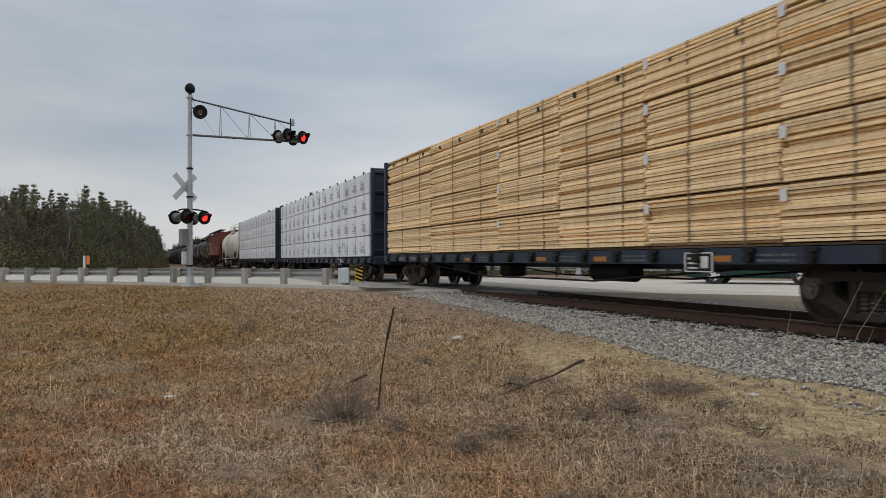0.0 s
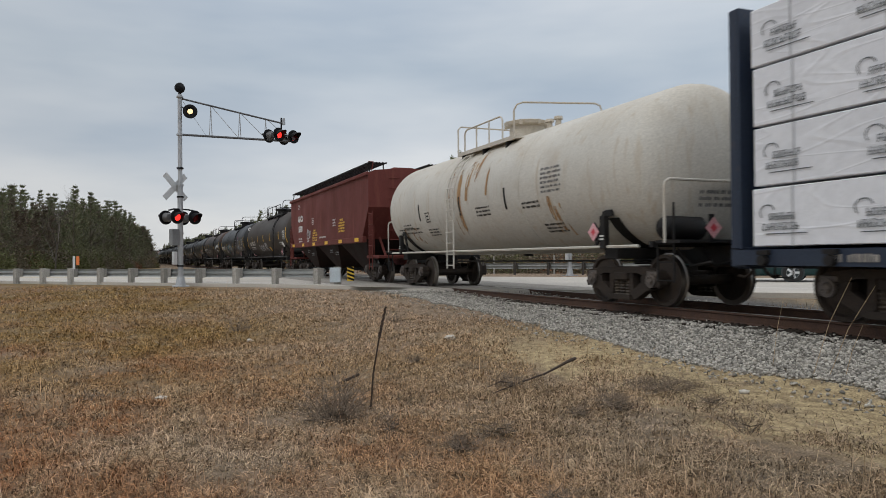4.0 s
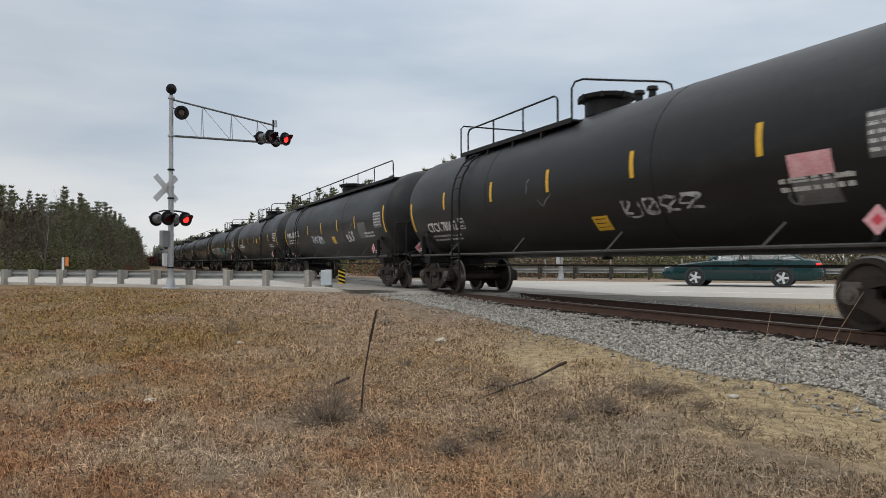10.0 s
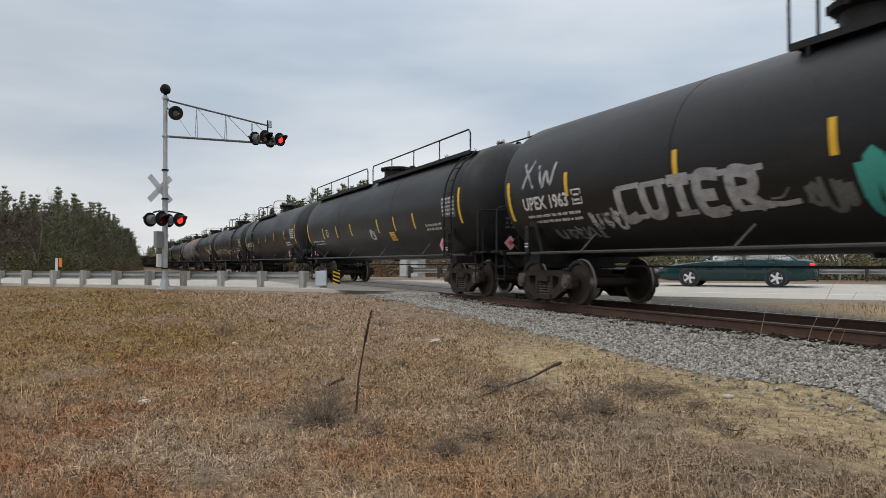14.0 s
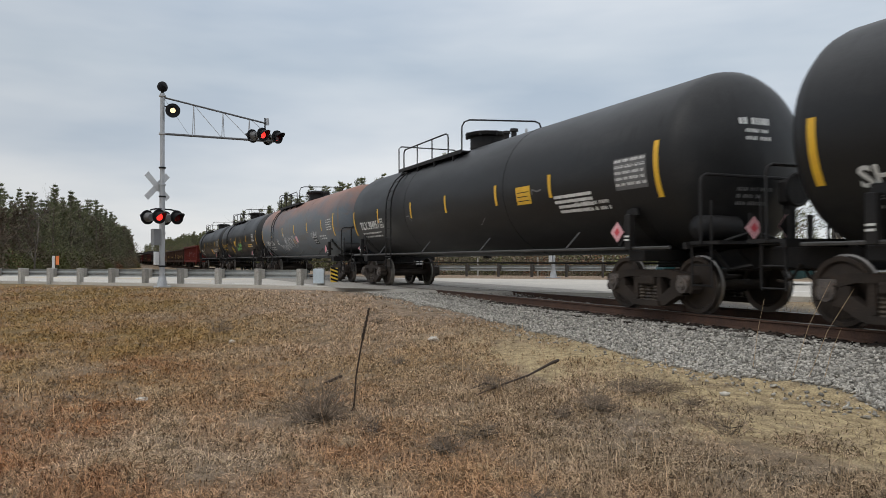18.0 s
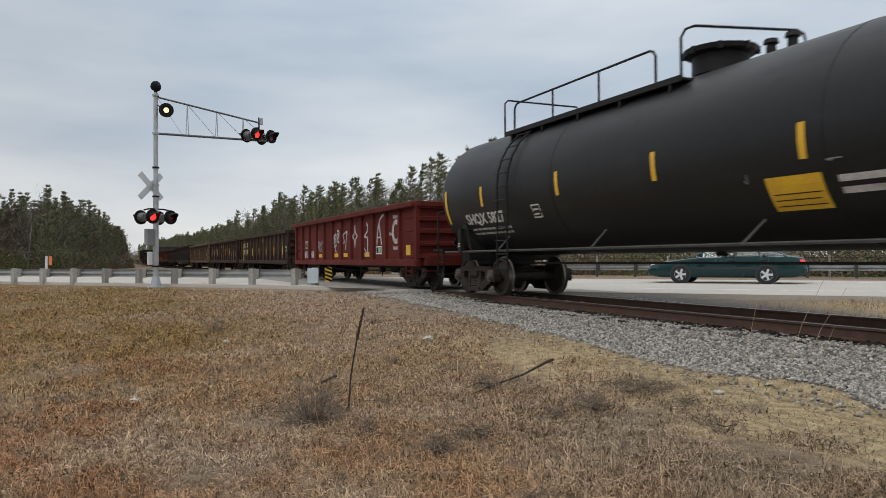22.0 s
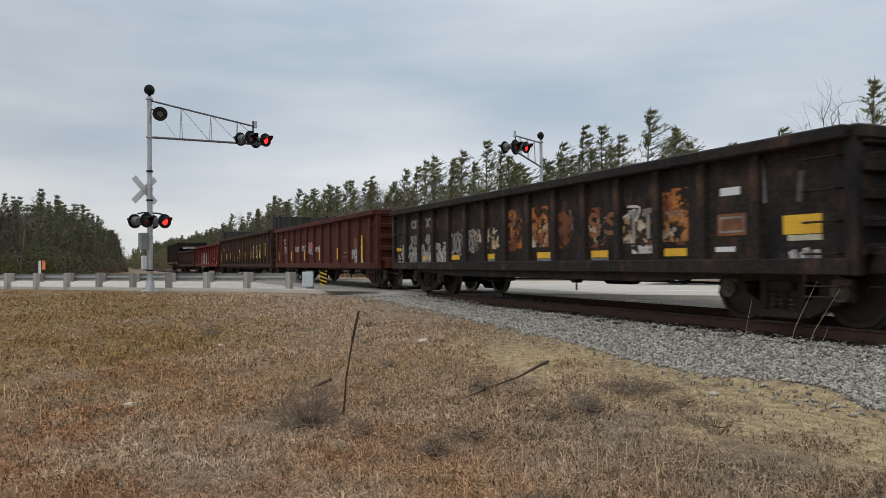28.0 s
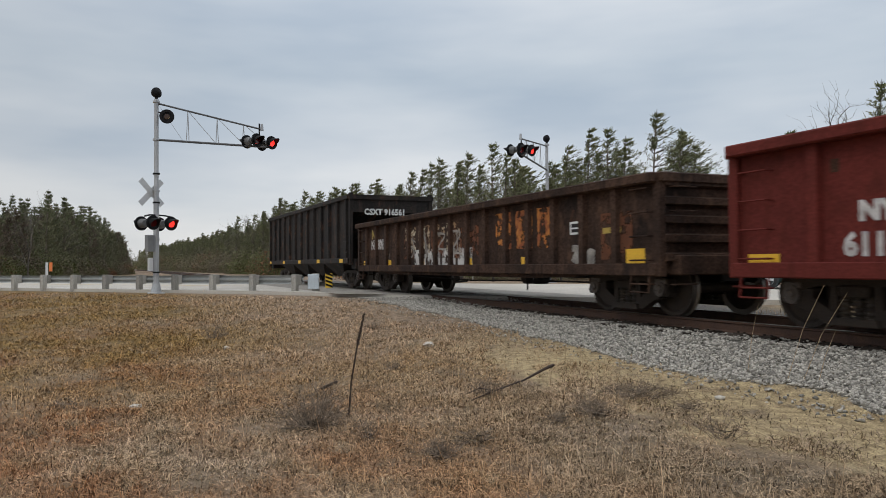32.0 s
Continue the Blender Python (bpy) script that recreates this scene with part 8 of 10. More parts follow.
            patch(11.77, 12.24, 1.09, 1.27, M_BLACK, "", 0.009)
            patch(11.95, 12.2, 1.1, 1.26, M_PISTACHIO, "", 0.012)
            for m in (7.55, 12.0, 12.35):
                patch(m, m + 0.22, 0.74, 0.84, W)
            cx, cz = 13.55, 1.72
            line([(cx + 0.27 * math.cos(a), cz + 0.3 * math.sin(a)) for a in np.linspace(0.3, 5.9, 12)], 0.2, W)
            for a, b, z in ((13.3, 13.85, 2.22), (12.95, 13.3, 1.72), (13.3, 13.8, 1.28)):
                text_rows(sf, a - h, b - h, z, 1, W, c, 0.1, 0.05, int(a * 10))
            yel(sf, (14.55,), 0.36, 1.0, 1.3)
        if i == 1:
            text("CS", 2.0, 1.7, 0.36, M_CREAM, 0.022, 1.25)
            text("XT", 3.0, 1.7, 0.36, M_CREAM, 0.022, 1.25)
            text("707", 1.98, 1.28, 0.36, M_CREAM, 0.02, 1.1)
            text("676", 2.96, 1.28, 0.36, M_CREAM, 0.02, 1.1)
            yel(sf, (1.72,), 0.12, 1.0, 1.9)
            yel(sf, (13.75,), 0.1, 0.97, 1.84)
            patch(14.1, 14.6, 1.29, 1.55, M_TAG, "white-framed data panel")
            patch(14.15, 14.55, 1.33, 1.51, M_BLACK, "", 0.009)
            yel(sr, (3.5, 5.57, 7.72, 9.85, 12.0, 14.1), 0.11, 1.14, 1.58)
            tag(7.9, 1.85, 0.75, 0.25, [M_MUSTARD], 53, 4, 0.05)
            patch(1.3, 1.76, 0.73, 0.95, M_CREAM, "pale stencilled notice")
            patch(1.4, 1.66, 0.8, 0.83, M_SPRAY_K, "", 0.009)
            patch(1.4, 1.66, 0.87, 0.9, M_SPRAY_K, "", 0.009)
        if i == 2:
            text("BCO", 1.85, 1.66, 0.28, M_FADED, 0.02, 1.25)
            text("358", 1.85, 1.32, 0.29, M_FADED, 0.02, 1.2)
            text("543", 2.98, 1.32, 0.29, M_FADED, 0.02, 1.2)
            yel(sf, (1.6,), 0.1, 1.16, 1.98)
            yel(sr, (3.58, 5.7, 9.98, 12.1), 0.11, 1.28, 1.76)
            tag(0.7, 0.95, 0.85, 0.95, [M_FADED], 54, 3, 0.09)
            tag(2.0, 0.8, 1.5, 0.3, [S], 154, 5, 0.08)
            tag(3.85, 1.35, 0.75, 0.55, [S, M_FADED], 55, 2, 0.08)
            tag(4.95, 1.2, 0.7, 0.7, [M_RUSTPAINT, M_FADED], 56, 3, 0.12)
            tag(7.08, 0.85, 0.65, 0.65, [M_FADED, M_RUSTPAINT], 58, 3, 0.07)
            tag(7.1, 1.88, 0.6, 0.14, [M_MUSTARD], 156, 3, 0.05)
            tag(8.13, 1.3, 0.62, 0.85, [M_FADED, M_MUSTARD], 157, 2, 0.045)
            tag(8.3, 0.85, 0.5, 0.45, [S], 158, 3, 0.07)
            spray(sf, 10.15 - h, 0.88, 1.0, 0.7, [M_FADED], c, 57, 2, wide=0.06)
            spray(sf, 11.3 - h, 0.85, 0.85, 0.8, [M_FADED], c, 257, 2, wide=0.07)
            spray(sf, 12.4 - h, 0.85, 1.1, 0.85, [M_FADED, M_RUSTPAINT], c, 357, 2, wide=0.07)
            tag(10.2, 1.6, 1.0, 0.22, [M_FADED], 159, 4, 0.05)
            tag(13.5, 0.95, 0.9, 0.8, [M_FADED], 160, 2, 0.07)
        if i == 3:
            yel(sr, (0.55, 5.0, 9.5), 0.1, 1.1, 1.85)
            tag(2 * h - 1.35, 0.95, 1.0, 1.15, [Y, M_MUSTARD], 59, 2, 0.28)
            tag(7.8, 1.0, 3.6, 0.85, [M_MUSTARD, M_RUSTPAINT, M_FADED], 60, 7, 0.16)
            tag(1.2, 1.0, 3.0, 0.9, [M_FADED, M_RUSTPAINT], 61, 6, 0.12)
            tag(8.8, 0.78, 4.6, 0.3, [W, P_], 62, 10, 0.12)
            patch(2 * h - 2.4, 2 * h - 2.0, 1.3, 1.55, M_TAG)
        if i == 4:
            text("CS", 3.0, 1.96, 0.36, M_MUSTARD, 0.02, 1.15)
            text("XT", 3.8, 1.96, 0.36, M_MUSTARD, 0.02, 1.15)
            text("72", 3.05, 1.5, 0.38, B, 0.02, 1.1)
            text("61 54", 3.75, 1.5, 0.38, B, 0.02, 1.05)
            for k, (m, w, ch) in enumerate(((3.7, 0.75, "S"), (4.55, 0.65, "E"), (5.3, 0.85, "A"), (6.2, 1.2, "R"))):
                for st in LETTERS[ch]:
                    pts = [(m - h + p[0] * w, 0.72 + p[1] * (1.0 + 0.1 * k)) for p in st]
                    sheet("graffiti_stroke", stroke(Geo(), sf, [(a + 0.04, b - 0.03) for a, b in pts], 0.36, 0.007), M_CREAM, c, "cream outline of a graffiti letter")
                    sheet("graffiti_stroke", stroke(Geo(), sf, pts, 0.27, 0.0095), S, c, "large silver graffiti letter")
            yel(sf, (0.85, 3.3, 6.45), 0.55, 1.18, 1.29)
            tag(0.8, 1.95, 0.55, 0.25, [M_FADED], 64, 2, 0.06)
            tag(0.8, 1.6, 0.55, 0.2, [M_FADED], 164, 2, 0.06)
            patch(0.98, 1.2, 1.85, 2.08, O)
            tag(1.8, 1.2, 1.0, 0.6, [M_CHALK], 65, 3, 0.1)
            tag(7.4, 0.75, 1.0, 0.95, [M_CREAM, S], 165, 2, 0.14)
            tag(9.0, 0.95, 5.5, 0.9, [S, M_CHALK], 166, 8, 0.12)
        def flakes(places, w, z0, z1, mat, label):
            for m in places:
                sheet("old_paint", rect(Geo(), sf, m - h, m + w - h, z0, z1, 1, 0.0055), mat, c, label)
        if i == 5:
            flakes((6.8, 8.7, 9.65, 11.5), 0.8, 1.1, 1.8, M_FLAKE_RUST, "rust blooming through the paint")
            flakes((5.1, 5.95, 7.9, 9.7, 10.75, 11.6), 0.72, 1.15, 1.62, M_FLAKE_CREAM, "flaked cream and orange paint")
            flakes((7.9, 6.9, 11.65), 0.72, 1.15, 1.95, M_FLAKE_ORANGE, "flaked orange paint")
            flakes((0.6, 1.55, 2.5, 3.4), 0.7, 0.75, 1.15, M_FLAKE_WHITE, "flaked white paint")
            flakes((11.1,), 0.5, 0.98, 1.12, M_FLAKE_WHITE, "flaked white paint")
            yel(sf, (2.65, 4.45, 6.22, 8.45, 10.24, 12.1), 0.48, 0.93, 1.05)
            for m in (6.22, 8.45, 10.24):
                patch(m - 0.24, m + 0.24, 0.78, 0.925, M_CHALK)
            patch(14.03, 14.58, 1.18, 1.42, M_YELLOW, "yellow reflective patch")
            patch(14.1, 14.58, 1.1, 1.17, M_CREAM)
            tag(14.15, 0.78, 0.35, 0.25, [W], 66, 2, 0.12)
            patch(12.94, 13.45, 1.2, 1.5, M_RUSTPAINT, "rusty bare patch")
            patch(12.98, 13.4, 1.24, 1.46, M_FADED, "", 0.008)
            patch(13.0, 13.38, 1.27, 1.43, M_RUSTPAINT, "", 0.01)
            patch(13.0, 13.35, 1.75, 1.86, M_TAG)
            patch(12.9, 13.25, 0.98, 1.05, M_TAG)
            line([(10.75, 1.52), (11.2, 1.7)], 0.06, W)
            line([(11.0, 1.75), (11.3, 1.72), (11.2, 1.5)], 0.06, W)
            spray(sf, 7.0 - h, 1.62, 0.55, 0.3, [M_RUSTPAINT], c, 67, 1, word="W", wide=0.08)
            spray(sf, 9.9 - h, 1.32, 1.0, 0.34, [M_RUSTPAINT], c, 68, 2, word="HO", wide=0.08)
            spray(sf, 11.0 - h, 1.2, 0.7, 0.45, [M_FADED], c, 69, 2, word="TT", wide=0.08)
            text("CS", 1.6, 1.82, 0.3, M_FADED, 0.018, 1.1)
            text("XT", 2.65, 1.82, 0.3, M_FADED, 0.018, 1.1)
            yel(sf, (0.62,), 0.42, 1.2, 1.33)
            text("915", 1.57, 1.38, 0.32, M_FADED, 0.018, 1.0)
            text("431", 2.6, 1.38, 0.32, M_FADED, 0.018, 1.0)
            tag(0.9, 0.85, 3.2, 0.55, [S, M_FADED], 69, 7, 0.08)
            tag(4.0, 1.05, 1.6, 0.6, [M_CHALK, M_FADED], 70, 4, 0.08)
            line([(13.7, 2.2), (13.75, 1.6)], 0.1, M_CHALK)
        if i == 6:
            text("NYC", 2.0, 1.8, 0.32, M_FADED, 0.02, 1.1)
            tag(2.0, 1.35, 0.95, 0.4, [M_FADED], 69, 3, 0.07)
            for m, z, w, sd in ((4.6, 1.38, 0.75, 1), (5.8, 1.4, 0.8, 2), (7.0, 1.25, 0.85, 3), (8.1, 1.35, 0.85, 4)):
                tag(m, z, w, 0.25, [W], 170 + sd, 3, 0.05)
            tag(7.0, 1.45, 0.7, 0.3, [P_], 175, 2, 0.1)
            tag(13.05, 1.0, 1.2, 0.42, [S], 71, 4, 0.1)
            tag(13.4, 0.78, 0.9, 0.25, [S], 171, 3, 0.1)
            tag(13.3, 1.45, 0.6, 0.25, [M_RUSTPAINT], 72, 2, 0.14)
            yel(sr, (1.55, 4.25, 6.7, 9.1, 11.6), 0.12, 1.0, 1.42)
            yel(sr, (14.45,), 0.14, 0.9, 1.78)
            patch(12.06, 12.62, 1.06, 1.3, M_STREAK)
            for k in range(2):
                patch(12.1, 12.6, 1.08 + 0.16 * k, 1.1 + 0.16 * k, M_FADED, "", 0.009)
        if i == 7:
            text("CSXT", 1.48, 1.68, 0.36, W, 0.024, 0.66)
            text("720", 1.48, 1.3, 0.36, W, 0.024, 0.85)
            text("197", 2.62, 1.3, 0.36, W, 0.024, 0.85)
            # the old painted initials, half flaked away
            for m, pieces in ((12.62, ((0.0, 0.2, 1.5, 1.85), (0.15, 0.62, 1.78, 1.92), (0.1, 0.6, 1.4, 1.54), (0.0, 0.68, 1.2, 1.34))),
                              (13.62, ((0.0, 0.55, 1.74, 1.92), (0.05, 0.4, 1.58, 1.74), (0.25, 0.6, 1.42, 1.6), (0.0, 0.7, 1.2, 1.34))),
                              (14.66, ((0.0, 0.72, 1.83, 1.97), (0.2, 0.58, 1.66, 1.83), (0.1, 0.68, 1.48, 1.66), (0.0, 0.78, 1.38, 1.5), (0.02, 0.8, 1.2, 1.34)))):
                for a, b, z0, z1 in pieces:
                    sheet("old_letter", rect(Geo(), sf, m + a - h, m + b - h, z0, z1, 1), M_FLAKE_YELLOW, c, "flaked yellow painted initial")
            tag(5.8, 1.15, 0.7, 0.28, [W], 74, 2, 0.06)
            tag(6.85, 1.08, 0.7, 0.35, [W], 174, 2, 0.06)
            yel(sr, (0.5, 2.95, 4.9, 8.7, 10.62, 12.6, 14.5), 0.12, 1.15, 1.6)
            yel(sr, (16.8,), 0.13, 1.28, 1.98)
            patch(16.05, 16.5, 1.36, 1.6, M_TAG, "white-framed data panel")
            patch(16.1, 16.45, 1.46, 1.56, M_BLACK, "", 0.009)
            patch(0.92, 1.28, 1.76, 2.03, O, "orange sticker patch")
            patch(17.14, 17.5, 1.78, 2.02, M_RUSTPAINT, "rusty orange patch")
            patch(7.95, 8.25, 1.65, 1.78, M_TAG)
            for m in (1.1, 15.2):
                patch(m, m + 0.22, 0.78, 0.9, M_TAG)
        if i == 8:
            text("NYC", 1.95, 1.36, 0.3, W, 0.02, 1.1)
            text("6110", 1.75, 0.96, 0.36, W, 0.018, 1.0)
            text("01", 3.0, 0.96, 0.36, W, 0.018, 1.0)
            tag(2.6, 1.3, 0.8, 0.3, [S], 175, 3, 0.05)
            low = (M_PALEBLUE, W, M_BLUSH, M_PALEBLUE)
            for k, m in enumerate((4.5, 5.5, 6.5, 7.5)):
                sheet("old_paint", rect(Geo(), sf, m - h, m + 1.0 - h, 0.66, 1.5 + 0.12 * (k % 2), 1, 0.0045), M_CREAM if k == 1 else W, c, "white sprayed ground of the piece")
                block_letter(sf, m - h + 0.04, 0.66, 0.9, 1.16 + 0.06 * (k % 2), (low[k], M_PISTACHIO, M_SPRAY_K if k % 2 else W, (W, M_BLUSH, W, M_BLUSH)[k]), c, 90 + k, 0.06)
                for q in (0.3, 0.72):
                    sheet("graffiti_stroke", stroke(Geo(), sf, [(m - h + q - 0.1, 1.28), (m - h + q + 0.12, 1.22 + 0.1 * (k % 2))], 0.05, 0.0105), M_SPRAY_K, c)
                sheet("graffiti_fill", rect(Geo(), sf, m - h + 0.15, m - h + 0.8, 0.7, 0.86, 1, 0.0085, 0.3), (M_BLUSH, M_PALEBLUE, M_PALEBLUE, W)[k], c)
            for k, m in enumerate((5.0, 6.2, 7.4, 8.6)):
                # the paint runs on over the ribs
                for z0, z1, mt in ((0.66, 1.18, low[k]), (1.18, 1.62, M_PISTACHIO if k < 3 else W)):
                    sheet("graffiti_fill", rect(Geo(), sr, m - h - 0.068, m - h + 0.068, z0, z1, 1, 0.003), mt, c)
            tag(8.3, 0.95, 0.7, 0.5, [M_PALEBLUE], 76, 2, 0.1)
            yel(sf, (0.6, 3.1, 8.9, 11.35), 0.5, 0.87, 0.99)
            yel(sf, (14.2,), 1.05, 0.87, 1.02)
            patch(9.9, 10.35, 0.62, 0.9, M_CHALK)
            cx, cz = 13.05, 1.5
            line([(cx + 0.27 * math.cos(a), cz + 0.3 * math.sin(a)) for a in np.linspace(0.2, 6.0, 12)], 0.22, W)
            line([(cx + 0.25, cz + 0.25), (cx + 0.3, cz - 0.3)], 0.1, W)
            for a, b, z in ((12.6, 13.3, 1.86), (12.15, 12.7, 1.3), (12.75, 13.5, 1.06)):
                text_rows(sf, a - h, b - h, z + 0.06, 1, W, c, 0.11, 0.05, int(a * 10))
        if i == 9:
            text("NS", 1.25, 1.75, 0.4, M_MUSTARD, 0.02, 1.1)
            text("N5 801", 1.2, 1.4, 0.42, W, 0.02, 0.95)
            flakes((4.3, 5.3, 6.3, 7.2), 0.8, 1.2, 1.95, M_FLAKE_CREAM, "flaked cream and orange paint")
            flakes((4.2, 6.2, 7.3, 8.2), 0.8, 1.05, 1.8, M_FLAKE_RUST, "rust blooming through the paint")
            flakes((9.85, 10.72, 11.6), 0.68, 1.2, 2.0, M_FLAKE_ORANGE, "flaked orange paint")
            flakes((5.0, 5.95, 6.9, 7.85), 0.82, 0.86, 1.3, M_FLAKE_WHITE, "flaked white paint")
            for m, sd in ((4.35, 1), (5.35, 2), (6.35, 3), (7.25, 4)):
                tag(m, 1.1, 0.7, 0.7, [M_FADED], 190 + sd, 1, 0.08)
            flakes((13.7,), 0.85, 0.95, 1.75, M_FLAKE_RUST, "rust blooming through the paint")
            tag(12.78, 0.85, 0.8, 0.32, [M_FADED], 80, 2, 0.14)
            yel(sf, (0.55, 2.9, 5.53, 8.46, 11.13), 0.36, 0.88, 1.03)
            patch(14.38, 14.85, 0.87, 1.12, M_YELLOW, "yellow reflective patch")
            patch(13.75, 14.25, 1.4, 1.5, M_MUSTARD)
            patch(12.75, 13.2, 1.42, 1.66, M_TAG, "white-framed data panel")
            patch(12.8, 13.15, 1.55, 1.62, M_BLACK, "", 0.009)
            patch(12.8, 13.15, 1.46, 1.52, M_BLACK, "", 0.009)
    put(coal_hopper(29, ln()))


M_MUSTARD = paint("mustard_spray_paint", (0.42, 0.30, 0.06), (0.34, 0.24, 0.06), 0.75, 0, 4, 40, 0.02, grit=0.25)
M_RUSTPAINT = paint("faded_orange_spray_paint", (0.24, 0.095, 0.035), (0.13, 0.055, 0.025), 0.75, 0, 4, 40, 0.02, grit=0.3)
M_CREAM = paint("cream_spray_paint", (0.52, 0.50, 0.38), (0.44, 0.42, 0.32), 0.75, 0, 4, 40, 0.02, grit=0.2)
M_PALEBLUE = plain("milky_blue_spray_paint", (0.36, 0.48, 0.56), 0.7)
M_STREAK = paint("rust_streak_stain", (0.075, 0.036, 0.022), (0.05, 0.026, 0.018), 0.9, 0, 6, 40, 0.05, grit=0.4, spec=0.2)
M_SCRAPE = paint("dull_scrape", (0.11, 0.09, 0.08), (0.07, 0.055, 0.05), 0.8, 0, 6, 40, 0.05, grit=0.4, spec=0.2)
M_FADED = paint("faded_white_paint", (0.34, 0.32, 0.29), (0.18, 0.165, 0.15), 0.75, 0, 4, 40, 0.02, grit=0.25)
M_BLUSH = plain("pale_pink_spray_paint", (0.50, 0.36, 0.40), 0.7)
M_PISTACHIO = plain("pistachio_spray_paint", (0.30, 0.42, 0.30), 0.7)
build_train()


# ---------------------------------------------------------------- plants and stones
def blade_material(name, tint, vary=0.3):
    ma = bpy.data.materials.new(name)
    ma.use_nodes = True
    nt = ma.node_tree
    N, L = nt.nodes.new, nt.links.new
    bs = nt.nodes["Principled BSDF"]
    tc = N("ShaderNodeTexCoord")
    c, nz, rng, mixc, sx = grass_colours(nt, tc.outputs["Object"])
    g = N("ShaderNodeNewGeometry")
    r = N("ShaderNodeMapRange")
    r.inputs[3].default_value, r.inputs[4].default_value = 1 - vary, 1 + vary
    L(g.outputs["Random Per Island"], r.inputs[0])
    cc = N("ShaderNodeCombineColor")
    for k in range(3):
        L(r.outputs[0], cc.inputs[k])
    x = N("ShaderNodeMix")
    x.data_type, x.blend_type = "RGBA", "MULTIPLY"
    x.inputs[0].default_value = 1
    L(c, x.inputs[6])
    L(cc.outputs[0], x.inputs[7])
    y = N("ShaderNodeMix")
    y.data_type, y.blend_type = "RGBA", "MULTIPLY"
    y.inputs[0].default_value = 1
    L(x.outputs[2], y.inputs[6])
    y.inputs[7].default_value = (*tint, 1)
    L(y.outputs[2], bs.inputs["Base Color"])
    bs.inputs["Roughness"].default_value = 0.8
    bs.inputs["Specular IOR Level"].default_value = 0.2
    return ma


def blades(name, x, y, h, w, lean, mat, label, seed, lift=0.0):
    """Thin bent blades, three triangles each, at the given places; lean 1 lies flat."""
    rs = np.random.RandomState(seed)
    n = len(x)
    z = land_z(x, y) - 0.008 + rs.uniform(0, 1, n) * lift
    az = rs.uniform(0, 2 * np.pi, n)
    la = rs.uniform(0, 2 * np.pi, n)
    lx, ly = np.cos(la) * lean * h, np.sin(la) * lean * h
    hh = h * np.sqrt(np.clip(1 - lean ** 2, 0.02, 1))
    wx, wy, wz = -np.sin(la) * w / 2, np.cos(la) * w / 2, rs.uniform(-0.5, 0.5, n) * w
    bx, by = rs.normal(0, 0.16, n) * h, rs.normal(0, 0.16, n) * h
    a = np.stack([x - wx, y - wy, z], -1)
    b = np.stack([x + wx, y + wy, z], -1)
    mx, my, mz = x + lx * 0.45 + bx, y + ly * 0.45 + by, z + hh * 0.75
    c = np.stack([mx + wx * 0.85, my + wy * 0.85, mz + wz], -1)
    d = np.stack([mx - wx * 0.85, my - wy * 0.85, mz - wz], -1)
    e = np.stack([x + lx, y + ly, z + hh * rs.uniform(0.5, 1.1, n)], -1)
    V = np.stack([a, b, c, d, e], 1).reshape(-1, 3)
    k = np.arange(n)[:, None] * 5
    F = np.concatenate([k + np.array([[0, 1, 2]]), k + np.array([[0, 2, 3]]), k + np.array([[3, 2, 4]])], 0)
    me = big_mesh(name, V, F, mat)
    return thing(name, label, "grass", geo=me, kind="stuff")


def field_points(n, r0, r1, seed, power=1.0, half=36.0, yaw=157.0):
    """Points in the wedge of field that lies before the camera, more of them near by."""
    rs = np.random.RandomState(seed)
    r = r0 * (r1 / r0) ** (rs.uniform(0, 1, n) ** power)
    a = np.radians(yaw + rs.uniform(-half, half, n))
    return r * np.cos(a), r * np.sin(a)


def cover(x, y):
    """How thickly the grass grows, 0 to 1: it gives out in patches towards the stone."""
    bare = 0.62 * lattice(x * 0.75 + 3, y * 1.5, 5) + 0.38 * lattice(x * 2.1, y * 2.6, 6)
    edge = 4.75 + 2.1 * (bare - 0.5) + 1.1 * np.clip((-8.6 - x) / 3.0, 0, 1)
    thick = np.clip((edge + 0.1 - y) / 0.6, 0.11 + 0.55 * (lattice(x * 1.4 + 9, y * 1.4, 15) > 0.62), 1)
    clump = 0.12 + 1.25 * lattice(x * 1.9, y * 1.9, 7) * (0.25 + 1.2 * lattice(x * 6, y * 6, 8))
    return thick * np.clip(clump, 0, 1)


def keep_grass(x, y, sand=True, seed=0):
    o = (x - ROAD_0.x) * ROAD_N.x + (y - ROAD_0.y) * ROAD_N.y
    rs = np.random.RandomState(seed + 5)
    ok = (o < -2.75) & (y < 6.75)
    return ok & (rs.uniform(0, 1, len(x)) < cover(x, y))


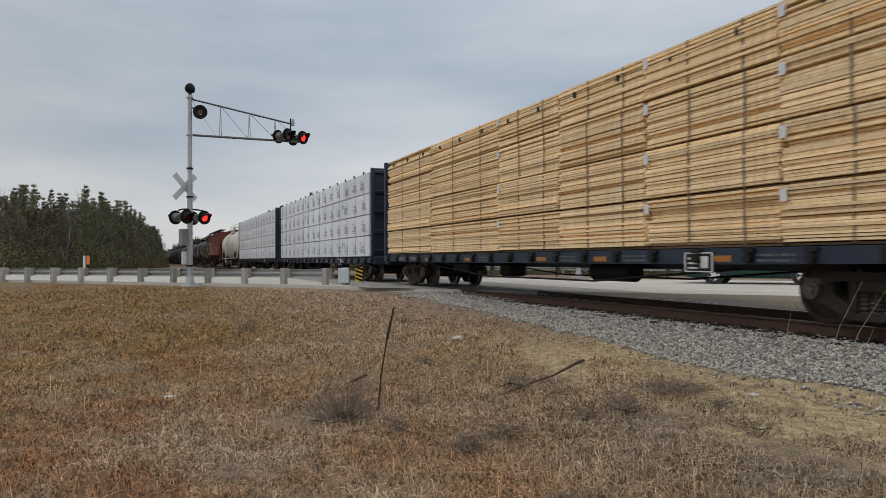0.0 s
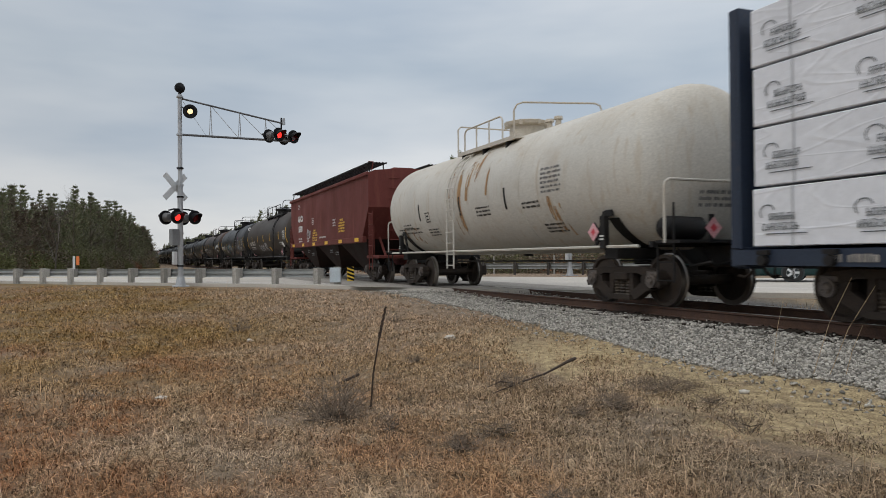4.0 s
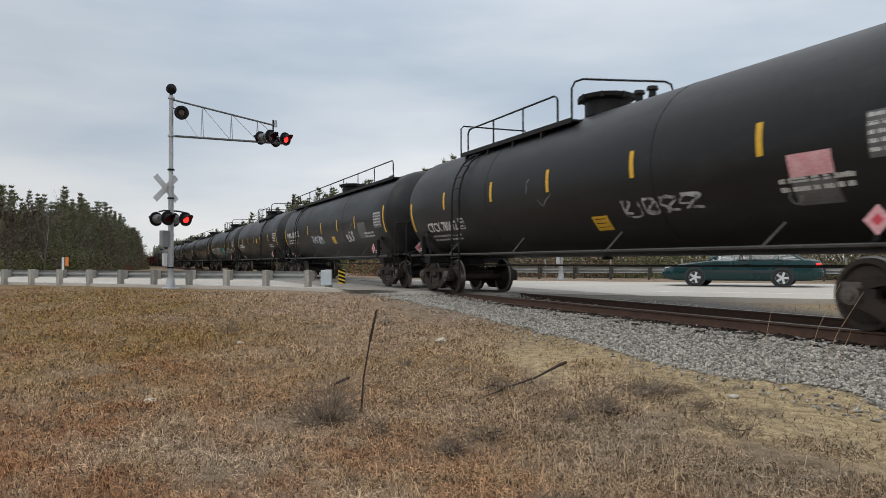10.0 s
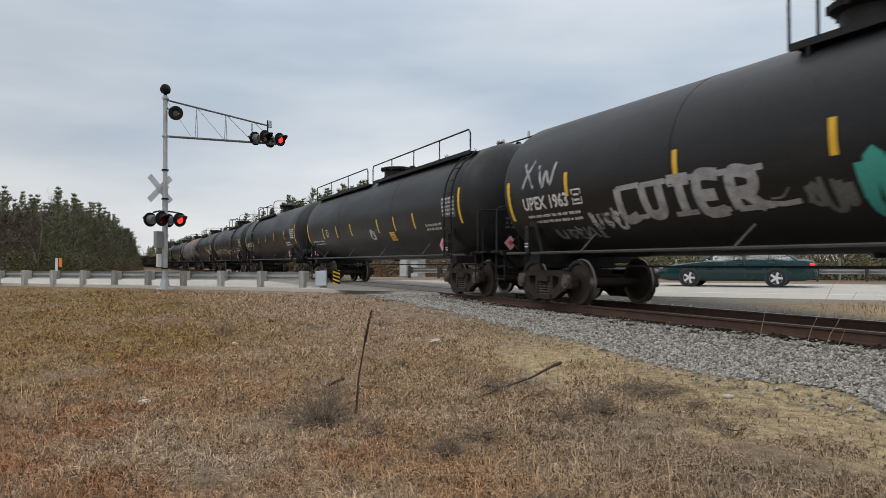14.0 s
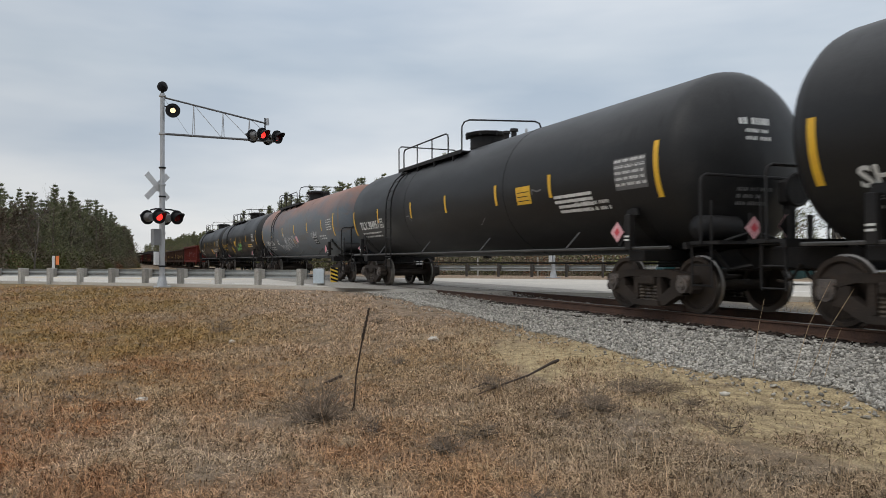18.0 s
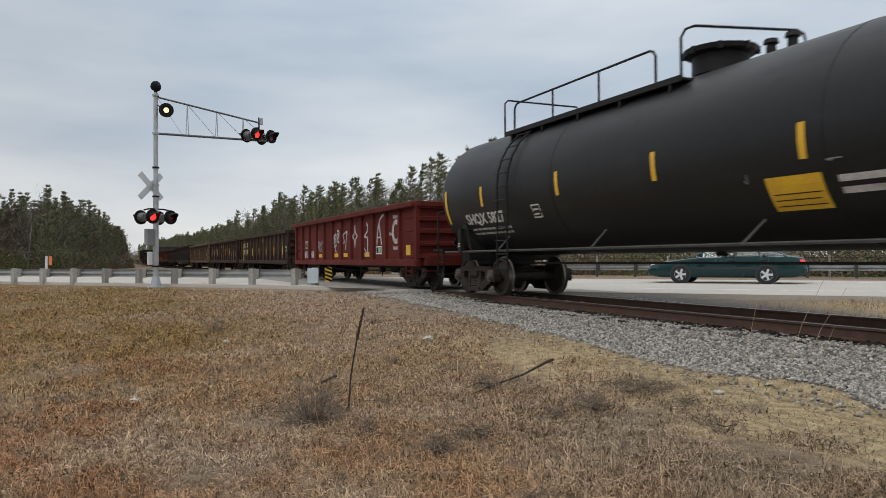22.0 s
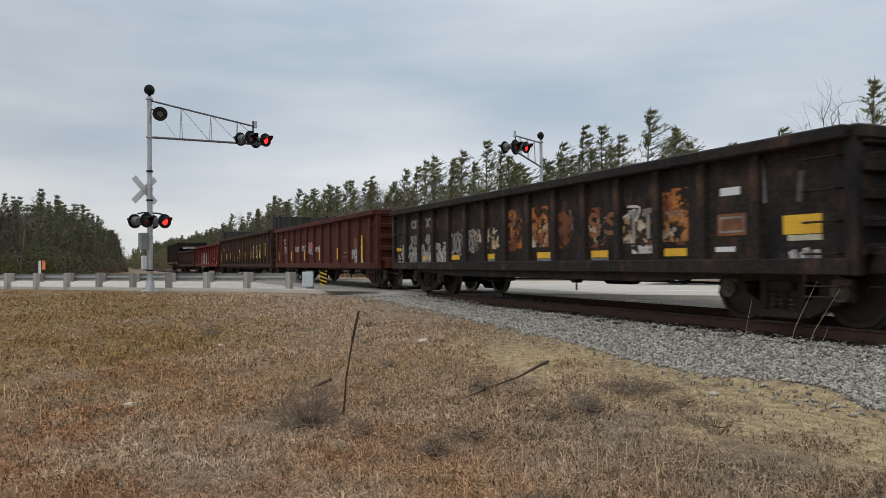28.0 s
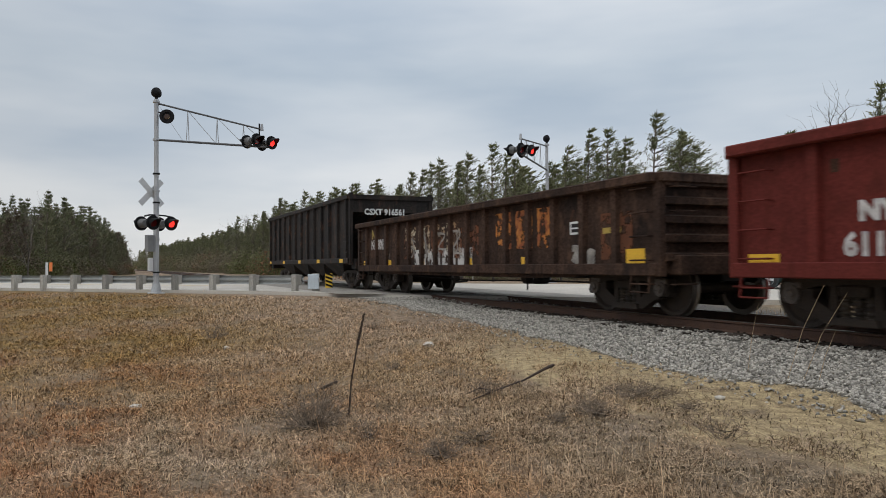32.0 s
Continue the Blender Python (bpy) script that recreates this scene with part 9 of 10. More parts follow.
def make_grass():
    m1 = blade_material("dry_grass_blade", (1.32, 1.26, 1.16), 0.55)
    m2 = blade_material("bleached_straw", (1.8, 1.73, 1.58), 0.4)
    m3 = blade_material("dark_dead_grass", (0.5, 0.45, 0.4), 0.5)
    rs = np.random.RandomState(3)

    def sow(name, n, r1, power, h0, h1, w0, wd, l0, l1, mat, label, seed, lift=0.0, tall=0.0):
        x, y = field_points(n, 2.2, r1, seed, power)
        k = keep_grass(x, y, seed=seed)
        x, y = x[k], y[k]
        d = np.hypot(x, y)
        m = len(x)
        up = 0.6 + 0.9 * lattice(x * 1.6, y * 1.6, 9) ** 2
        blades(name, x, y, rs.uniform(h0, h1, m) * up * (1 + tall * (d > 11)), w0 + wd * d, rs.uniform(l0, l1, m), mat, label, seed + 1, lift)
    sow("grass", 330000, 34, 0.72, 0.03, 0.12, 0.0022, 0.00055, 0.65, 1.0, m1, "short matted dry tan and rust-coloured grass", 1, 0.02, 0.3)
    sow("dead_thatch", 150000, 30, 0.72, 0.03, 0.10, 0.003, 0.0006, 0.5, 1.0, m3, "dark dead thatch between the grass", 11, 0.015)
    sow("long_straw", 8000, 13, 0.8, 0.12, 0.3, 0.0018, 0.0003, 0.86, 1.0, m2, "long fallen straws across the grass", 27, 0.05)
    sow("straw", 170000, 28, 0.75, 0.03, 0.11, 0.0018, 0.0004, 0.85, 1.0, m2, "bleached flattened straw lying in the grass", 7, 0.035)
    sow("grass_stalk_stand", 7000, 26, 0.9, 0.12, 0.34, 0.0022, 0.0003, 0.05, 0.5, m2, "thin upright dead grass stalks", 17)


make_grass()

M_STONE = paint("crushed_grey_stone", (0.325, 0.305, 0.27), (0.405, 0.38, 0.335), 0.9, 0, 6, 60, 0.2, grit=0.25, island=0.55, spec=0.15)


def stone_shapes(n, seed):
    rs = np.random.RandomState(seed)
    t = (1 + 5 ** 0.5) / 2
    v = np.array([(-1, t, 0), (1, t, 0), (-1, -t, 0), (1, -t, 0), (0, -1, t), (0, 1, t), (0, -1, -t), (0, 1, -t), (t, 0, -1), (t, 0, 1), (-t, 0, -1), (-t, 0, 1)], float)
    v /= np.linalg.norm(v[0])
    f = np.array([(0, 11, 5), (0, 5, 1), (0, 1, 7), (0, 7, 10), (0, 10, 11), (1, 5, 9), (5, 11, 4), (11, 10, 2), (10, 7, 6), (7, 1, 8), (3, 9, 4), (3, 4, 2), (3, 2, 6), (3, 6, 8), (3, 8, 9), (4, 9, 5), (2, 4, 11), (6, 2, 10), (8, 6, 7), (9, 8, 1)])
    return v, f, rs


def make_ballast():
    v, f, rs = stone_shapes(0, 6)
    xs, ys = [], []
    n = 96000
    x = -rs.uniform(0.0, 1.0, n) ** 1.35 * 19.5 - 4.2
    dy = rs.uniform(-2.95, -1.2, n)
    m = 16000
    x2, dy2 = -rs.uniform(0, 1, m) ** 1.1 * 17.5 - 4.2, rs.uniform(-1.2, 2.6, m)
    x, dy = np.concatenate([x, x2]), np.concatenate([dy, dy2])
    # ragged foot of the shoulder
    foot = -2.62 + 0.26 * lattice(x * 1.3, dy * 0, 3) + 0.14 * lattice(x * 4.0, dy * 3, 4)
    ok = (dy > foot) | (rs.uniform(0, 1, len(x)) < 0.02)
    y = track_y(x) + dy
    o = (x - ROAD_0.x) * ROAD_N.x + (y - ROAD_0.y) * ROAD_N.y
    ok &= (o < -2.7)
    ok &= ~((np.abs(dy) < 1.48) & (np.abs((x + 0.25) % 0.5 - 0.25) < 0.12)) | ((np.abs(dy) > 0.95) & (rs.uniform(0, 1, len(x)) < 0.4))
    x, y = x[ok], y[ok]
    n = len(x)
    s = rs.uniform(0.010, 0.0265, n)[:, None, None]
    z = ground_z(x, y) + rs.uniform(-0.01, 0.035, n) + 0.035 * (np.abs(y - track_y(x)) < 1.48)
    base = v[None] * rs.uniform(0.5, 1.4, (n, 12, 1)) * s * rs.uniform(0.6, 1.45, (n, 1, 3))
    a = rs.uniform(0, 2 * np.pi, n)
    c, q = np.cos(a)[:, None], np.sin(a)[:, None]
    X = base[..., 0] * c - base[..., 1] * q + x[:, None]
    Y = base[..., 0] * q + base[..., 1] * c + y[:, None]
    Z = base[..., 2] * 0.8 + z[:, None]
    V = np.stack([X, Y, Z], -1).reshape(-1, 3)
    F = (f[None] + 12 * np.arange(n)[:, None, None]).reshape(-1, 3)
    thing("ballast", "grey crushed-stone ballast along the track", "gravel", geo=big_mesh("ballast", V, F, M_STONE), kind="stuff")


make_ballast()

M_BARK = paint("grey_brown_bark", (0.12, 0.095, 0.075), (0.17, 0.14, 0.11), 0.95, 0, 4, 30, 0.5, (3, 3, 0.5))
M_TWIG = paint("grey_twig", (0.115, 0.098, 0.084), (0.155, 0.135, 0.115), 0.9, 0, 3, 30, 0.1, island=0.3)
M_NEEDLE = paint("pine_needles", (0.14, 0.155, 0.072), (0.205, 0.2, 0.105), 0.75, 0, 0.8, 3, 0.0, grit=0.25, island=0.45, spec=0.25)
M_NEEDLE_DK = paint("dark_fir_needles", (0.135, 0.155, 0.078), (0.2, 0.19, 0.115), 0.75, 0, 0.8, 3, 0.0, grit=0.25, island=0.45, spec=0.25)
M_SHRUB = paint("rusty_oak_leaves", (0.19, 0.085, 0.045), (0.24, 0.115, 0.06), 0.85, 0, 1, 5, 0.0, island=0.4)
M_SHRUB2 = paint("dull_scrub", (0.13, 0.105, 0.07), (0.17, 0.14, 0.09), 0.85, 0, 1, 5, 0.0, island=0.4)
WIND = Vector((0.42, 0.9, 0.0))


def pine_meshes(seed, h, wind=0.55, spread=0.16, needle=None, whorls=30, tuft=15, start=None):
    """A tapered leaning trunk with limbs, and a ragged crown of needle sprays swept up and along by the wind."""
    rnd = random.Random(seed)
    tr = Geo()
    lean = WIND * rnd.uniform(0.0, 0.05) * (1 if wind > 0.3 else 0.4)
    wob = [rnd.uniform(-0.12, 0.12) for _ in range(4)]

    def axis(t):
        return Vector((lean.x * h * t * t + wob[0] * math.sin(3 * t), lean.y * h * t * t + wob[1] * math.sin(4 * t), h * t))
    r0 = 0.011 * h
    tr.tube([axis(k / 8) for k in range(9)], [r0 * (1 - 0.94 * k / 8) + 0.006 for k in range(9)], 6)
    V, F = [], []
    start = rnd.uniform(0.12, 0.3) if start is None else start
    lop = [rnd.uniform(0.65, 1.3) for _ in range(7)]
    whorls = int(whorls * 0.62)
    for w in range(whorls):
        t = start + (1 - start) * (w + rnd.uniform(-0.22, 0.22)) / whorls
        t = min(max(t, 0.08), 0.99)
        L0 = h * (0.005 + 0.84 * spread * (1 - t) ** 1.0)
        for b in range(rnd.randint(5, 7)):
            a = rnd.uniform(0, 2 * math.pi)
            d = Vector((math.cos(a), math.sin(a), 0))
            L = L0 * (0.72 + 0.5 * wind * max(0.0, d.dot(WIND))) * rnd.uniform(0.25, 1.35) * lop[int(a)]
            p0 = axis(t)
            rise = rnd.uniform(-0.08, 0.32) + 0.35 * t
            pts = []
            for k in range(4):
                u = k / 3
                pts.append(p0 + d * L * u + WIND * wind * L * u * u * 0.7 + Vector((0, 0, L * (rise * u + 0.3 * u * u))))
            tr.tube(pts, [0.018 * (1 - 0.25 * k) + 0.004 for k in range(4)], 3)
            for k in range(tuft):
                u = rnd.uniform(0.1, 1.0) ** 0.5
                i = min(int(u * 3), 2)
                c = pts[i].lerp(pts[i + 1], min(1.15, u * 3 - i)) + Vector([rnd.gauss(0, 0.03 + 0.07 * L) for _ in range(3)])
                dirn = (d * rnd.uniform(0.2, 1.0) + WIND * wind * rnd.uniform(0.3, 1.1) + Vector((rnd.gauss(0, 0.3), rnd.gauss(0, 0.3), rnd.uniform(0.1, 0.9)))).normalized()
                ln = rnd.uniform(0.12, 0.32)
                sd = dirn.orthogonal().normalized()
                sd.rotate(Matrix.Rotation(rnd.uniform(0, 6.28), 3, dirn))
                wdt = rnd.uniform(0.012, 0.03)
                o = len(V)
                V += [tuple(c - sd * wdt * 0.5), tuple(c + sd * wdt), tuple(c + dirn * ln + sd * wdt * 0.2), tuple(c + dirn * ln * 0.6 - sd * wdt)]
                F.append((o, o + 1, o + 2, o + 3))
    return tr.mesh("trunk", M_BARK, 50), big_mesh("crown", V, F, needle or M_NEEDLE)


def bare_tree_mesh(seed, h):
    rnd = random.Random(seed)
    g = Geo()

    def grow(p, d, L, r, depth):
        pts = [p]
        q = p.copy()
        dd = d.copy()
        for k in range(3):
            dd = (dd + Vector([rnd.gauss(0, 0.12) for _ in range(3)]) + Vector((0, 0, 0.08)) + WIND * 0.05).normalized()
            q = q + dd * L / 3
            pts.append(q.copy())
        g.tube(pts, [r, r * 0.85, r * 0.7, r * 0.5], 5 if depth < 2 else 3)
        if depth >= 6:
            return
        for k in range(3 if depth < 4 else 2):
            s = pts[rnd.choice((1, 2, 3, 3))]
            nd = (dd + Vector([rnd.gauss(0, 0.55) for _ in range(3)])).normalized()
            if nd.z < -0.1:
                nd.z = 0.1
            grow(s.copy(), nd, L * rnd.uniform(0.55, 0.8), r * 0.58, depth + 1)
    grow(Vector((0, 0, 0)), Vector((0, 0, 1)), h * 0.36, h * 0.0105, 0)
    # keep the crown over its foot
    top = max(v[2] for v in g.v)
    crown = [v for v in g.v if v[2] > 0.6 * top]
    mx, my = (sum(v[k] for v in crown) / len(crown) / (0.8 * top) for k in (0, 1))
    g.v = [((v[0] - mx * v[2]) * h / top, (v[1] - my * v[2]) * h / top, v[2] * h / top) for v in g.v]
    return g.mesh("trunk", M_TWIG, 60)


def scrub_mesh(seed, w, h, mat, n=700):
    """A low ragged shrub of small leaves on thin stems."""
    rs = np.random.RandomState(seed)
    r = rs.uniform(0, 1, n) ** 0.5
    a = rs.uniform(0, 2 * np.pi, n)
    c = np.stack([r * np.cos(a) * w, r * np.sin(a) * w, np.abs(rs.uniform(0.02, 1, n)) * h * (1.05 - r ** 2 * 0.6) * rs.uniform(0.5, 1.1, n)], -1)
    d = rs.normal(0, 1, (n, 3))
    d /= np.linalg.norm(d, axis=1)[:, None]
    e = np.cross(d, rs.normal(0, 1, (n, 3)))
    e /= np.linalg.norm(e, axis=1)[:, None]
    s = (rs.uniform(0.025, 0.07, n) * (w + h) * 0.5)[:, None]
    V = np.stack([c - e * s * 0.4, c + e * s * 0.4, c + d * s + e * s * 0.2, c + d * s * 0.7 - e * s * 0.3], 1).reshape(-1, 3)
    F = np.arange(4 * n).reshape(n, 4)
    return big_mesh("leaves", V, F, mat)


def make_woods():
    rnd = random.Random(12)
    near = [pine_meshes(100 + k, 10.0, (0.5, 0.85, 0.7, 0.95, 0.6, 0.8, 0.75)[k], (0.42, 0.5, 0.36, 0.46, 0.55, 0.42, 0.48)[k], M_NEEDLE, 38, 24) for k in range(7)]
    dark = [pine_meshes(200 + k, 10.0, 0.15, 0.34, M_NEEDLE_DK, 36, 26, 0.06) for k in range(5)]
    bare = [bare_tree_mesh(300 + k, 10.0) for k in range(4)]
    gz = lambda x, y: float(ground_z(x, y)) - 0.1

    def put(kind, x, y, h, lab, group):
        s = h / 10.0
        m = pose(x, y, gz(x, y), 0, 0, rnd.uniform(-25, 25)) @ Matrix.Diagonal((s, s, s, 1))
        t = thing("bare_tree" if kind == "bare" else "pine_tree", lab, "tree", None, group)
        t.matrix_basis = m
        if kind == "bare":
            part("trunk", rnd.choice(bare), None, t)
        else:
            a = rnd.choice(near if kind == "near" else dark)
            part("trunk", a[0], None, t)
            part("crown", a[1], None, t)
    # line of wind-bent pines beyond the road: (x, y, height)
    line = [(-25.7, 46.4, 12.8), (-27.6, 45.3, 12.4), (-29.2, 44.5, 12.8), (-30.7, 43.8, 13.0), (-35.7, 41.3, 10.4), (-38.9, 40.0, 9.8), (-41.8, 38.8, 10.3), (-42.9, 38.4, 11.2), (-44.8, 37.6, 13.3),
            (-46.9, 36.8, 11.6), (-48.3, 36.2, 12.5), (-49.3, 35.8, 10.7), (-50.3, 35.4, 12.7), (-51.3, 35.0, 10.4), (-52.3, 34.6, 11.6), (-53.7, 34.0, 10.4), (-56.3, 33.3, 9.8), (-58.0, 33.1, 11.2), (-59.6, 32.8, 12.0), (-61.4, 32.6, 13.1),
            (-63.7, 32.3, 11.3), (-66.2, 31.9, 12.8), (-67.8, 31.7, 12.2)]
    for x, y, h in line:
        put("near", x, y, h, "wind-bent pine with a sparse green crown", "pines beyond the road")
    for x, y, h in line[::2] + line[5::3]:
        # a second row close behind
        put("near", x - rnd.uniform(0.6, 2.2), y + rnd.uniform(1.5, 4.5), h * rnd.uniform(0.74, 0.92), "smaller pine behind the first row", "pines beyond the road")
    for x, y, h in ((-32.6, 42.7, 13.4), (-54.8, 33.4, 10.0), (-72.0, 29.6, 10.4), (-77.0, 29.2, 10.8), (-70.2, 30.4, 9.8), (-84.0, 28.0, 10.2), (-33.6, 43.9, 9.0), (-64.8, 31.0, 9.6)):
        put("bare", x, y, h, "leafless grey tree among the pines", "bare trees")
    x = -69.5
    while x > -420:
        y = 31.5 + 0.155 * max(-40, x + 70) + 0.05 * min(0, x + 130) + rnd.uniform(-1.2, 1.2)
        h = 12.4 if x > -160 else 10.2
        put("bare" if rnd.random() < 0.14 else "near", x, y, h * rnd.uniform(0.88, 1.06), "green pine or bare tree in the woods beyond the road", "woods beyond the road")
        x -= rnd.uniform(1.1, 2.2) * (1 if x > -140 else 2.4)

    def skyline(x, y):
        # how high the near stand reaches, seen along its edge: it falls off towards the track
        return float(np.interp(math.degrees(math.atan2(-y, -x)), (-1.8, -1.0, -0.4, 0.4, 1.1, 1.9, 2.6, 3.6, 4.4, 5.1, 6.1, 8, 14), (-0.004, 0.008, 0.05, 0.06, 0.067, 0.08, 0.074, 0.09, 0.096, 0.084, 0.089, 0.093, 0.095)))
    # the dark stand on the camera's side of the track
    for k in range(54):
        u = (k + rnd.uniform(0.1, 0.9)) / 54
        x, y = -80 - 76 * u, -14 + 15.5 * u ** 1.3
        back = rnd.choice((0, 0, 4, 8, 14))
        x -= back
        y -= back * 0.4 + rnd.uniform(0, 2)
        h = (0.95 + skyline(x, y) * math.hypot(x, y)) * rnd.uniform(0.88, 1.06)
        kd = "bare" if rnd.random() < 0.1 else "dark"
        if h > 2.5:
            put(kd, x, y, h, "leafless grey tree in the dark stand" if kd == "bare" else "dark green fir at the edge of the stand", "trees of the near stand")
    for x, y, h in ((-104.1, -8.0, 10.7), (-113.2, -6.7, 11.3), (-127.8, -3.9, 11.0), (-135.6, -2.0, 9.6), (-120.5, -5.4, 9.8), (-141.2, -0.5, 7.3)):
        put("dark", x, y, h, "tall dark fir standing above the stand", "trees of the near stand")
    for x, y, h in ((-93.3, -9.1, 8.6),):
        put("bare", x, y, h, "leafless grey tree in the dark stand", "trees of the near stand")
    # the rest of the woods, joined
    for name, spots, variants, lab in (("far_woods", [(rnd.uniform(-400, -60), None, 1) for _ in range(360)], near, "mixed pine woods behind the line of trees"),
                                       ("dark_woods", [(rnd.uniform(-250, -90), None, -1) for _ in range(170)], dark, "dense dark fir woods behind the near stand"),
                                       ("brown_woods", [(rnd.uniform(-230, -84), None, -1) for _ in range(120)], dark, "dull brown leafless brush among the firs")):
        Vs, Fs, o = [], [], 0
        for x, _, side in spots:
            if side > 0:
                y = 33 + 0.155 * max(-40, x + 70) + 0.05 * min(0, x + 130) + rnd.uniform(1, 12)
                h = rnd.uniform(8.8, 11.8)
            else:
                y = -13.0 + min(15, max(0, (-x - 84)) * 0.19) - rnd.uniform(0, 1) ** 1.6 * 28
                h = (0.95 + skyline(x, y) * math.hypot(x, y)) * rnd.uniform(0.6, 0.88)
                if h < 1.5:
                    continue
                h = min(h, 13)
            me = rnd.choice(variants)[1]
            k = len(me.vertices)
            co = np.empty(k * 3, np.float32)
            me.vertices.foreach_get("co", co)
            co = co.reshape(-1, 3) * (h / 10) * np.array([1.2, 1.2, 1])
            quads = np.arange(k).reshape(-1, 4)
            pick = np.random.RandomState(int(-x * 10)).rand(len(quads)) < 0.24
            sel = co[quads[pick]]
            mid = sel.mean(1, keepdims=True)
            sel = mid + (sel - mid) * 2.4
            Vs.append((sel + np.array([x, y, gz(x, y)])).reshape(-1, 3))
            Fs.append(np.arange(len(sel) * 4).reshape(-1, 4) + o)
            o += len(sel) * 4
        thing(name, lab, "woods", geo=big_mesh(name, np.concatenate(Vs), np.concatenate(Fs), {"far_woods": M_NEEDLE, "dark_woods": M_NEEDLE_DK}.get(name, M_BRUSH)), kind="stuff")
    # shrubs along the woods' feet
    sh = [scrub_mesh(400 + k, 1.6, 2.4, M_SHRUB if k % 3 == 0 else (M_SHRUB2 if k % 3 == 1 else M_SHRUB3), 2400) for k in range(6)]

    def shrub(x, y, s, i, where, group):
        t = thing("shrub", ("rusty-leaved oak shrub", "dull brown leafless shrub", "low green pine shrub")[i % 3] + where, "shrub", None, group)
        t.matrix_basis = pose(x, y, gz(x, y), 0, 0, rnd.uniform(0, 360)) @ Matrix.Diagonal((s * 1.15, s * 1.15, s, 1))
        part("foliage", sh[i], None, t)
    for k in range(110):
        u = k / 110
        x, y = -72 - 72 * u - rnd.uniform(0, 7), -14 + 16.0 * u ** 1.2 - rnd.uniform(0, 2.5)
        s = rnd.uniform(0.7, 1.5) * (1 if u < 0.75 else 0.8)
        shrub(x, y, s, rnd.choice((0, 1, 2, 4, 5, 1, 4, 2)), " at the edge of the dark stand", "shrubs at the stand")
    for k in range(30):
        shrub(-150 - k * 5 - rnd.uniform(0, 4), 1.8 - 0.012 * k * 5 + rnd.uniform(-3, 0.6), rnd.uniform(0.7, 1.3), rnd.choice((1, 2, 4, 5)), " beside the distant track", "shrubs at the stand")
    for k in range(75):
        x = -24 - k * 2.4 + rnd.uniform(-1.5, 1.5)
        y = 35.5 + max(0, x + 60) * 0.33 - min(9, max(0, -x - 60) * 0.13) + rnd.uniform(-2.5, 2)
        shrub(x, y, rnd.uniform(0.6, 1.3), rnd.randrange(6), " under the pines", "shrubs under the pines")


M_BRUSH = paint("brown_brushwood", (0.13, 0.105, 0.078), (0.19, 0.15, 0.115), 0.9, 0, 0.6, 5, 0.0, island=0.4, spec=0.2)
M_SHRUB3 = paint("low_pine_green", (0.10, 0.11, 0.045), (0.14, 0.14, 0.06), 0.8, 0, 1, 5, 0.0, island=0.4, spec=0.2)
make_woods()

M_STICK = paint("dark_dead_stem", (0.045, 0.031, 0.023), (0.07, 0.048, 0.035), 0.9, 0, 8, 60, 0.3)
M_LITTER = paint("dark_plant_litter", (0.055, 0.042, 0.03), (0.085, 0.065, 0.046), 0.95, 0, 6, 50, 0.1, island=0.3)
M_DEADTWIG = paint("grey_dead_twig", (0.15, 0.115, 0.085), (0.28, 0.22, 0.165), 0.9, 0, 6, 50, 0.1, island=0.3)


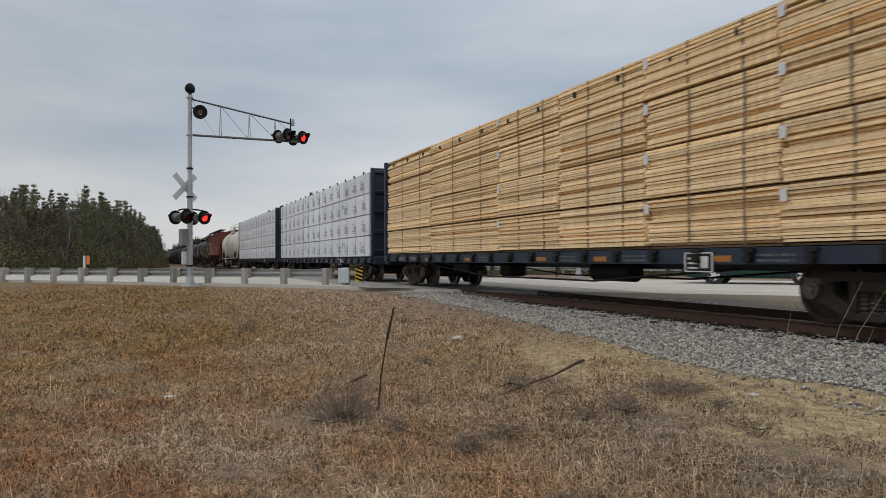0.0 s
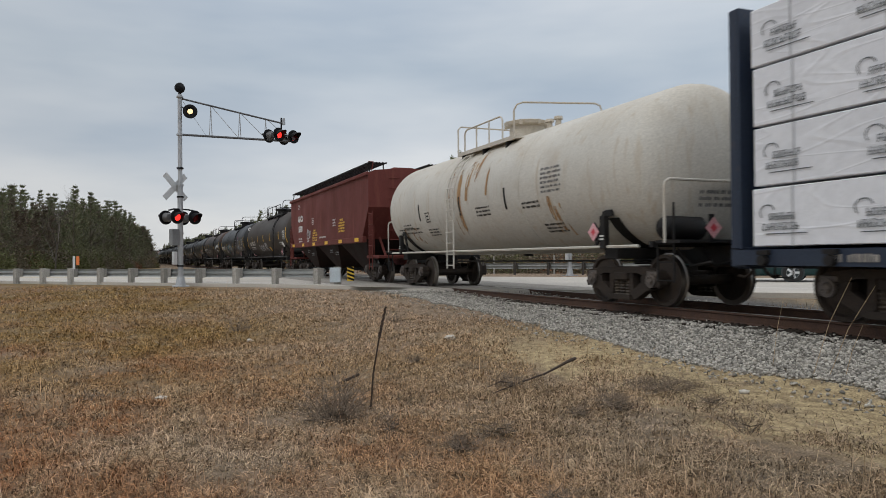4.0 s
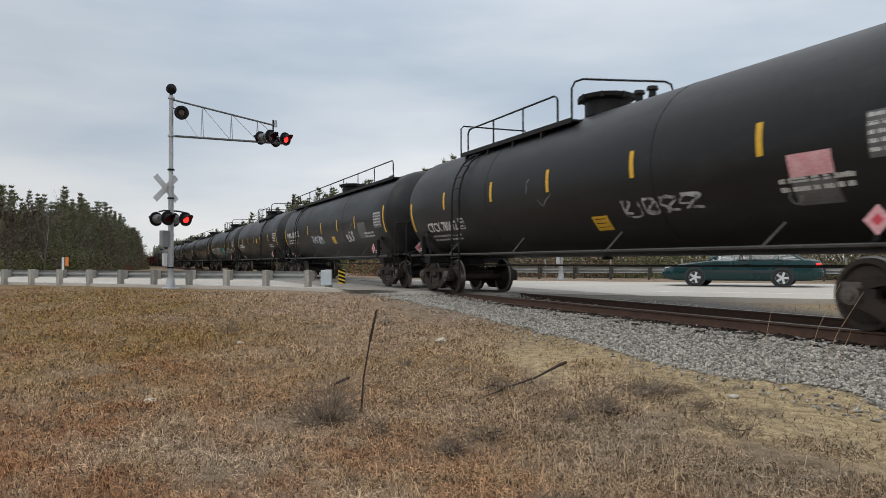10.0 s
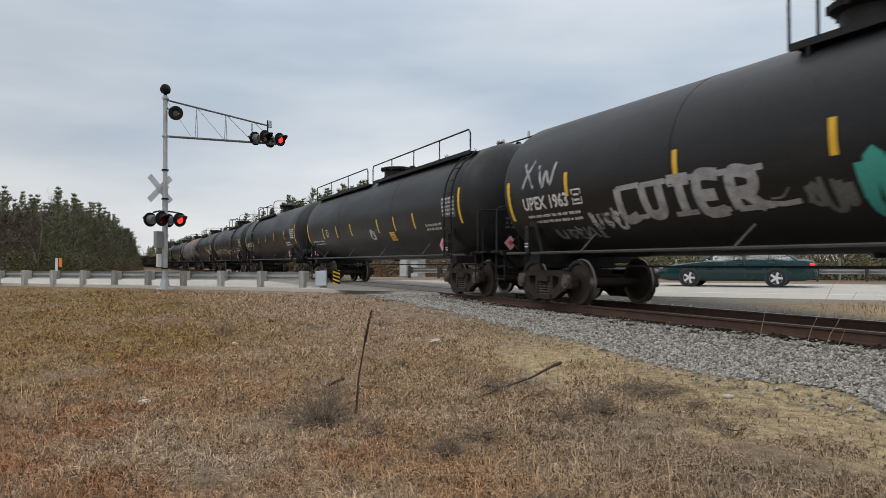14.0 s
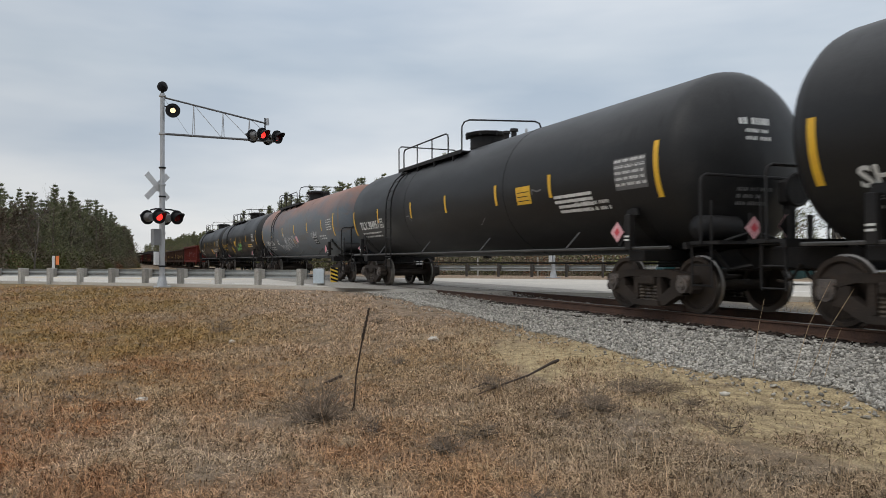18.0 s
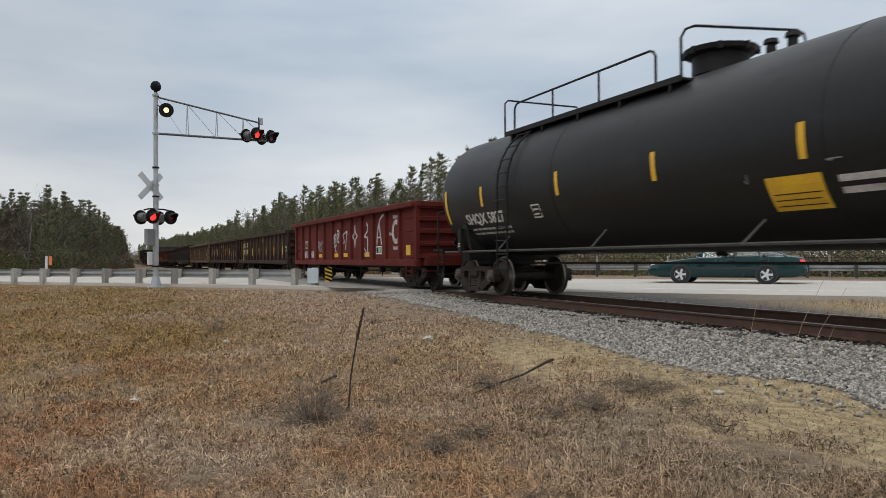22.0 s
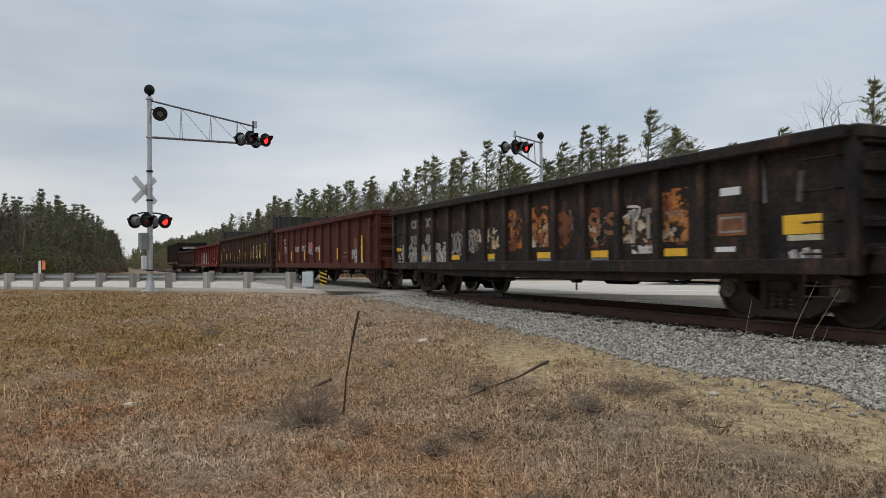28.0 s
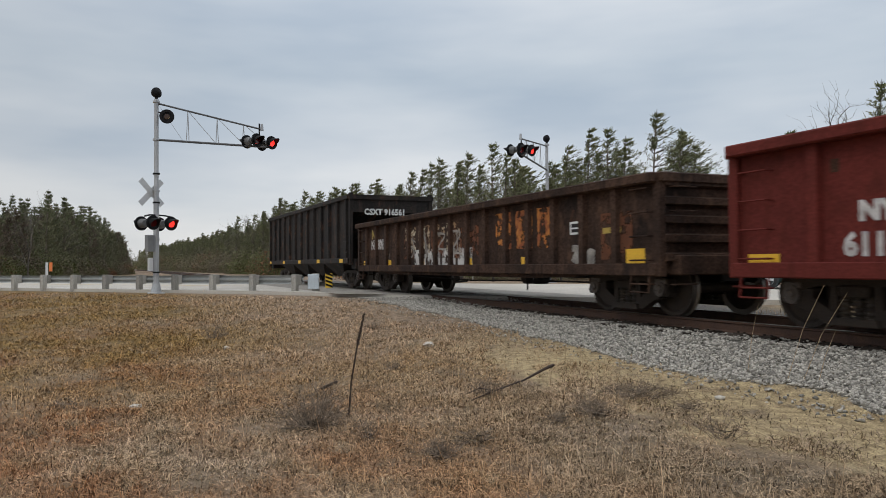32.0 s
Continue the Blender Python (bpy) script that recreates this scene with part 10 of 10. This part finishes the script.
def make_small_plants():
    rnd = random.Random(31)
    gz = lambda x, y: float(land_z(x, y))
    # tall dead flower stalk
    st = thing("dead_stalk", "tall dark dead mullein stalk standing in the grass", "plant", pose(-7.05, 2.11, gz(-7.05, 2.11)))
    part("stem", Geo().tube([(0, 0, -0.03), (0.03, 0.02, 0.35), (0.07, 0.07, 0.7), (0.13, 0.12, 1.0)], [0.012, 0.009, 0.008, 0.007], 6), M_STICK, st)
    bumps = [k / 40 for k in range(41)]
    g = Geo().tube([(0.073 + 0.058 * u + 0.004 * math.cos(40 * u), 0.073 + 0.052 * u + 0.004 * math.sin(33 * u), 0.72 + 0.31 * u) for u in bumps],
                   [(0.019 if k % 2 else 0.011) * (1 - 0.35 * u) for k, u in enumerate(bumps)], 7)
    part("seed_head", g, M_STICK, st, "dark seed head")
    part("root_tuft", Geo().lathe([(0, 0.03), (0.03, 0.025), (0.06, 0.0)], pose(0, 0, -0.01, 0, -90, 0), 8), M_STICK, st)

    def bush(x, y, h, w, n, name, label, seed):
        r = random.Random(seed)
        t = thing(name, label, "plant", pose(x, y, gz(x, y)))
        for part_no in range(3):
            g = Geo()
            for _ in range(n // 3):
                # thin stems that arch over, with side twigs
                a, q = r.uniform(0, 6.28), r.uniform(0, 1) ** 0.6
                d = Vector((math.cos(a) * q * w, math.sin(a) * q * w, 0))
                hh = h * r.uniform(0.25, 1.1) * (1.15 - 0.55 * q)
                p0 = d * r.uniform(0.1, 0.55) + Vector((0, 0, -0.02))
                p1 = d * 0.7 + Vector((r.gauss(0, 0.04), r.gauss(0, 0.04), hh * 0.6))
                p2 = d * 1.05 + Vector((r.gauss(0, 0.07), r.gauss(0, 0.07), hh * r.uniform(0.7, 1.1)))
                g.tube([p0, p1, p2], [0.0032, 0.0024, 0.0012], 3)
                for _ in range(4):
                    u = r.uniform(0.1, 0.95)
                    e = p1.lerp(p2, u)
                    g.tube([e, e + Vector((r.gauss(0, 0.06), r.gauss(0, 0.06), r.uniform(-0.02, 0.08)))], [0.0018, 0.0009], 3)
            part("twig_tuft", g, M_DEADTWIG, t)
        # dark litter caught at the foot
        g = Geo()
        for _ in range(n // 3):
            a, q = r.uniform(0, 6.28), r.uniform(0, 0.8)
            c = Vector((math.cos(a) * q * w * 0.8, math.sin(a) * q * w * 0.8, r.uniform(0.0, 0.07)))
            g.tube([c, c + Vector((r.gauss(0, 0.07), r.gauss(0, 0.07), r.uniform(-0.01, 0.05)))], [0.005, 0.002], 3)
        tagged(part("litter", g, M_LITTER, t, "dark dead litter"), kind="stuff")
        return t
    bush(-6.68, 1.66, 0.46, 0.42, 170, "dead_bush", "grey leafless twiggy bush in the dry grass", 3)
    bush(-6.65, 5.4, 0.16, 0.5, 150, "dead_bush", "low spreading grey mat of dead twigs", 4)
    bush(-5.9, 4.2, 0.24, 0.2, 70, "dead_bush", "small grey tuft of dead twigs", 7)
    bush(-5.3, 2.33, 0.16, 0.12, 60, "dead_bush", "small dark tuft of dead stems", 5)
    bush(-14.6, 1.7, 0.4, 0.3, 60, "dead_bush", "thin grey weed clump in the field", 6)
    bush(-7.45, 3.85, 0.22, 0.22, 50, "dead_bush", "thin red-brown weed beside the fallen branch", 9)
    bush(-4.75, 4.75, 0.3, 0.22, 26, "dead_bush", "sparse upright dead weed stems", 8)
    for k in range(26):
        x, y = field_points(1, 3.2, 20, 50 + k)
        x, y = float(x[0]), float(y[0])
        if keep_grass(np.array([x]), np.array([y]), seed=k)[0]:
            bush(x, y, rnd.uniform(0.1, 0.3), rnd.uniform(0.08, 0.22), 24, "dead_weed", "small dry weed tuft in the grass", 60 + k)
    # fallen stick with a forked end
    a, b = Vector((-8.05, 5.15, 0)), Vector((-7.1, 3.5, 0))
    lg = thing("fallen_branch", "dark fallen branch lying on the sandy grass", "branch")
    pts = [Vector((p.x, p.y, gz(p.x, p.y) + z)) for p, z in ((a, 0.16), (a.lerp(b, 0.12), 0.15), (a.lerp(b, 0.4), 0.09), (a.lerp(b, 0.75), 0.07), (b, 0.05))]
    part("limb", Geo().tube(pts, [0.022, 0.019, 0.012, 0.009, 0.005], 7), M_STICK, lg)
    part("twig", Geo().tube([pts[3], pts[3] + Vector((0.1, -0.25, 0.06)), pts[3] + Vector((0.3, -0.5, 0.05))], [0.008, 0.006, 0.003], 5), M_STICK, lg)
    sk = thing("fallen_stick", "short dark stick lying in the grass", "branch")
    part("limb", Geo().tube([(-8.46, 2.2, gz(-8.46, 2.2) + 0.06), (-8.31, 2.35, gz(-8.36, 2.3) + 0.15)], [0.02, 0.015], 6), M_STICK, sk)
    # pale stones
    v, f, rs = stone_shapes(0, 9)
    for x, y, s, lab in ((-11.4, 4.82, 0.11, "pale rounded stone in the grass"), (-8.4, 0.18, 0.065, "small pale stone half sunk in the grass"), (-13.3, 1.76, 0.06, "small pale stone in the far grass"), (-6.1, 6.05, 0.05, "pale pebble on the sand")):
        g = Geo().add([tuple(p * s * np.array([1.25, 1.0, 0.6]) * rs.uniform(0.85, 1.15)) for p in v], [tuple(t) for t in f])
        thing("stone", lab, "stone", pose(x, y, gz(x, y) + s * 0.4, 0, 0, rs.uniform(0, 360)), "loose stones", geo=g, material=M_PALESTONE, smooth=60)
    # straws that stand before the rail
    for k, (x, y, h, ln) in enumerate(((-6.66, 7.05, 0.86, 0.14), (-6.05, 7.0, 1.12, 0.4), (-5.85, 7.0, 1.04, 0.46), (-5.68, 7.05, 0.6, 0.18))):
        t = thing("straw_stalk", "pale dry straw stalk beside the track", "plant", pose(x, y, gz(x, y)), "straw by the track")
        part("stem", Geo().tube([(0, 0, -0.02), (ln * 0.5, ln * 0.1, h * 0.55), (ln * 1.05, ln * 0.3, h)], [0.0036, 0.003, 0.0018], 5), M_STRAW, t)


M_PALESTONE = paint("pale_limestone", (0.55, 0.52, 0.46), (0.48, 0.44, 0.38), 0.9, 0, 8, 40, 0.3)
M_STRAW = paint("pale_straw", (0.48, 0.36, 0.22), (0.40, 0.28, 0.17), 0.8, 0, 8, 40, 0.05)
make_small_plants()


# ---------------------------------------------------------------- the waiting car
M_CARPAINT = paint("dark_teal_car_paint", (0.006, 0.036, 0.038), (0.007, 0.04, 0.042), 0.25, 0.1, 1, 60, 0.0, grit=0.04)
M_TRIM = paint("dark_plastic_trim", (0.02, 0.03, 0.034), (0.028, 0.038, 0.042), 0.6, 0, 3, 40, 0.05)
M_TYRE = paint("tyre_rubber", (0.02, 0.02, 0.02), (0.03, 0.03, 0.03), 0.9, 0, 6, 60, 0.2)
M_ALLOY = plain("silver_alloy", (0.72, 0.73, 0.74), 0.4, 0.3)
M_TAIL = plain("lit_tail_lamp", (0.9, 0.03, 0.03), 0.3, 0, 0.9)
M_HEADLAMP = plain("clear_headlamp", (0.75, 0.78, 0.8), 0.15)


def glass_material():
    ma = bpy.data.materials.new("car_window_glass")
    ma.use_nodes = True
    bs = ma.node_tree.nodes["Principled BSDF"]
    bs.inputs["Base Color"].default_value = (0.62, 0.7, 0.7, 1)
    bs.inputs["Roughness"].default_value = 0.03
    bs.inputs["Transmission Weight"].default_value = 1.0
    bs.inputs["IOR"].default_value = 1.45
    return ma


M_GLASS = glass_material()


def make_sedan(m):
    """A long low sedan; x points to its nose, the origin on the road under its middle."""
    car = thing("sedan_car", "dark teal four-door sedan waiting at the crossing with tail lamps lit", "car", m)
    hw = 0.9
    # lower body as a loft of cross sections along x
    secs = [(2.52, 0.40, 0.60, 0.72), (2.42, 0.25, 0.66, 0.82), (2.1, 0.20, 0.74, 0.88), (1.2, 0.20, 0.86, 0.9), (0.85, 0.20, 0.90, 0.9), (-1.5, 0.20, 0.93, 0.9), (-2.2, 0.22, 0.92, 0.88), (-2.45, 0.28, 0.86, 0.84), (-2.53, 0.38, 0.74, 0.76)]
    vs, fs = [], []
    for x, zb, zt, w in secs:
        zm = zb + (zt - zb) * 0.55
        ring = [(-w * 0.9, zb), (-w, zb + 0.08), (-w * 1.01, zm), (-w * 0.95, zt - 0.03), (-w * 0.8, zt), (0, zt + 0.03), (w * 0.8, zt), (w * 0.95, zt - 0.03), (w * 1.01, zm), (w, zb + 0.08), (w * 0.9, zb)]
        vs += [(x, y, z) for y, z in ring]
    k = 11
    for i in range(len(secs) - 1):
        for j in range(k):
            fs.append((i * k + j, i * k + (j + 1) % k, (i + 1) * k + (j + 1) % k, (i + 1) * k + j))
    fs += [tuple(range(k)), tuple(range(len(vs) - 1, len(vs) - k - 1, -1))]
    part("body", Geo().add(vs, fs), M_CARPAINT, car, smooth=50)
    # roof and pillars
    roof = Geo()
    rs_ = [(0.20, 1.33, 0.60), (-0.35, 1.38, 0.62), (-1.05, 1.36, 0.61), (-1.35, 1.31, 0.58)]
    vs, fs = [], []
    for x, z, w in rs_:
        vs += [(x, -w, z - 0.03), (x, -w * 0.85, z), (x, 0, z + 0.025), (x, w * 0.85, z), (x, w, z - 0.03), (x, w * 0.9, z - 0.06), (x, -w * 0.9, z - 0.06)]
    for i in range(len(rs_) - 1):
        for j in range(7):
            fs.append((i * 7 + j, i * 7 + (j + 1) % 7, (i + 1) * 7 + (j + 1) % 7, (i + 1) * 7 + j))
    fs += [tuple(range(7)), tuple(range(27, 20, -1))]
    part("roof", roof.add(vs, fs), M_CARPAINT, car, smooth=50)
    for sd in (-1, 1):
        for (x0, x1) in ((1.0, 0.22), (-2.0, -1.33)):
            part("pillar", Geo().tube([(x0, sd * 0.82, 0.9), (x1, sd * 0.61, 1.32)], 0.04, 6), M_CARPAINT, car)
        part("pillar", Geo().box((-0.38, sd * 0.735, 1.12), (0.1, 0.05, 0.5), Euler((sd * radians(23), 0, 0)).to_matrix()), M_TRIM, car)
        for x in (-1.18,):
            part("pillar", Geo().box((x, sd * 0.735, 1.1), (0.07, 0.05, 0.45), Euler((sd * radians(23), 0, 0)).to_matrix()), M_CARPAINT, car)
        for pts in ([(0.92, 0.92), (0.22, 1.3), (-0.33, 1.33), (-0.33, 0.93)], [(-0.43, 0.93), (-0.43, 1.33), (-1.14, 1.31), (-1.14, 0.94)], [(-1.22, 0.95), (-1.22, 1.29), (-1.32, 1.28), (-1.85, 0.97)]):
            part("side_window", Geo().add([(x, sd * (0.845 - (z - 0.92) * 0.52), z) for x, z in pts], [(0, 1, 2, 3)]), M_GLASS, car)
        part("door_seam", Geo().box((-0.38, sd * 0.9, 0.6), (0.012, 0.03, 0.6)).box((-1.42, sd * 0.9, 0.66), (0.012, 0.03, 0.45)).box((0.85, sd * 0.9, 0.6), (0.012, 0.03, 0.6)), M_TRIM, car)
        part("side_moulding", Geo().box((-0.2, sd * 0.905, 0.52), (2.6, 0.03, 0.1), bev=0.01), M_TRIM, car)
        part("door_handle", Geo().box((-0.22, sd * 0.915, 0.8), (0.2, 0.03, 0.04), bev=0.01), M_TRIM, car)
        part("door_handle", Geo().box((-1.22, sd * 0.915, 0.82), (0.2, 0.03, 0.04), bev=0.01), M_TRIM, car)
        part("wing_mirror", Geo().box((0.72, sd * 0.98, 0.98), (0.12, 0.2, 0.12), bev=0.03), M_CARPAINT, car)
        part("headlamp", Geo().box((2.36, sd * 0.62, 0.66), (0.2, 0.34, 0.1), bev=0.03), M_HEADLAMP, car)
        part("tail_lamp", Geo().box((-2.43, sd * 0.68, 0.76), (0.16, 0.34, 0.09), bev=0.03), M_TAIL, car, "lit red tail lamp")
        for x in (1.42, -1.36):
            part("wheel_arch", Geo().lathe([(-0.1, 0.36), (0.012, 0.36)], pose(x, sd * 0.9, 0.33, 0, 0, 90 * sd), 24), M_TRIM, car)
            wh = part("wheel", Geo().lathe([(-0.1, 0.2), (-0.1, 0.29), (-0.08, 0.31), (0.08, 0.31), (0.1, 0.29), (0.1, 0.2), (0.03, 0.195)], Matrix.Identity(4), 28), M_TYRE, car, "", pose(x, sd * 0.83, 0.31, 0, 0, 90 * sd), 40)
            rim = Geo().lathe([(0.06, 0.2), (0.09, 0.21), (0.1, 0.2), (0.07, 0.19)], Matrix.Identity(4), 24).cyl((0.05, 0, 0), (0.1, 0, 0), 0.05, None, 12)
            for q in range(5):
                a = q * 2 * math.pi / 5
                rim.box((0.085, 0.115 * math.cos(a), 0.115 * math.sin(a)), (0.025, 0.17, 0.075), Euler((a, 0, 0)).to_matrix(), 0.01)
            part("rim", rim, M_ALLOY, wh, "silver five-spoke rim")
            part("brake_disc", Geo().cyl((0.031, 0, 0), (0.04, 0, 0), 0.19, None, 20), M_TRIM, wh)
    part("windscreen", Geo().add([(1.0, -0.78, 0.91), (1.0, 0.78, 0.91), (0.22, 0.58, 1.32), (0.22, -0.58, 1.32)], [(0, 1, 2, 3)]), M_GLASS, car)
    part("rear_window", Geo().add([(-2.0, -0.76, 0.94), (-2.0, 0.76, 0.94), (-1.35, 0.56, 1.3), (-1.35, -0.56, 1.3)], [(0, 1, 2, 3)]), M_GLASS, car)
    part("front_bumper", Geo().box((2.46, 0, 0.42), (0.2, 1.6, 0.26), bev=0.06), M_CARPAINT, car)
    part("rear_bumper", Geo().box((-2.48, 0, 0.45), (0.18, 1.66, 0.26), bev=0.06), M_CARPAINT, car)
    for x, y in ((0.2, -0.36), (0.2, 0.36), (-0.9, -0.36), (-0.9, 0.36)):
        part("seat", Geo().box((x, y, 0.62), (0.5, 0.5, 0.16), bev=0.05).box((x - 0.26, y, 0.92), (0.14, 0.48, 0.6), bev=0.05), M_TRIM, car, "dark fabric seat")
    part("dashboard", Geo().box((0.85, 0, 0.86), (0.4, 1.4, 0.1), bev=0.03), M_TRIM, car)
    return car


make_sedan(pose(-19.46, 19.7, ROAD_Z, 0, 0, math.degrees(math.atan2(-0.62, -0.785))))

# ---------------------------------------------------------------- small roadside things
M_CONE = plain("orange_marker", (0.75, 0.2, 0.05), 0.5)


def make_roadside():
    gz = lambda x, y: float(ground_z(x, y))
    x, y = -46.5, -3.6
    mp = thing("marker_post", "white marker post with an orange top behind the guard rail", "post", pose(x, y, -0.13))
    part("post", Geo().box((0, 0, 0.55), (0.12, 0.12, 1.5), bev=0.01), M_SIGWHITE, mp)
    part("band", Geo().box((0.0, 0.2, 1.05), (0.1, 0.16, 0.5), bev=0.01), M_CONE, mp, "orange panel")
    for k, (x, y, s) in enumerate(((-46.5, 17.6, 1.0), (-45.4, 17.9, 0.8))):
        cb = thing("equipment_cabinet", "white signal equipment cabinet with dark door lines", "cabinet", pose(x, y, -0.13, 0, 0, 20))
        part("body", Geo().box((0, 0, 0.72 * s), (0.7, 0.9 * s, 1.4 * s), bev=0.02), M_SIGWHITE, cb)
        part("door", Geo().box((0.36, 0, 0.75 * s), (0.02, 0.7 * s, 1.2 * s), bev=0.005), M_ALU, cb)
        part("roof", Geo().box((0, 0, 1.45 * s), (0.8, 1.0 * s, 0.06), bev=0.01), M_ALU, cb)
        part("base", Geo().box((0, 0, 0.0), (0.8, 1.0 * s, 0.12)), M_WOODPOST, cb)
    # dull brush behind the far verge
    rs = np.random.RandomState(77)
    src = [scrub_mesh(500 + k, 1.6, 2.2, M_SHRUB2, 700) for k in range(3)]
    co = []
    for me in src:
        v = np.empty(len(me.vertices) * 3, np.float32)
        me.vertices.foreach_get("co", v)
        co.append(v.reshape(-1, 3))
    for name, mat, lab, seed in (("brown_brush", M_SHRUB2, "dull brown brush behind the far verge", 1), ("green_brush", M_SHRUB3, "low olive pine brush behind the far verge", 2), ("rusty_brush", M_SHRUB, "rusty oak brush behind the far verge", 3)):
        Vs, n = [], (330, 150, 45)[seed - 1]
        for k in range(n):
            p = road_point(rs.uniform(-75, 22), rs.uniform(23, 36))
            Vs.append(co[k % 3] * rs.uniform(0.8, 1.5) + np.array([p.x, p.y, float(ground_z(p.x, p.y)) - 0.1]))
        V = np.concatenate(Vs)
        thing(name, lab, "brush", geo=big_mesh(name, V, np.arange(len(V)).reshape(-1, 4), mat), kind="stuff")
    for name, mat, lab, n in (("woods_brush", M_SHRUB2, "dull brown brush under the distant woods", 150), ("woods_green", M_SHRUB3, "low green pine brush under the distant woods", 150), ("woods_rust", M_SHRUB, "rusty oak brush under the distant woods", 24)):
        Vs = []
        for k in range(n):
            x = -66 - 330 * rs.uniform(0, 1) ** 1.3
            y = 30.5 + 0.155 * max(-40, x + 70) + 0.05 * min(0, x + 130) + rs.uniform(-4.0, 1.5)
            Vs.append(co[k % 3] * rs.uniform(0.9, 1.9) * (1 + 0.002 * -x) + np.array([x, y, float(ground_z(x, y)) - 0.1]))
        V = np.concatenate(Vs)
        thing(name, lab, "brush", geo=big_mesh(name, V, np.arange(len(V)).reshape(-1, 4), mat), kind="stuff")
    # tufts on the strip between the track and the road
    x, y = rs.uniform(-19, 1, 60000), rs.uniform(11.9, 17.5, 60000)
    o = (x - ROAD_0.x) * ROAD_N.x + (y - ROAD_0.y) * ROAD_N.y
    k = (o < -2.7) & (rs.uniform(0, 1, len(x)) < lattice(x * 0.8, y * 1.2, 21) ** 4 * np.clip((x + 13) / 5, 0.12, 1))
    x, y = x[k], y[k]
    blades("verge_grass", x, y, rs.uniform(0.05, 0.22, len(x)), 0.008, rs.uniform(0.3, 1.0, len(x)), bpy.data.materials["dry_grass_blade"], "patchy dry grass on the strip between track and road", 8)
    # fence and poles behind the far verge
    fn = thing("field_fence", "low dark wire fence on posts behind the far verge", "fence")
    for k in range(14):
        p = road_point(-38 + 4.0 * k, 20.5)
        part("post", Geo().cyl((p.x, p.y, -0.4), (p.x, p.y, 1.0), 0.05, None, 8), M_WOODPOST, fn)
    for z in (0.4, 0.85):
        a, b = road_point(-38, 20.5), road_point(14, 20.5)
        part("wire", Geo().tube([(a.x, a.y, z), (b.x, b.y, z)], 0.012, 4), M_BLACK, fn)


make_roadside()


# ---------------------------------------------------------------- what moves
def motions():
    """The train rolls along the track, its wheels turn, and the signal lenses flip."""
    def car_pose(s):
        x = min(s, 0.0)
        return pose(s, TRACK_Y - BEND * x * x, 0, 0, 0, math.degrees(math.atan(-2 * BEND * x)))
    for ob, s0 in TRAIN:
        walk(ob, [(t, car_pose(s0 + gone(t))) for t in range(0, 33, 2)])
    # wheels, while their car is within sight of the camera's near stretch of track
    for w, number, along in WHEELSETS:
        s0 = TRAIN[number][1] + along
        near = [k / 20 for k in range(641) if -34 < s0 + gone(k / 20) < 2]
        t0, t1 = (near[0], near[-1]) if near else (1.0, 0.0)
        x = w.matrix_basis.translation.x
        rows = []
        if t1 > t0:
            a = math.ceil(t0 * FPS)
            b = math.floor(t1 * FPS)
            if a > 0:
                rows.append((0.0, pose(x, 0, 0.457)))
            n = 0
            for f in range(a, b + 1):
                rows.append((f / FPS, pose(x, 0, 0.457, 0, math.degrees((gone(f / FPS) - gone(a / FPS)) / 0.457) % 360, 0)))
            if b < 32 * FPS:
                rows.append((32.0, rows[-1][1]))
        if len(rows) > 1:
            walk(w, rows)
    # flashing: (from, to) when the first lamp of each pair is lit
    lit = [(0.17, 0.92), (1.93, 2.7), (3.7, 4.55), (5.45, 6.3), (7.15, 8.1), (8.95, 9.7), (10.85, 11.5), (12.5, 13.5), (14.25, 15.1), (16.1, 16.8),
           (17.85, 18.7), (19.65, 20.5), (21.45, 22.13), (23.15, 23.95), (24.93, 25.8), (26.75, 27.6), (28.55, 29.4), (30.35, 31.2)]
    for ob, phase in FLIPS:
        late_on, late_off = (0.145, 0.2) if phase == "amber" else (0.0, 0.0)
        on_at_start = phase == "red_b"
        angle = 0 if on_at_start else 180
        rows = [(0.0, angle)]
        for a, b in lit:
            for t, on in ((a + late_on, True), (b + late_off, False)):
                goal = 0 if (on != (phase == "red_b")) else 180
                if goal == angle:
                    continue
                rows.append((t - 0.1, angle))
                for k in (1, 2, 3):
                    rows.append((t - 0.1 + k / 30, angle + (goal - angle) * k / 3))
                angle = goal
        rows.append((32.0, angle))
        walk(ob, [(t, pose(0, 0, 0, 0, 0, r)) for t, r in rows])


motions()
